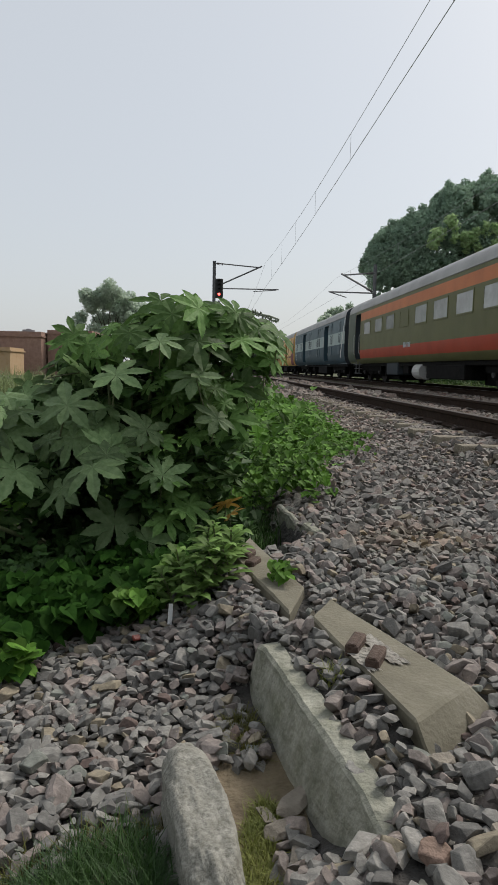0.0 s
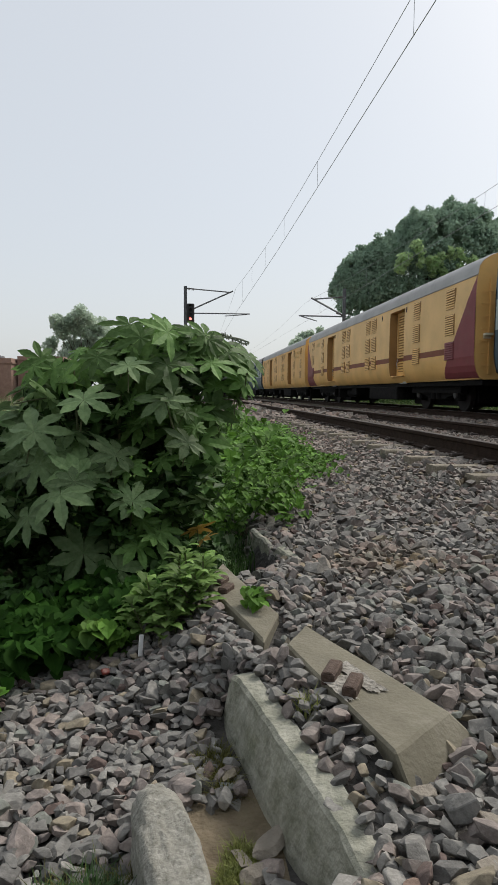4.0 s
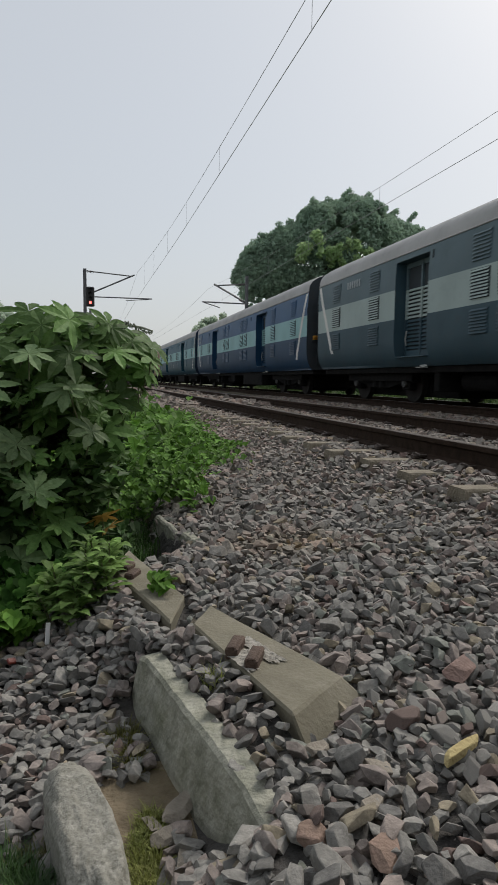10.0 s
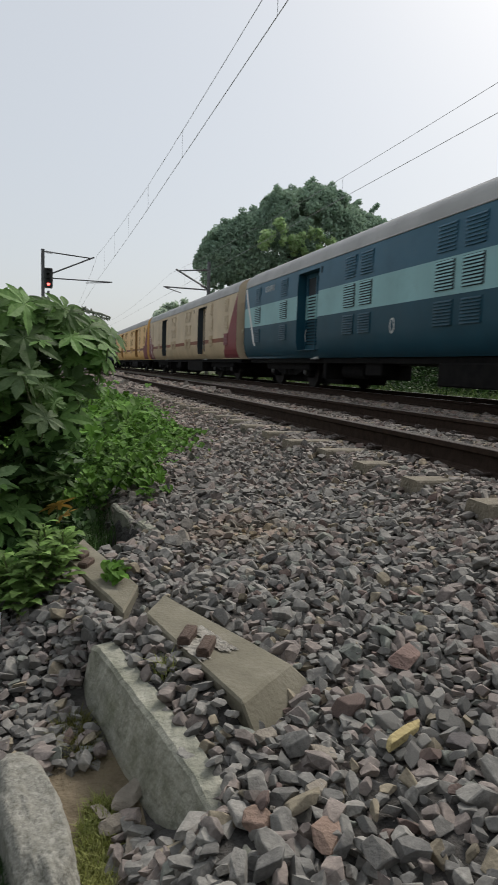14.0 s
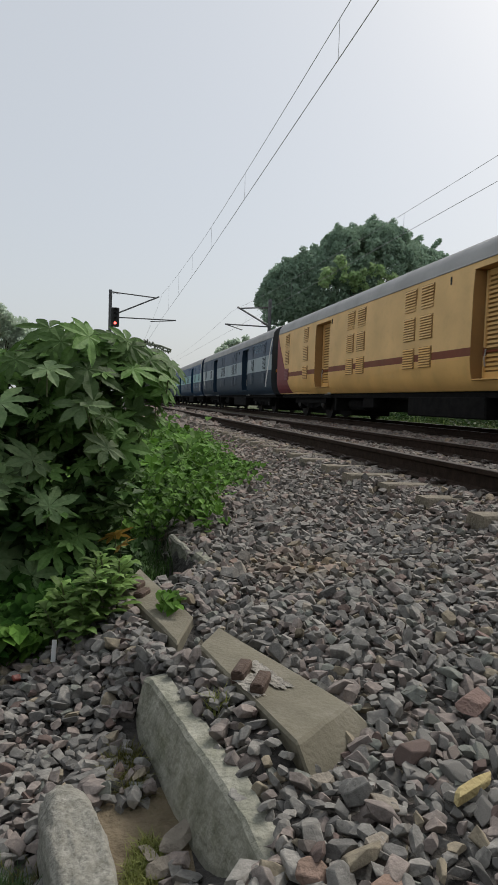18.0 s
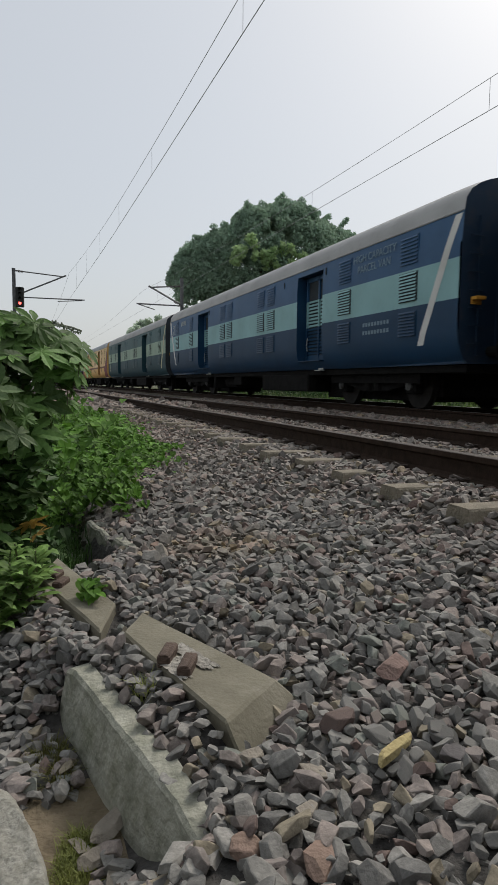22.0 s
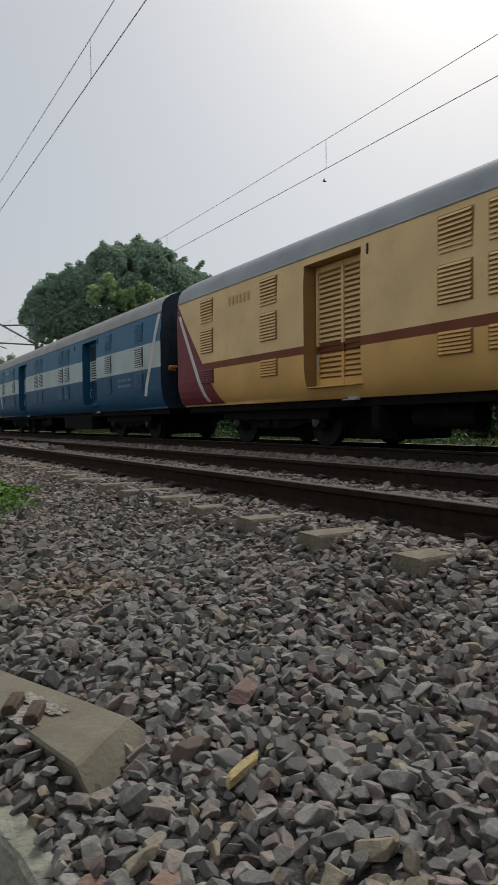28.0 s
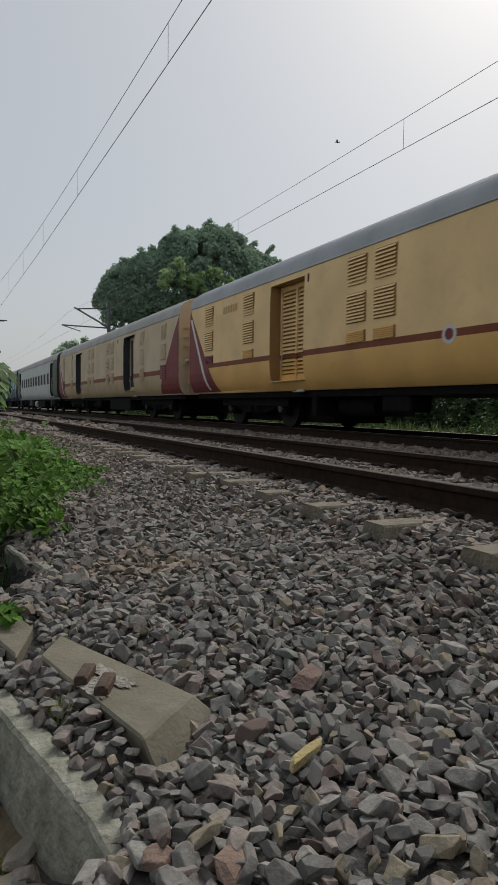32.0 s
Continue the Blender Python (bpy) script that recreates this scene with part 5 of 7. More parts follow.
hedge = [(g.uniform(18, 30), g.uniform(-10, 70), g.uniform(-0.2, 2.2), 1.0) for _ in range(760)]
thing("hedge", leaf_cloud("hedge", hedge, 110, 0.36, M_TREELEAF, seed=77, aspect=0.75), None, "dark thicket along the far side of the railway", "hedge", kind="stuff")


# ---- unseen wall added behind the viewer, to cut the skylight from there ----
s = Shape()
s.box(-40, 1.2, -5.3, -5.0, -0.4, 4.6)
thing("unseen_wall_south", s, M_WALL, "unseen dark wall added behind to hold back skylight", "wall", kind="structure")


# ---- far houses ----
def house(label, x0, x1, y0, y1, z1, wall, parapet, wins):
    t = thing("house", None, None, label, "house")
    s = Shape()
    s.box(x0, x1, y0, y1, -0.4, z1)
    part("wall", s, wall, t)
    s = Shape()
    s.box(x0 - 0.15, x1 + 0.15, y0 - 0.15, y1 + 0.15, z1, z1 + 0.14)
    for a, b, c, d in ((x0, x1, y0, y0 + 0.2), (x0, x1, y1 - 0.2, y1), (x0, x0 + 0.2, y0 + 0.2, y1 - 0.2), (x1 - 0.2, x1, y0 + 0.2, y1 - 0.2)):
        s.box(a, b, c, d, z1 + 0.14, z1 + 0.14 + parapet)
    part("roof", s, wall, t)
    for wx, wz in wins:
        w = Shape()
        w.box(wx - 0.55, wx + 0.55, y0 - 0.06, y0 + 0.05, wz, wz + 1.2)
        f = part("window_frame", w, M_SLATE, t)
        p = Shape()
        p.box(wx - 0.45, wx + 0.45, y0 - 0.075, y0 - 0.06, wz + 0.1, wz + 1.1)
        part("pane", p, M_BLACK, f)
    return t


house("unplastered brick house with a flat roof", -32.0, -20.8, 78, 88, 4.1, M_BRICK, 0.5, ((-28, 1.6), (-24, 1.6)))
house("brick house with a raised flat parapet", -20.6, -15.2, 80, 90, 4.6, M_BRICK, 0.35, ((-18, 1.8),))
house("low ochre plastered shed", -26.5, -22.0, 70, 75, 2.2, M_PLASTER, 0.3, ((-24, 0.6),))
house("brick house with a flat roof", -50.0, -34.0, 84, 94, 4.4, M_BRICK, 0.4, ((-40, 1.6),))
tank = thing("roof_tank", None, None, "grey water tank on the brick house", "water tank")
part("tank", Shape().cyl((-23.4, 82, 4.69), 0.75, 0.45, "z", 16), M_SLATE, tank)
part("lid", Shape().cyl((-23.4, 82, 5.2), 0.3, 0.06, "z", 12), M_SLATE, tank)


# ---- crushed stone ----
def stone_shapes(n, seed, cut, worn=0.0):
    """Angular crushed stones about one unit across: skewed slabs and wedges with flat broken faces; cut: how many of their corners are knocked off; worn: how wide their edges are rubbed."""
    r = random.Random(seed)
    out = []
    for _ in range(n):
        dims = Vector((1.0, r.uniform(0.58, 0.95), r.uniform(0.36, 0.72)))
        skew = Matrix(((1, r.uniform(-0.35, 0.35), r.uniform(-0.4, 0.4)), (0, 1, r.uniform(-0.3, 0.3)), (0, 0, 1)))
        wedge = r.uniform(0.55, 1.0)
        bm = bmesh.new()
        corners = [(x, y, z) for x in (-1, 1) for y in (-1, 1) for z in (-1, 1)]
        gone = r.sample(corners, cut)
        for x, y, z in corners:
            w = wedge if x > 0 else 1.0
            p = Vector((x * r.uniform(0.78, 1.0), y * w * r.uniform(0.72, 1.0), z * w * r.uniform(0.72, 1.0)))
            if (x, y, z) in gone:
                ends = [p.copy() for _ in range(3)]
                for k in range(3):
                    ends[k][k] *= r.uniform(-0.1, 0.62)
            else:
                ends = [p]
            for q in ends:
                bm.verts.new((skew @ q) * 0.46)
        res = bmesh.ops.convex_hull(bm, input=bm.verts[:])
        bmesh.ops.delete(bm, geom=[e for e in res["geom_interior"] if isinstance(e, bmesh.types.BMVert)], context="VERTS")
        if worn:
            bmesh.ops.dissolve_limit(bm, angle_limit=0.2, verts=bm.verts[:], edges=bm.edges[:])
            bmesh.ops.bevel(bm, geom=bm.edges[:], offset=worn, segments=1, affect="EDGES", clamp_overlap=True)
        bmesh.ops.triangulate(bm, faces=bm.faces[:])
        bm.verts.index_update()
        c = sum((v.co for v in bm.verts), Vector()) / len(bm.verts)
        out.append((np.array([[(v.co.x - c.x) * dims.x, (v.co.y - c.y) * dims.y, (v.co.z - c.z) * dims.z] for v in bm.verts]), np.array([[v.index for v in f.verts] for f in bm.faces])))
        bm.free()
    return out


KINDS, FAR_KINDS, LOW_KINDS = stone_shapes(48, 5, 5, 0.034), stone_shapes(24, 6, 4), stone_shapes(14, 8, 3)


def turns(n, g, lean):
    """Random rotations, lying mostly flat."""
    yaw, tx, ty = g.uniform(0, 2 * np.pi, n), g.normal(0, lean, n), g.normal(0, lean, n)
    cz, sz, cx, sx, cy, sy = np.cos(yaw), np.sin(yaw), np.cos(tx), np.sin(tx), np.cos(ty), np.sin(ty)
    o, i = np.zeros(n), np.ones(n)
    Rz = np.array([[cz, -sz, o], [sz, cz, o], [o, o, i]])
    Rx = np.array([[i, o, o], [o, cx, -sx], [o, sx, cx]])
    Ry = np.array([[cy, o, sy], [o, i, o], [-sy, o, cy]])
    return np.einsum("ijn,jkn,kln->nil", Rx, Ry, Rz)


def scatter(name, label, x0, x1, y0, y1, step, size, keep, seed, lift=0.22, kinds=None, deep=True, gap=1.08, lean=0.33):
    """A bed of stones over a stretch of the ground, joined into one mesh."""
    g = np.random.default_rng(seed)
    # a packed lower layer, and an open upper one through whose gaps it shows in shade
    lay = []
    for z, st in ((-0.62, step), (0.10, step * gap))[0 if deep else 1:]:
        X, Y = np.meshgrid(np.arange(x0, x1, st), np.arange(y0, y1, st * 0.9))
        X = (X + st * 0.5 * (np.arange(X.shape[0]) % 2)[:, None] + g.uniform(-0.34, 0.34, X.shape) * st).ravel()
        Y = (Y + g.uniform(-0.34, 0.34, Y.shape) * st).ravel()
        k = keep(X, Y)
        lay.append((X[k], Y[k], np.full(int(k.sum()), z)))
    X, Y, low = [np.concatenate(q) for q in zip(*lay)]
    n = len(X)
    S = size * np.clip(g.lognormal(0, 0.30, n), 0.5, 1.9)
    Z = ground_z(X, Y) + 0.3 * size + size * low + S * g.uniform(-0.12, lift, n)
    kinds = (kinds or KINDS) + LOW_KINDS
    top = len(kinds) - len(LOW_KINDS)
    R = turns(n, g, lean)
    kind = np.where(low < 0, g.integers(top, len(kinds), n), g.integers(0, top, n))
    Vs, Fs, o = [], [], 0
    for j, (v, f) in enumerate(kinds):
        i = np.where(kind == j)[0]
        if not len(i):
            continue
        W = np.einsum("nij,vj->nvi", R[i], v) * S[i][:, None, None] + np.stack([X[i], Y[i], Z[i]], 1)[:, None, :]
        Vs.append(W.reshape(-1, 3))
        Fs.append((f[None] + (np.arange(len(i)) * len(v))[:, None, None]).reshape(-1, 3) + o)
        o += len(i) * len(v)
    me = bulk_mesh(name, np.concatenate(Vs), np.concatenate(Fs), M_STONE)
    return thing(name, me, None, label, "ballast", kind="stuff")


# stretch in which every stone is an object of its own
PICK = (0.70, 1.14, 1.02, 1.46)


def picked(x, y):
    return (x > PICK[0]) & (x < PICK[1]) & (y > PICK[2]) & (y < PICK[3])


def quad_has(poly, x, y, grow=0.0):
    c = np.mean(poly, axis=0)
    q = c + (np.array(poly) - c) * (1 + grow)
    ok = np.ones(np.shape(x), bool)
    for (ax, ay), (bx, by) in zip(q, np.roll(q, -1, axis=0)):
        ok &= (bx - ax) * (y - ay) - (by - ay) * (x - ax) < 0
    return ok


BLOCK_TOP = ((0.288, 1.985), (0.378, 2.155), (0.625, 1.535), (0.432, 1.365))
BLOCK_FOOT = ((0.27, 1.98), (0.40, 2.17), (0.67, 1.53), (0.44, 1.33))
BLOCK2_TOP = ((0.052, 2.70), (0.142, 3.0), (0.308, 2.30), (0.225, 2.04))


def buried_x(y):
    """Open face of the half buried slab."""
    return np.where((y > 0.45) & (y < 1.03), 0.285 + (1.02 - y) * 0.245, -9.0)


def open_bed(x, y):
    on_rail = (np.abs(np.abs(x - T1) - 0.8725) < 0.085)
    ph = ((y - PHASE) / SPACING) % 1.0
    on_sleeper = ((ph < 0.15) | (ph > 0.85)) & (np.abs(x - T1) < 1.45) & ((np.abs(x - T1) < 0.99) | (np.abs(x - T1) > 1.21) | (y > 4.4))
    return (x > edge_x(y) + np.where(((y > 1.17) & (y < 1.98)) | ((y > 3.1) & (y < 3.7)), np.interp(y, [1.25, 1.45], [0.02, 0.052]), -0.12)) & ~picked(x, y) & ~quad_has(BLOCK_FOOT, x, y, 0.02) & ~quad_has(BLOCK2_TOP, x, y, 0.22) & (x > buried_x(y) + 0.03) & ~on_rail & ~(on_sleeper & (np.abs(y) < 70))


scatter("ballast", "loose angular grey ballast stones on the track shoulder", -0.15, 2.2, 0.45, 3.4, 0.0345, 0.0425, open_bed, 101, lift=0.36, gap=1.15, lean=0.46)
scatter("ballast", "loose angular grey ballast stones on the track shoulder", -0.15, 2.2, 3.4, 6.0, 0.040, 0.0485, open_bed, 108, lift=0.3, kinds=FAR_KINDS, gap=1.12, lean=0.4)
scatter("ballast", "loose angular grey ballast stones on the track shoulder", 0.3, 2.2, 6.0, 15.0, 0.045, 0.054, open_bed, 102, kinds=FAR_KINDS, deep=False)
scatter("ballast", "loose grey ballast packed against the rail", 2.2, 2.6, 0.8, 6.0, 0.040, 0.047, open_bed, 112, lift=0.3, kinds=FAR_KINDS, deep=False)
scatter("ballast", "loose grey ballast between the rails", 2.2, 4.95, 0.8, 16.0, 0.052, 0.060, lambda x, y: open_bed(x, y) & ((x > 2.6) | (y > 6.0)), 103, 0.1, FAR_KINDS, False)
scatter("ballast", "grey ballast heaped between the two tracks", 4.95, 7.4, 0.5, 26.0, 0.066, 0.080, lambda x, y: x > 0, 104, kinds=LOW_KINDS, deep=False)
scatter("ballast", "grey ballast along the distant track", 0.8, 4.95, 15.0, 45.0, 0.11, 0.135, open_bed, 105, kinds=LOW_KINDS, deep=False)
def spilt(x, y):
    return (x > -1.72 + 0.25 * np.sin(y * 2.3) + 0.12 * np.sin(y * 6.1)) & (y > -0.9 + 0.3 * np.sin(x * 3.1)) & (x < edge_x(y) - np.where((y > 1.17) & (y < 1.98), 0.065, -0.1)) & (y < 2.72 + 0.55 * x) & ~quad_has(BLOCK2_TOP, x, y, 0.1) & ((x < buried_x(y) - 0.008) | (buried_x(y) < -5)) & ~((x > -0.03) & (x < np.where(y > 1.36, 0.2, 0.115)) & (y < 1.60) & (y > 1.0))


scatter("ballast", "small grey ballast stones spilt below the concrete edging", -1.95, 0.42, 0.7, 2.95, 0.0345, 0.042, spilt, 106, gap=0.96)
scatter("ballast", "small grey ballast stones spilt below the concrete edging", -1.95, 0.42, -1.1, 0.7, 0.038, 0.045, spilt, 111, kinds=LOW_KINDS, deep=False)
scatter("ballast", "grey ballast along the track farther back", 0.3, 5.2, -4.0, 0.5, 0.06, 0.075, open_bed, 109, kinds=LOW_KINDS, deep=False)
scatter("ballast", "grey ballast along the track farther back", 0.4, 7.4, -16.0, -4.0, 0.14, 0.16, open_bed, 110, kinds=LOW_KINDS, deep=False)
gg = np.random.default_rng(107)
STONE_MESHES = []
for v, f in KINDS[:12]:
    s = Shape()
    s.add(v, f.tolist())
    STONE_MESHES.append(s.mesh("stone", M_STONE_OB))
bed_ob = thing("ballast", None, None, "angular grey ballast stones beside the track", "ballast", kind="structure")
for low, step in ((-0.62, 0.0345), (0.10, 0.0397)):
    for i, a in enumerate(np.arange(PICK[0], PICK[1], step)):
        for b in np.arange(PICK[2], PICK[3], step * 0.9):
            x, y = a + gg.uniform(-0.34, 0.34) * step, b + (0.5 * (i % 2) + gg.uniform(-0.34, 0.34)) * step
            S = 0.0420 * float(np.clip(gg.lognormal(0, 0.30), 0.5, 1.9))
            o = part("stone", STONE_MESHES[int(gg.integers(0, 12))], None, bed_ob)
            o.matrix_basis = pose(x, y, float(ground_z(x, y)) + 0.0126 + 0.0420 * low + S * gg.uniform(-0.12, 0.36), gg.normal() * 26, gg.normal() * 26, gg.uniform(0, 360)) @ Matrix.Diagonal((S, S, S, 1))


def single_stone(label, x, y, s, m, rz, tilt=0.0, kind=0, flat=(1, 1, 1), up=0.4):
    sh = Shape()
    v, f = KINDS[kind]
    sh.add([tuple(np.array(p) * s * np.array(flat)) for p in v], f.tolist())
    return thing("stone", sh, m, label, "stone", at=pose(x, y, float(ground_z(x, y)) + s * up, tilt, 0, rz))


single_stone("elongated yellow ochre stone on the grey ballast", 0.745, 1.13, 0.13, M_YSTONE, 24, 12, 3, (1.0, 0.30, 0.30), 0.42)
single_stone("flat dull red stone on the grey ballast", 0.945, 1.455, 0.11, M_RSTONE, 40, 20, 4, (1.15, 0.8, 0.5), 0.45)
single_stone("tan stone against the concrete block", 0.47, 1.30, 0.065, M_TSTONE, 10, 10, 6, up=0.4)
single_stone("tan stone among the grey ballast", 0.56, 1.16, 0.065, M_TSTONE, 80, 0, 9, up=0.4)
single_stone("dark grey stone among the ballast", 0.87, 1.09, 0.075, M_DSTONE, 30, 5, 10, up=0.4)
for x, y, s0, k, rz in ((0.165, 1.425, 0.10, 12, 60), (0.135, 1.345, 0.09, 22, 20), (0.10, 1.40, 0.06, 25, 110), (0.16, 1.27, 0.075, 28, 75)):
    single_stone("flat brownish stone on the bare sandy soil", x, y, s0, M_TSTONE, rz, 4, k, (1.2, 0.8, 0.4), 0.22)


# ---- concrete pieces ----
def rough_block(top, z, drop, flare, m_top, seed, tip=0.0, slope=0.0):
    """A broken sleeper end: flared section under a flat top with chipped rims."""
    bm = bmesh.new()
    c = Vector((sum(p[0] for p in top) / 4, sum(p[1] for p in top) / 4, 0))
    up, lo = [], []
    for i, (x, y) in enumerate(top):
        d = (Vector((x, y, 0)) - c)
        zz = z + (tip if i >= 2 else 0)
        up.append(bm.verts.new((x, y, zz)))
        e = Vector((x, y, 0)) + Vector((0.95, 0.31, 0)) * (flare if d.dot(Vector((0.95, 0.31, 0))) > 0 else -flare * 0.4) + Vector((0.75, -0.9 if i == 3 else -0.4, 0)) * (slope * (1.0 if i == 2 else 0.5) if i >= 2 else 0)
        lo.append(bm.verts.new((e.x, e.y, zz - drop)))
    bm.faces.new(up)
    bm.faces.new(lo[::-1])
    for i in range(4):
        bm.faces.new((up[i], lo[i], lo[(i + 1) % 4], up[(i + 1) % 4]))
    bmesh.ops.recalc_face_normals(bm, faces=bm.faces[:])
    bmesh.ops.bevel(bm, geom=bm.edges[:], offset=0.007, segments=1, affect="EDGES")
    bmesh.ops.subdivide_edges(bm, edges=bm.edges[:], cuts=3, use_grid_fill=True)
    for v in bm.verts:
        k = noise.noise(v.co * 18 + Vector((seed, 0, 0)))
        v.co += Vector((k, noise.noise(v.co * 21), noise.noise(v.co * 17))) * 0.0035
    return Shape().take(bm)


blk = thing("concrete_block", rough_block(BLOCK_TOP, 0.10, 0.17, 0.04, M_BLOCK, 3, slope=0.2), M_BLOCK, "khaki broken concrete sleeper end with rusty inserts", "concrete block")
ax = Vector((0.195, -0.595, 0)).normalized()
for q, off in ((0.0, 0.0), (0.092, 0.008)):
    s = Shape()
    s.box(-0.052, 0.052, -0.019, 0.019, -0.02, 0.017, bevel=0.005)
    s.box(-0.052, 0.012, -0.011, 0.011, 0.013, 0.021, bevel=0.003)
    part("rail_insert", s, M_RUST, blk, "rusty iron lug", at=pose(0.380 + ax.x * q + off, 1.752 + ax.y * q, 0.11, 0, 0, 63))


def chips(a0, a1, b0, b1, cut, seed):
    """A shallow broken patch on the block's top, in the block's own directions, with a ragged outline."""
    s = Shape()
    na, nb = 26, 26
    key = {}
    def vert(i, j):
        if (i, j) not in key:
            a, b = a0 + (a1 - a0) * i / na, b0 + (b1 - b0) * j / nb
            key[(i, j)] = len(s.v)
            s.v.append((0.381 + ax.x * a - ax.y * b, 1.758 + ax.y * a + ax.x * b, 0.1042 + 0.003 * noise.noise(Vector((a * 70, b * 70, seed)))))
        return key[(i, j)]
    for i in range(na):
        for j in range(nb):
            u, v = (i + 0.5) / na * 2 - 1, (j + 0.5) / nb * 2 - 1
            if max(abs(u), abs(v)) ** 2 + 0.6 * noise.noise(Vector((u * 2.5, v * 2.5, seed))) + 0.3 * noise.noise(Vector((u * 9, v * 9, seed))) < cut:
                s.f.append((vert(i, j), vert(i + 1, j), vert(i + 1, j + 1), vert(i, j + 1)))
    s.m = [0] * len(s.f)
    return s


part("chipped_patch", chips(-0.06, 0.15, 0.035, 0.085, 0.9, 2.0), M_BREAK, blk, "pale broken patch beside the lugs")
part("chipped_patch", chips(0.02, 0.08, -0.046, 0.05, 0.95, 5.0), M_BREAK, blk, "pale broken patch between the lugs")
part("chipped_patch", chips(0.02, 0.16, -0.05, -0.012, 0.9, 8.0), M_BREAK, blk, "pale broken patch at the rim")
blk2 = thing("concrete_block", rough_block(BLOCK2_TOP, 0.088, 0.25, 0.03, M_BLOCK, 8), M_BLOCK, "khaki broken concrete sleeper end half under leaves", "concrete block")
for q in (0.0, 0.07):
    s = Shape()
    s.box(-0.045, 0.045, -0.02, 0.02, -0.02, 0.02, bevel=0.006)
    part("rail_insert", s, M_RUST, blk2, "rusty iron lug", at=pose(0.118 + 0.22 * q, 2.68 - 1.5 * q, 0.090, 0, 0, 63))


def edging(label, a, b, top_a, top_b, thick, foot, seed):
    """A leaning slab of old concrete edging along the ballast, uneven along its top."""
    a, b = Vector((*a, 0)), Vector((*b, 0))
    d = (b - a).normalized()
    nrm = Vector((d.y, -d.x, 0))
    if nrm.x < 0:
        nrm = -nrm
    s = Shape()
    n, rows = 26, 7
    grid = []
    for i in range(n + 1):
        u = i / n
        p = a.lerp(b, u)
        tz = top_a + (top_b - top_a) * max(0.0, u - 0.72) / 0.28 + 0.008 * noise.noise(Vector((u * 6, seed, 0))) + 0.003 * noise.noise(Vector((u * 23, seed, 4))) - 0.02 * max(0, 1 - u * 12) - 0.02 * max(0, 1 - (1 - u) * 12)
        ring = []
        prof = [(-0.03, foot)] + [(-0.03 + 0.042 * k / rows, foot + (tz - 0.014 - foot) * k / rows) for k in range(1, rows + 1)] + [(0.022, tz - 0.004), (thick - 0.012, tz), (thick, tz - 0.02), (thick, foot)]
        for off, z in prof:
            q = p + nrm * off
            w = 0.005 * noise.noise(Vector((q.x * 14, q.y * 14, z * 14 + seed)))
            ring.append((q.x + w, q.y + w, z + w))
        grid.append(ring)
    k = len(grid[0])
    s.v = [v for ring in grid for v in ring]
    s.f = [(i * k + j, (i + 1) * k + j, (i + 1) * k + j + 1, i * k + j + 1) for i in range(n) for j in range(k - 1)]
    s.f += [tuple(range(k)), tuple(n * k + j for j in range(k))[::-1]]
    s.m = [0] * len(s.f)
    return thing("concrete_edging", s, M_SLAB, label, "concrete slab")


edging("weathered grey green concrete slab holding back the ballast", (0.10, 1.97), (0.303, 1.06), 0.034, 0.0, 0.085, -0.22, 1)
edging("worn concrete slab end half buried in ballast", (0.290, 1.02), (0.42, 0.49), 0.036, 0.036, 0.042, -0.2, 4)
edging("short worn concrete slab under the creepers", (0.425, 3.40), (0.487, 3.08), 0.070, 0.064, 0.07, -0.2, 9)
edging("old stone edging lost in the weeds", (0.335, 3.85), (0.402, 3.44), 0.072, 0.060, 0.05, -0.2, 12)



def lump(label, x, y, z, sx, sy, sz, rz, off, tilt=4):
    """A pitted lump of old concrete with flattened flanks."""
    bm = bmesh.new()
    bmesh.ops.create_icosphere(bm, subdivisions=5, radius=1)
    for v in bm.verts:
        p = v.co.copy()
        w = p + Vector((off, off * 0.7, 0))
        f = 1 + 0.10 * noise.noise(w * 1.7) + 0.05 * noise.noise(w * 5) + 0.018 * noise.noise(w * 13) - 0.12 * max(0.0, noise.noise(w * 17) - 0.3)
        q = Vector((max(-0.8, min(0.8, p.x)), p.y, max(-0.8, min(0.75, p.z)))) * f
        v.co = Vector((q.x * sx, q.y * sy, q.z * sz))
    return thing("boulder", Shape().take(bm), M_ROCK, label, "boulder", at=pose(x, y, z, tilt, 0, rz), smooth=True)


lump("long pale pitted lump of old concrete", -0.052, 1.30, -0.12, 0.078, 0.265, 0.12, 13, 0.0)
lump("second pale lump of old concrete in the grass", -0.085, 1.0, -0.125, 0.085, 0.10, 0.12, 30, 3.7)
single_stone("orange pink stone beside the buried slab", 0.47, 0.93, 0.07, M_OSTONE, 40, 10, 7, up=0.4)
for x, y, s0, m, k in ((0.70, 2.62, 0.062, M_TSTONE, 2), (0.78, 2.9, 0.065, M_TSTONE, 5), (0.86, 2.45, 0.062, M_OSTONE, 8), (0.75, 2.3, 0.062, M_TSTONE, 11), (0.95, 2.75, 0.062, M_TSTONE, 14), (0.62, 3.1, 0.062, M_OSTONE, 16), (0.36, 1.02, 0.06, M_OSTONE, 17), (0.62, 1.40, 0.062, M_TSTONE, 18), (0.50, 1.05, 0.062, M_TSTONE, 19), (1.25, 1.9, 0.062, M_RSTONE, 20), (1.05, 2.1, 0.062, M_TSTONE, 21)):
    single_stone("tan stone among the grey ballast" if m is M_TSTONE else "reddish stone among the grey ballast", x, y, s0, m, 40 * k, 12, k, up=0.45)


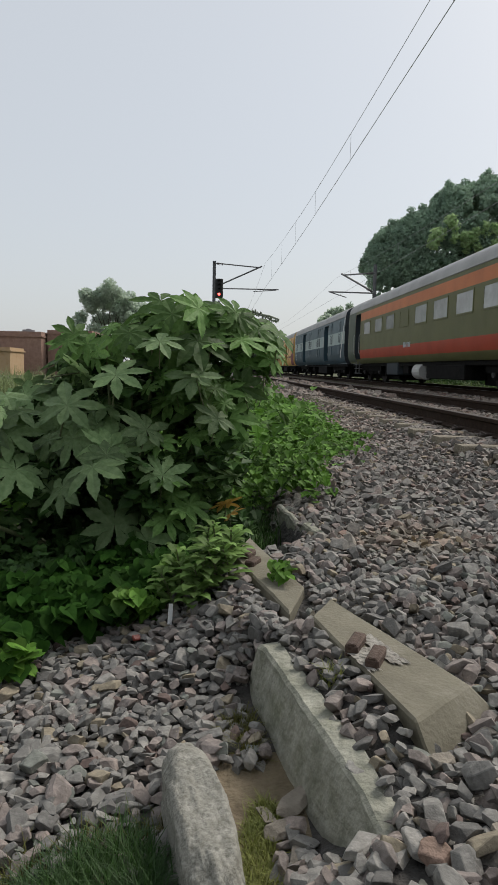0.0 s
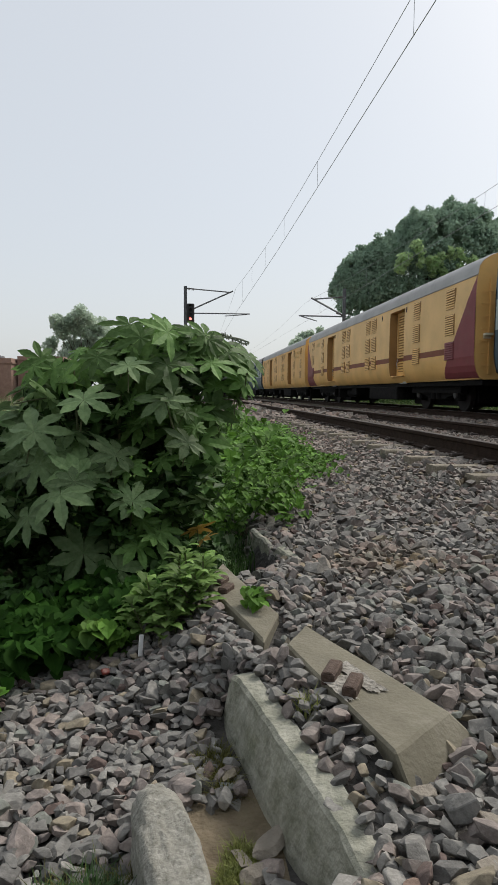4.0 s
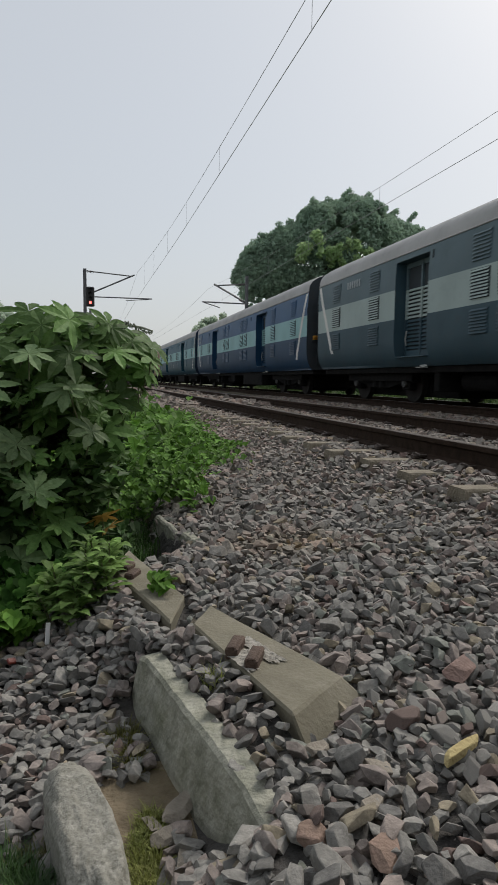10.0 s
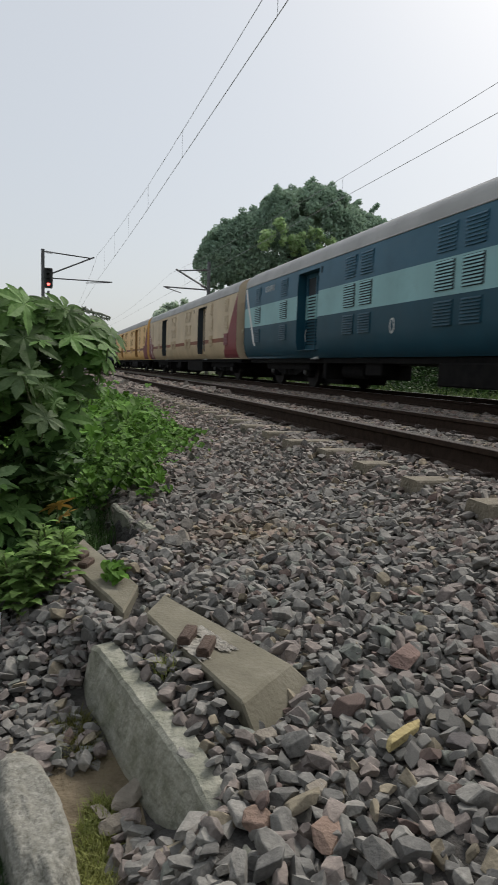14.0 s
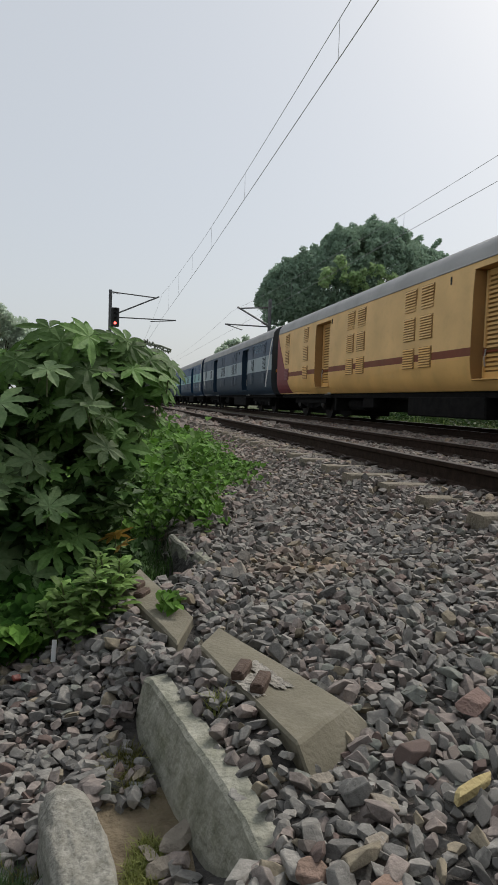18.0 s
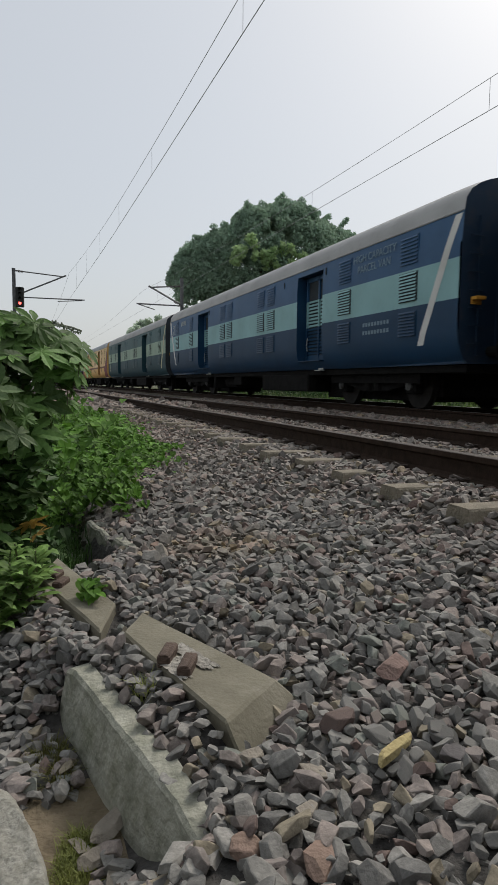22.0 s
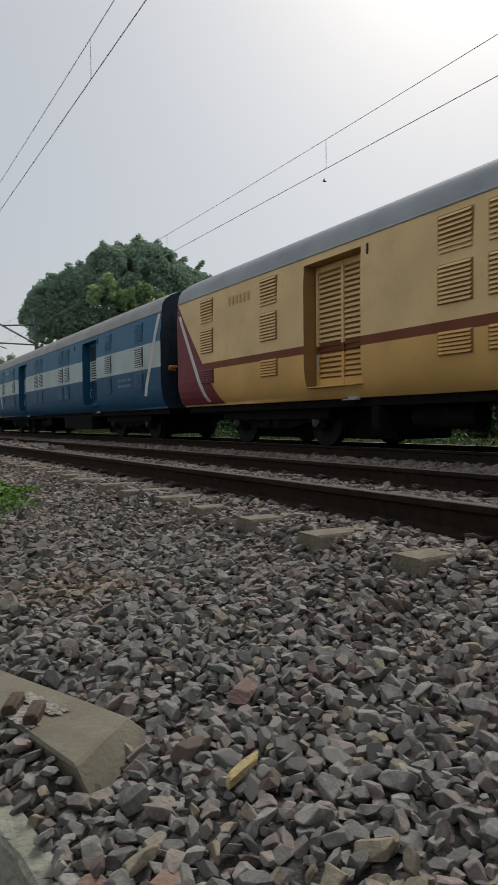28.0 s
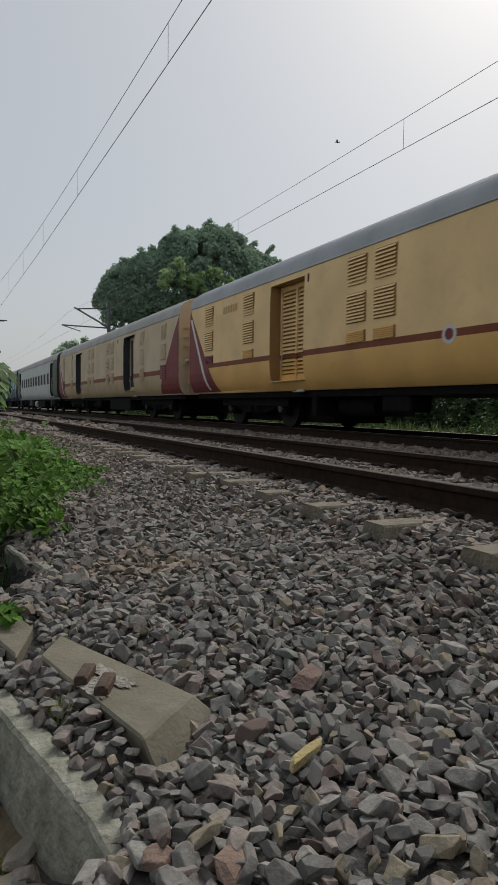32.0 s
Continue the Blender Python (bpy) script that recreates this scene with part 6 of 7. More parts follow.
# ---- castor bush ----
def castor_leaf(seed, lobes=8):
    """A palmate leaf about one unit across, stalk at the origin, its middle lobe towards +y."""
    r = random.Random(seed)
    s = Shape()
    s.v = [(0, 0, 0.0)]
    angs = [math.radians(-150 + 300 * i / (lobes - 1)) for i in range(lobes)]
    half = math.radians(150 / (lobes - 1))
    def at(a, q, z):
        return (q * math.sin(a), q * math.cos(a), z)
    STEPS = ((0.46, 0.80), (0.55, 1.12), (0.60, 0.98), (0.69, 1.06), (0.74, 0.86), (0.82, 0.84), (0.87, 0.58), (0.94, 0.42))   # toothed lobe: how far out, how wide
    for i, a in enumerate(angs):
        L = 0.56 * (1 - 0.34 * (abs(a) / math.radians(150)) ** 1.5) * r.uniform(0.9, 1.1)
        a += r.uniform(-0.06, 0.06)
        droop = r.uniform(0.0, 0.13)
        o = len(s.v)
        w = 0.096 * r.uniform(0.88, 1.12) * (0.75 + 0.25 * L / 0.56)
        sa, ca = math.sin(a), math.cos(a)
        def rim(q, off, z):
            return (q * sa + off * ca, q * ca - off * sa, z)
        web = 0.19 * (0.45 + L)
        s.v += [at(a - half, web, 0.012), at(a + half, web, 0.012), at(a, L * 0.3, -0.006)]
        prev = (o, o + 2, o + 1)
        s.f += [(0, o, o + 2), (0, o + 2, o + 1)]
        for q, wf in STEPS:
            n = len(s.v)
            z = -droop * 1.1 * q * q
            s.v += [rim(L * q, -w * wf, z + 0.014), rim(L * q, 0, z - 0.006), rim(L * q, w * wf, z + 0.014)]
            s.f += [(prev[0], n, n + 1, prev[1]), (prev[1], n + 1, n + 2, prev[2])]
            prev = (n, n + 1, n + 2)
        n = len(s.v)
        s.v.append(at(a, L * 1.06, -droop * 1.2))
        s.f += [(prev[0], n, prev[1]), (prev[1], n, prev[2])]
    s.m = [0] * len(s.f)
    k = len(s.f)
    s.tube([(0, 0, -0.002), (0, -0.1, -0.12), (0, -0.28, -0.38)], 0.012, 5, 1)
    return s


LEAVES = [castor_leaf(i, 7 + i % 2).mesh("leaf", [M_LEAF, M_STEM]) for i in range(5)]
PALE_LEAVES = [castor_leaf(20 + i, 7 + i % 2).mesh("leaf", [M_LEAFPALE, M_STEM]) for i in range(4)]   # dusty ones, paled further for brighter light on the open side
YLEAF = castor_leaf(9, 7).mesh("leaf", [M_LEAFY, M_STEM])
bush = thing("castor_bush", None, None, "tall castor bush with large dark palmate leaves", "bush")
BASE = Vector((-0.55, 3.95, -0.28))
CROWNS = (((-0.14, 4.05, 1.08), (0.41, 0.5, 0.27), 110), ((-0.60, 4.0, 0.90), (0.42, 0.55, 0.34), 100), ((-1.0, 4.25, 0.58), (0.4, 0.4, 0.28), 44), ((-0.25, 3.5, 0.12), (0.33, 0.22, 0.22), 14), ((-1.25, 3.9, 0.36), (0.46, 0.6, 0.44), 72),
          ((-0.66, 3.5, 0.30), (0.5, 0.4, 0.38), 34), ((-0.12, 3.80, 0.58), (0.27, 0.36, 0.42), 52), ((-1.2, 3.25, -0.02), (0.45, 0.35, 0.22), 12))
gl = np.random.default_rng(33)
st = Shape()
for (cx0, cy0, cz0), (rx, ry, rz), n in CROWNS:
    c = Vector((cx0, cy0, cz0))
    st.tube([BASE + Vector((gl.normal() * 0.12, gl.normal() * 0.12, 0)), BASE.lerp(c, 0.5) + Vector((gl.normal() * 0.1, 0, 0)), c + Vector((0, 0, rz * 0.5))], 0.022, 6, taper=0.5)
    for i in range(int(n * 0.70)):
        d = Vector(gl.normal(size=3))
        d.normalize()
        if d.z < -0.3:
            d.z *= -0.6
        q = 0.62 + 0.42 * gl.random()
        p = c + Vector((d.x * rx * q, d.y * ry * q, d.z * rz * q))
        out = Vector((p.x - c.x, p.y - c.y - 0.25, 0.0))
        out = out.normalized() if out.length > 1e-3 else Vector((0, -1, 0))
        nrm = (Vector((0, -0.30 if p.z > 0.7 or p.x < -0.45 else -0.55, 0.8)) + out * gl.uniform(0.0, 0.6) + Vector(gl.normal(size=3)) * 0.33).normalized()
        ydir = out * 0.6 + Vector((0, -0.5, -0.5))
        ydir = (ydir - nrm * ydir.dot(nrm)).normalized()
        ydir = (Matrix.Rotation(gl.normal() * 0.5, 3, nrm) @ ydir).normalized()
        xdir = ydir.cross(nrm)
        S = float(np.clip(gl.normal(0.29 if p.z < 0.75 else 0.25, 0.07), 0.14, 0.44)) * (0.72 if p.z < 0.55 and p.x > -0.42 else 1.0)
        m = Matrix(((xdir.x, ydir.x, nrm.x, p.x), (xdir.y, ydir.y, nrm.y, p.y), (xdir.z, ydir.z, nrm.z, p.z), (0, 0, 0, 1)))
        # paler leaves imitate the light on the open left side
        part("leaf", PALE_LEAVES[i % 4] if p.x < -0.4 and 0.2 < p.z < 0.85 else LEAVES[int(gl.integers(0, 5))], None, bush, at=m @ Matrix.Diagonal((S, S, S, 1)))
for k in range(9):
    x, y = gl.uniform(-0.8, 0.1), gl.uniform(3.55, 4.1)
    st.tube([BASE + Vector((gl.normal() * 0.2, gl.normal() * 0.1, 0)), Vector((x * 0.8 - 0.1, y, 0.45)), Vector((x, y, 1.0))], 0.013, 6, taper=0.5)
part("stem", st, M_STEM, bush)
# the broad outer leaves that stand out against the shade
for x, y, z, S, rx, rz in ((-0.56, 3.36, 0.45, 0.44, 52, 170), (-0.92, 3.50, 0.20, 0.34, 75, 195), (-0.55, 3.32, 0.06, 0.38, 58, 200), (-0.38, 3.30, -0.02, 0.34, 60, 165), (-0.55, 3.38, 0.84, 0.34, 35, 160), (-0.14, 3.40, 0.84, 0.33, 38, 190),
                           (-0.39, 3.36, 0.56, 0.32, 45, 215), (-0.80, 3.38, 0.68, 0.38, 40, 150), (-0.30, 3.30, 0.33, 0.30, 50, 190), (-0.02, 3.42, 0.62, 0.28, 45, 210), (-1.12, 3.42, 0.52, 0.36, 40, 175), (-0.33, 3.45, 1.02, 0.30, 28, 180)):
    part("leaf", PALE_LEAVES[int(gl.integers(0, 4))], None, bush, "broad pale green leaf", at=pose(x, y, z, rx, gl.normal() * 10, rz + 180) @ Matrix.Diagonal((S, S, S, 1)))
for p, S, rz in (((0.03, 3.4, 0.16), 0.2, 200), ((0.06, 3.42, 0.10), 0.15, 260)):
    part("leaf", YLEAF, None, bush, "yellowed leaf", at=pose(p[0], p[1], p[2], 35, 5, rz) @ Matrix.Diagonal((S, S, S, 1)))
for p, S, rz in (((0.37, 4.1, 1.10), 0.34, 40), ((0.22, 3.9, 1.12), 0.30, 15), ((0.30, 4.0, 0.94), 0.32, 60), ((0.2, 4.0, 1.16), 0.28, 20), ((0.26, 3.95, 0.78), 0.26, 50), ((0.36, 4.05, 0.98), 0.26, 75), ((0.14, 3.85, 0.92), 0.28, -10)):
    part("leaf", LEAVES[int(gl.integers(0, 5))], None, bush, at=pose(p[0], p[1], p[2], 42, 8, rz) @ Matrix.Diagonal((S, S, S, 1)))
# leaves held out over the track side
for i in range(20):
    S = gl.uniform(0.20, 0.32)
    part("leaf", LEAVES[int(gl.integers(0, 5))], None, bush, at=pose(gl.uniform(0.04, 0.36), gl.uniform(3.85, 4.2), gl.uniform(0.72, 1.14), gl.uniform(15, 55), gl.normal() * 12, gl.uniform(-20, 80)) @ Matrix.Diagonal((S, S, S, 1)))
# smaller leaves on the open side of the bush, low down
for i in range(64):
    x, y, z = gl.uniform(-0.48, 0.10), gl.uniform(3.42, 3.8), gl.uniform(0.02, 0.86)
    S = gl.uniform(0.12, 0.23)
    part("leaf", LEAVES[int(gl.integers(0, 5))], None, bush, at=pose(x + 0.10 * z, y, z, gl.uniform(20, 60), gl.normal() * 15, gl.uniform(-70, 70)) @ Matrix.Diagonal((S, S, S, 1)))
# seed spike above the outer leaves
sp = Shape()
sp.tube([(-0.02, 3.98, 0.95), (0.10, 3.95, 1.13), (0.135, 3.95, 1.19)], 0.007, 5)
sp.tube([(0.135, 3.95, 1.19), (0.20, 3.95, 1.222), (0.29, 3.94, 1.208), (0.35, 3.93, 1.188)], 0.010, 6, taper=0.5)
for i in range(54):
    u = i / 54
    c = Vector((0.14 + 0.21 * u, 3.95 - 0.02 * u, 1.193 + 0.034 * math.sin(math.pi * min(1.0, u * 1.15 + 0.1)) - 0.012 * u))
    a, q = gl.uniform(0, 6.28), (0.019 - 0.010 * u)
    e = c + Vector((gl.normal() * 0.004, math.cos(a) * q, math.sin(a) * q))
    sp.tube([c, e, e + (e - c) * 0.5], 0.0075 - 0.003 * u, 5, taper=0.5)
part("flower_spike", sp, M_SPIKE, bush, "grey green seed spike")
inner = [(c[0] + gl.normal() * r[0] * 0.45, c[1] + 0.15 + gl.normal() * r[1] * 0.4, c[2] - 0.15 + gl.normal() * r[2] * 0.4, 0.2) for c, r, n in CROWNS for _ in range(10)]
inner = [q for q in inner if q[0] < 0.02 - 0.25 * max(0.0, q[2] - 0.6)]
# the bush's inner shade is put into this dark leaf colour
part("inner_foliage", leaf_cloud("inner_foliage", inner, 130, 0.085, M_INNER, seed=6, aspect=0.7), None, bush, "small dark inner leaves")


# ---- creepers, weeds and grass ----
def creeper(label, region, n, size, seed, height, material=M_VINE):
    """Low broad-leaved creeper over a patch, mounded, its leaves shingled over one another: region gives x, y samples."""
    g = np.random.default_rng(seed)
    X, Y = region(g, n)
    k = len(X)
    lump = 0.62 + 0.38 * np.sin(X * 11.3 + seed) * np.sin(Y * 8.7 - seed) + 0.22 * np.sin(X * 23 + Y * 17)
    deep = g.random(k) < 0.3
    Z = ground_z(X, Y) + height(X, Y) * np.clip(lump, 0.15, 1.2) * np.where(deep, g.uniform(0.1, 0.7, k), g.uniform(0.75, 1.05, k)) + 0.015
    yaw = g.normal(np.pi, 1.1, k)
    tilt = g.normal(0.42, 0.34, k)
    S = size * np.clip(g.lognormal(0, 0.28, k), 0.5, 1.4)
    base = np.array([(0, -0.36, 0), (-0.20, -0.48, 0.05), (-0.42, -0.30, 0.08), (-0.44, 0.0, 0.07), (-0.24, 0.34, 0.02), (0, 0.62, -0.10), (0.24, 0.34, 0.02), (0.44, 0.0, 0.07), (0.42, -0.30, 0.08), (0.20, -0.48, 0.05), (0, 0.02, -0.04)])
    m = len(base)
    fan = np.array([(m - 1, i, (i + 1) % (m - 1)) for i in range(m - 1)])
    cz, sz, ct, stt = np.cos(yaw), np.sin(yaw), np.cos(tilt), np.sin(tilt)
    P = np.empty((k, m, 3))
    bx, by, bz = base.T
    y2 = by[None] * ct[:, None] + bz[None] * stt[:, None]
    z2 = by[None] * stt[:, None] * -1 + bz[None] * ct[:, None]
    P[:, :, 0] = (bx[None] * cz[:, None] - y2 * sz[:, None]) * S[:, None] + X[:, None]
    P[:, :, 1] = (bx[None] * sz[:, None] + y2 * cz[:, None]) * S[:, None] + Y[:, None]
    P[:, :, 2] = z2 * S[:, None] + Z[:, None]
    Ff = (fan[None] + (np.arange(k) * m)[:, None, None]).reshape(-1, 3)
    return thing("creeper", bulk_mesh("creeper", P.reshape(-1, 3), Ff, material), None, label, "plant", kind="stuff")


def weed(label, x, y, h, n, size, seed, material):
    """An upright leafy weed: a stem with whorls of pointed, drooping leaves."""
    g = random.Random(seed)
    t = thing("weed", None, None, label, "plant", group="leafy weeds by the bush")
    z0 = float(ground_z(x, y))
    lx, ly = g.uniform(-0.06, 0.06), g.uniform(-0.08, 0.02)
    part("stem", Shape().tube([(x, y, z0), (x + lx * 0.4, y + ly * 0.4, z0 + h * 0.55), (x + lx, y + ly, z0 + h)], 0.006, 5, taper=0.5), M_STEM, t)
    s = Shape()
    for i in range(n):
        u = 0.25 + 0.75 * (i + g.random()) / n
        a = i * 2.4 + g.uniform(-0.4, 0.4)
        L = size * g.uniform(0.75, 1.2) * (1.0 if u < 0.85 else 0.7)
        w, up = L * g.uniform(0.20, 0.30), g.uniform(-0.1, 0.9) + 0.7 * u
        c = Vector((x + lx * u, y + ly * u, z0 + h * u))
        d, e = Vector((math.cos(a), math.sin(a), 0)), Vector((-math.sin(a), math.cos(a), 0))
        rows = []
        for q, wf, zf in ((0.06, 0.1, 0.05), (0.3, 0.8, 0.20), (0.55, 1.0, 0.28), (0.8, 0.68, 0.26), (1.0, 0.04, 0.16)):
            m = c + d * (L * q) + Vector((0, 0, L * (zf * 1.2 * up + 0.1 * q)))
            rows.append((m - e * (w * wf) + Vector((0, 0, 0.12 * w * wf)), m, m + e * (w * wf) + Vector((0, 0, 0.12 * w * wf))))
        s.add([p for r in rows for p in r], [f for j in range(4) for f in ((3 * j, 3 * j + 1, 3 * j + 4, 3 * j + 3), (3 * j + 1, 3 * j + 2, 3 * j + 5, 3 * j + 4))])
    part("foliage", s, material, t)
    return t


def blob(cx, cy, rx, ry):
    def f(g, n):
        a, q = g.uniform(0, 2 * np.pi, n), np.sqrt(g.random(n)) * (1 + 0.18 * g.normal(size=n))
        return cx + rx * q * np.cos(a), cy + ry * q * np.sin(a)
    return f


def many(*blobs):
    def f(g, n):
        w = np.array([b[2] * b[3] for b in blobs])
        parts = [blob(*b)(g, max(1, int(n * q))) for b, q in zip(blobs, w / w.sum())]
        return np.concatenate([p[0] for p in parts]), np.concatenate([p[1] for p in parts])
    return f


creeper("bright green creeper spreading onto the spilt stones", many((-0.30, 2.62, 0.11, 0.09), (-0.32, 2.44, 0.08, 0.08), (-0.43, 2.52, 0.08, 0.07), (-0.70, 2.14, 0.06, 0.06)), 400, 0.056, 201, lambda x, y: 0.13 + 0 * x)
# the bush's shade over this creeper is in its leaf colour
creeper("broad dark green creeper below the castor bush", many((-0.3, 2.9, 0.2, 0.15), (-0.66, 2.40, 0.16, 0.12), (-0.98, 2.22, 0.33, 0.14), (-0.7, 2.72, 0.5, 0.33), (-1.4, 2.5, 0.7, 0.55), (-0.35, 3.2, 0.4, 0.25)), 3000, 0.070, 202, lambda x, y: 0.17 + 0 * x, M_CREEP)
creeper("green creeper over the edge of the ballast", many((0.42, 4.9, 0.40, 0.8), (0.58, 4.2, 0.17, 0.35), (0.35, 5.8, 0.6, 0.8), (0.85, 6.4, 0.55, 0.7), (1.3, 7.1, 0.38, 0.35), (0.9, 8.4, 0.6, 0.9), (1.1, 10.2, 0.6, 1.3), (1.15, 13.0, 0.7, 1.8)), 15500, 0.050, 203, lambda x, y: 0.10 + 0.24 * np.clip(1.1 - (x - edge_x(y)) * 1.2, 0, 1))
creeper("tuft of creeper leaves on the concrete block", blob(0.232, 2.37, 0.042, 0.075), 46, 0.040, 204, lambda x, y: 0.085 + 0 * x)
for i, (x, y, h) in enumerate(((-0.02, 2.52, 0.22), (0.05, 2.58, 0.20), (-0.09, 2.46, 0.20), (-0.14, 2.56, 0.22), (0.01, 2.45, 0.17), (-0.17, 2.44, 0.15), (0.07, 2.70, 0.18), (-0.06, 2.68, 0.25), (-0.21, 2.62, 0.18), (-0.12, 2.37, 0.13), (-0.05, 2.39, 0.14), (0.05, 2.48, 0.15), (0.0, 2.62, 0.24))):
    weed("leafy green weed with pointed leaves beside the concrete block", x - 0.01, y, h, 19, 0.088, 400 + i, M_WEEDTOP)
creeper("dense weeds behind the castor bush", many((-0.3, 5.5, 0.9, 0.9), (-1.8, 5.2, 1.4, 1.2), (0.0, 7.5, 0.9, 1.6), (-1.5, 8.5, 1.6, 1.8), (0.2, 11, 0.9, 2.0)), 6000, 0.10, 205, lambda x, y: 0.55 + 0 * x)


# dark leaf colour carries the shade here
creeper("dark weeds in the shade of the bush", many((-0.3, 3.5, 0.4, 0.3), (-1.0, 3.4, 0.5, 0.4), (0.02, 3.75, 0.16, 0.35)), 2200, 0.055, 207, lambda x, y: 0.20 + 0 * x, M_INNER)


def grass(label, region, n, length, width, seed, material, lean=0.45):
    """Grass blades bent over once; one joined mesh."""
    g = np.random.default_rng(seed)
    X, Y = region(g, n)
    k = len(X)
    Z = ground_z(X, Y)
    L = length * np.clip(g.lognormal(0, 0.3, k), 0.4, 1.8)
    a = g.uniform(0, 2 * np.pi, k)
    ln = np.abs(g.normal(0, lean, k)) + 0.1
    dx, dy = np.cos(a), np.sin(a)
    wx, wy = -dy * width / 2, dx * width / 2
    P = np.empty((k, 5, 3))
    for i, (u, h, w) in enumerate(((0, 0, 1), (0, 0, -1), (0.35, 0.62, 0.8), (0.35, 0.62, -0.8), (1.0, 0.95, 0))):
        P[:, i, 0] = X + dx * L * ln * u + wx * w
        P[:, i, 1] = Y + dy * L * ln * u + wy * w
        P[:, i, 2] = Z + L * h * np.cos(ln * 0.6) - 0.01
    o = (np.arange(k) * 5)[:, None, None]
    Ff = (np.array([(0, 1, 3), (0, 3, 2), (2, 3, 4)])[None] + o).reshape(-1, 3)
    return thing("grass", bulk_mesh("grass", P.reshape(-1, 3), Ff, material), None, label, "grass", kind="stuff")


grass("dark green grass tuft beside the boulder", many((-0.24, 1.22, 0.10, 0.13), (-0.17, 1.12, 0.05, 0.14), (-0.34, 1.12, 0.10, 0.14)), 15000, 0.06, 0.0034, 301, M_LUSH, 0.7)
grass("dry fringe of the grass tuft", many((-0.26, 1.33, 0.12, 0.05), (-0.42, 1.22, 0.06, 0.10), (-0.15, 1.36, 0.04, 0.04)), 1800, 0.045, 0.003, 309, M_MOSS, 0.7)
grass("yellow green moss and short grass beside the boulder", many((0.075, 1.28, 0.035, 0.13), (0.065, 1.08, 0.045, 0.12), (0.10, 1.40, 0.03, 0.06)), 5200, 0.026, 0.003, 302, M_DRYGRASS, 0.9)
grass("tuft of dry grass between slab and stones", many((0.05, 1.78, 0.045, 0.06), (0.075, 1.68, 0.03, 0.05)), 2400, 0.036, 0.003, 303, M_MOSS, 0.8)
# the dark of the hollow is put into the blade colour
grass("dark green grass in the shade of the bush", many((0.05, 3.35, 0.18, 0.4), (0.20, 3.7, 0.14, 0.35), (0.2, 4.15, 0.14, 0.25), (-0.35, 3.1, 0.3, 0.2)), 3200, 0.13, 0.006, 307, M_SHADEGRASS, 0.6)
grass("tiny green tuft between slab and block", blob(0.30, 1.66, 0.025, 0.035), 90, 0.05, 0.004, 304, M_DRYGRASS, 0.7)
grass("tall green grass on the open verge", many((-6, 13, 4.2, 7), (-12, 26, 8, 14), (-3.2, 7.5, 1.6, 2.0)), 9000, 0.75, 0.022, 305, M_YOUNG, 0.35)
grass("short grass on the trodden verge", lambda g, n: (-2.1 - 5 * g.random(n) ** 1.3, g.uniform(-4.6, 3.2, n)), 12000, 0.09, 0.006, 308, M_GRASS, 0.7)
grass("rough grass on the far side of the line", lambda g, n: (g.uniform(11.2, 17, n), g.uniform(-4, 60, n)), 9000, 0.42, 0.03, 306, M_GRASS, 0.4)

s = Shape()
s.box(-0.0085, 0.0085, -0.003, 0.003, 0.0, 0.078, bevel=0.002)
thing("plastic_strip", s, M_WHITE, "white plastic strip stuck among the stones", "litter", at=pose(-0.192, 2.325, float(ground_z(-0.192, 2.325)) + 0.015, -10, 6, 15))
s = Shape()
s.box(-0.016, 0.016, -0.012, 0.012, 0.0, 0.012, bevel=0.003)
thing("wrapper", s, M_REDBIT, "crumpled red wrapper under the leaves", "litter", at=pose(-0.312, 2.28, float(ground_z(-0.312, 2.28)) + 0.035, 30, 10, 40))


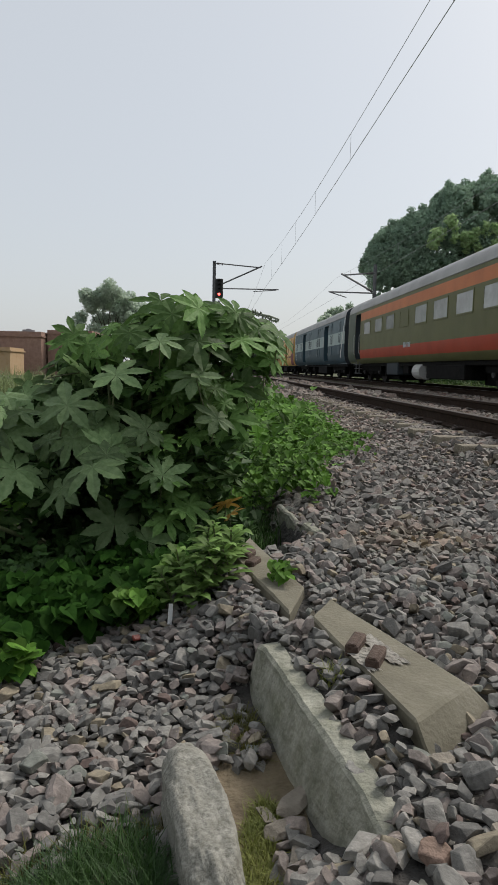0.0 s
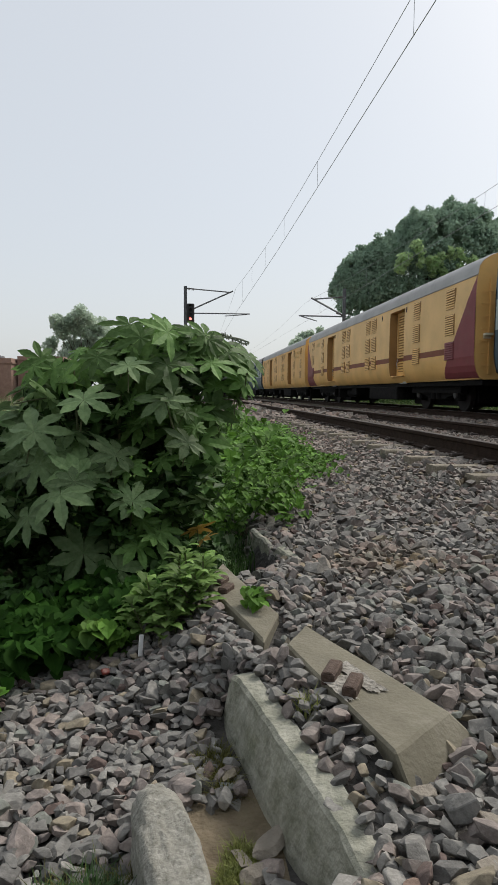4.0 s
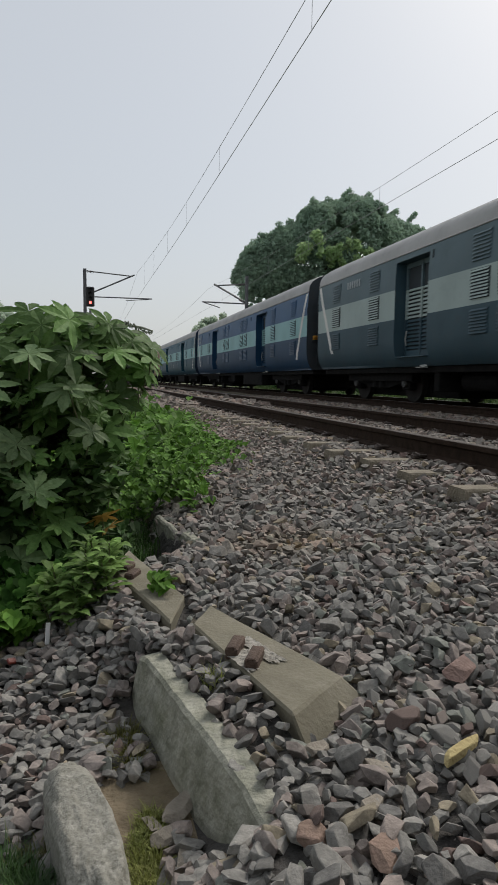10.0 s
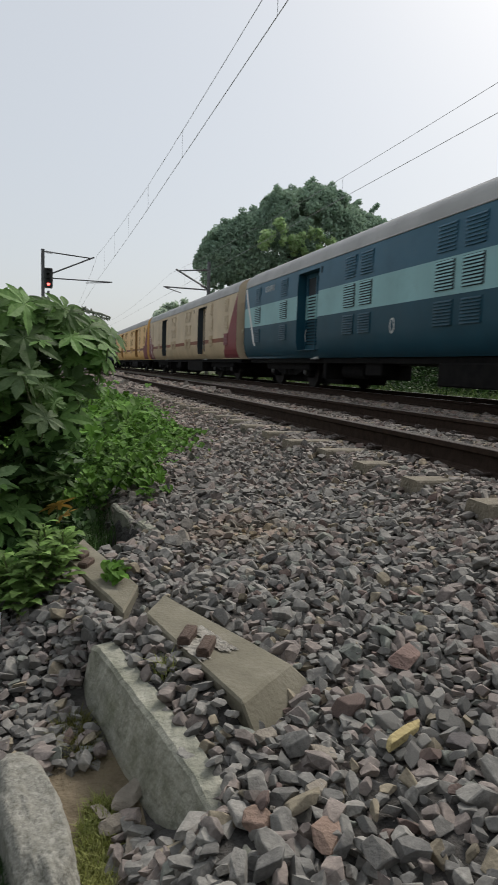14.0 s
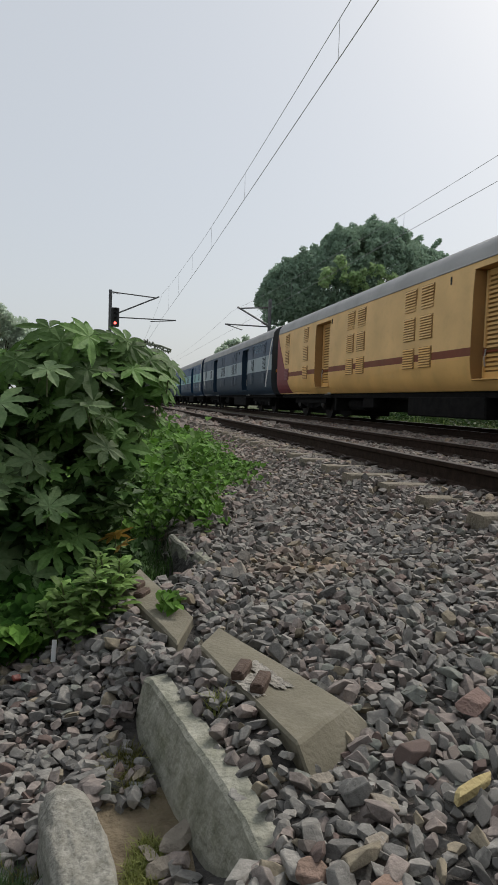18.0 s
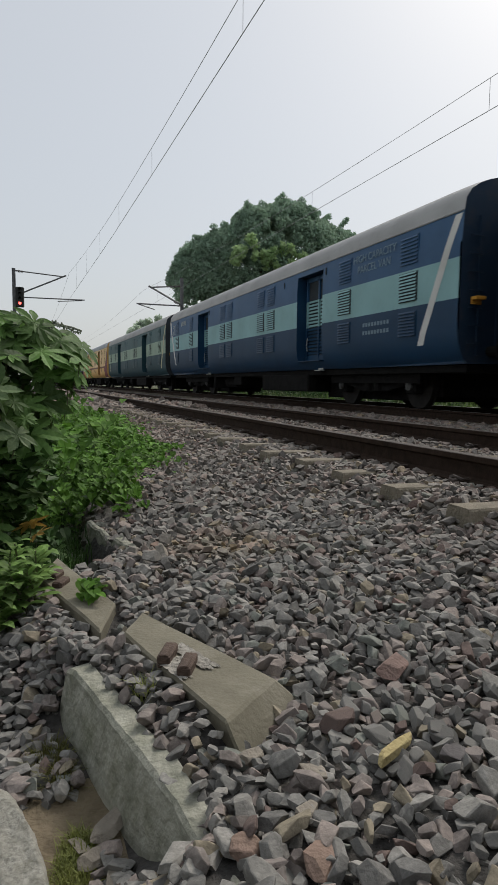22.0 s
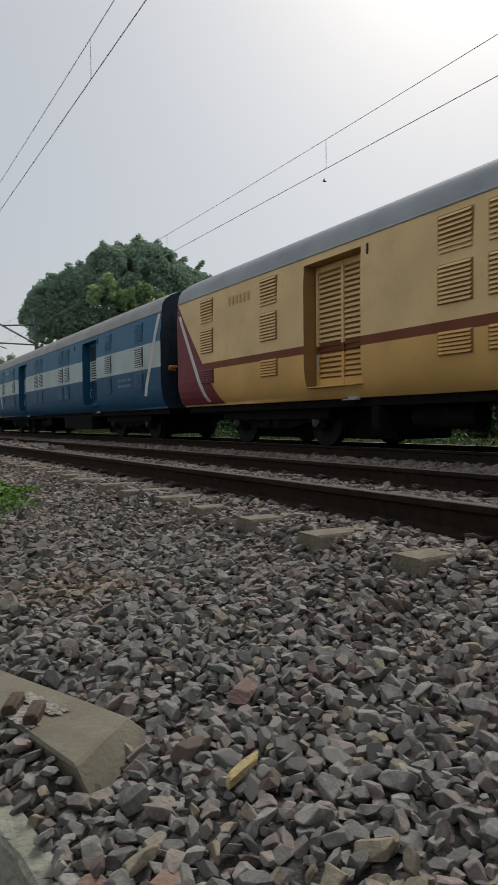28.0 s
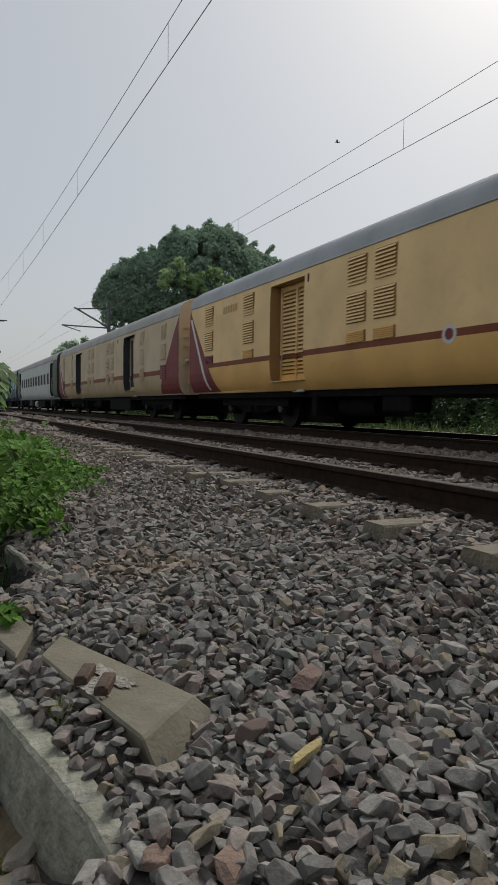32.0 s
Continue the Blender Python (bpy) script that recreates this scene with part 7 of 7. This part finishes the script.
# ---- birds about the wires ----
def bird(label, span):
    """A small dark bird with spread wings, its beak towards +y."""
    t = thing("bird", None, None, label, "bird")
    s = Shape()
    s.tube([(0, -0.30 * span, 0), (0, -0.12 * span, 0), (0, 0.05 * span, 0.01 * span), (0, 0.2 * span, 0.02 * span), (0, 0.3 * span, 0.02 * span)], 0.07 * span, 8, taper=0.55)
    part("body", s, M_BLACK, t)
    for sx in (-1, 1):
        s = Shape()
        s.add([(sx * 0.02 * span, 0.12 * span, 0.02 * span), (sx * 0.26 * span, 0.13 * span, 0.12 * span), (sx * 0.5 * span, -0.04 * span, 0.14 * span), (sx * 0.24 * span, -0.06 * span, 0.10 * span), (sx * 0.02 * span, -0.1 * span, 0.02 * span), (sx * 0.24 * span, 0.03 * span, 0.135 * span)],
              [(0, 1, 5), (1, 2, 5), (2, 3, 5), (3, 4, 5), (4, 0, 5)])
        part("wing", s, M_BLACK, t)
    return t


BIRDS = [bird("small dark bird gliding above the overhead wires", 0.25), bird("small dark bird flying past the overhead wires", 0.25)]


# ---- movement ----
def motions():
    lead = [(0.0, 34.05), (1.0, 23.2), (2.0, 12.5), (5.0, -19.5), (6.0, -30.35), (8.0, -51.95), (9.0, -62.5), (12.0, -94.5), (14.0, -115.6), (17.0, -147.35), (19.0, -168.2), (22.0, -199.8),
            (24.0, -220.78), (28.0, -262.72), (30.0, -283.6), (31.0, -294.32), (32.0, -304.95)]
    flights = ([(0.0, 60, -30, 25), (18.0, 30, -4, 16), (22.0, 13.3, 14.7, 10.5), (22.5, 12.69, 15.3, 10.39), (22.8, 13.13, 14.8, 10.57), (23.0, 12.92, 15.18, 10.25), (23.3, 11.98, 16.0, 10.12), (24.3, 11.82, 16.58, 9.24), (24.6, 11.97, 16.57, 9.03),
                (28.0, 13.0, 15.99, 8.48), (28.6, 12.56, 16.15, 8.87), (29.0, 11.96, 16.9, 8.18), (30.0, 11.50, 17.0, 9.05), (30.4, 12.0, 16.8, 9.9), (31.0, 12.64, 16.8, 10.25), (32.0, 11.3, 16.95, 9.11)],
               [(0.0, 20, 40, 9), (6.0, 10.91, 17.72, 8.08), (9.0, 11.98, 15.82, 10.31), (12.0, 22, 0, 14), (32.0, 60, -60, 30)])
    for b, rows in zip(BIRDS, flights):
        walk(b, [(t, pose(x, y, z, 5, 8, 50)) for t, x, y, z in rows])
    for k, van in trains:
        walk(van, [(t, pose(T2, y + PITCH * k - BODY / 2, RT)) for t, y in lead])


motions()
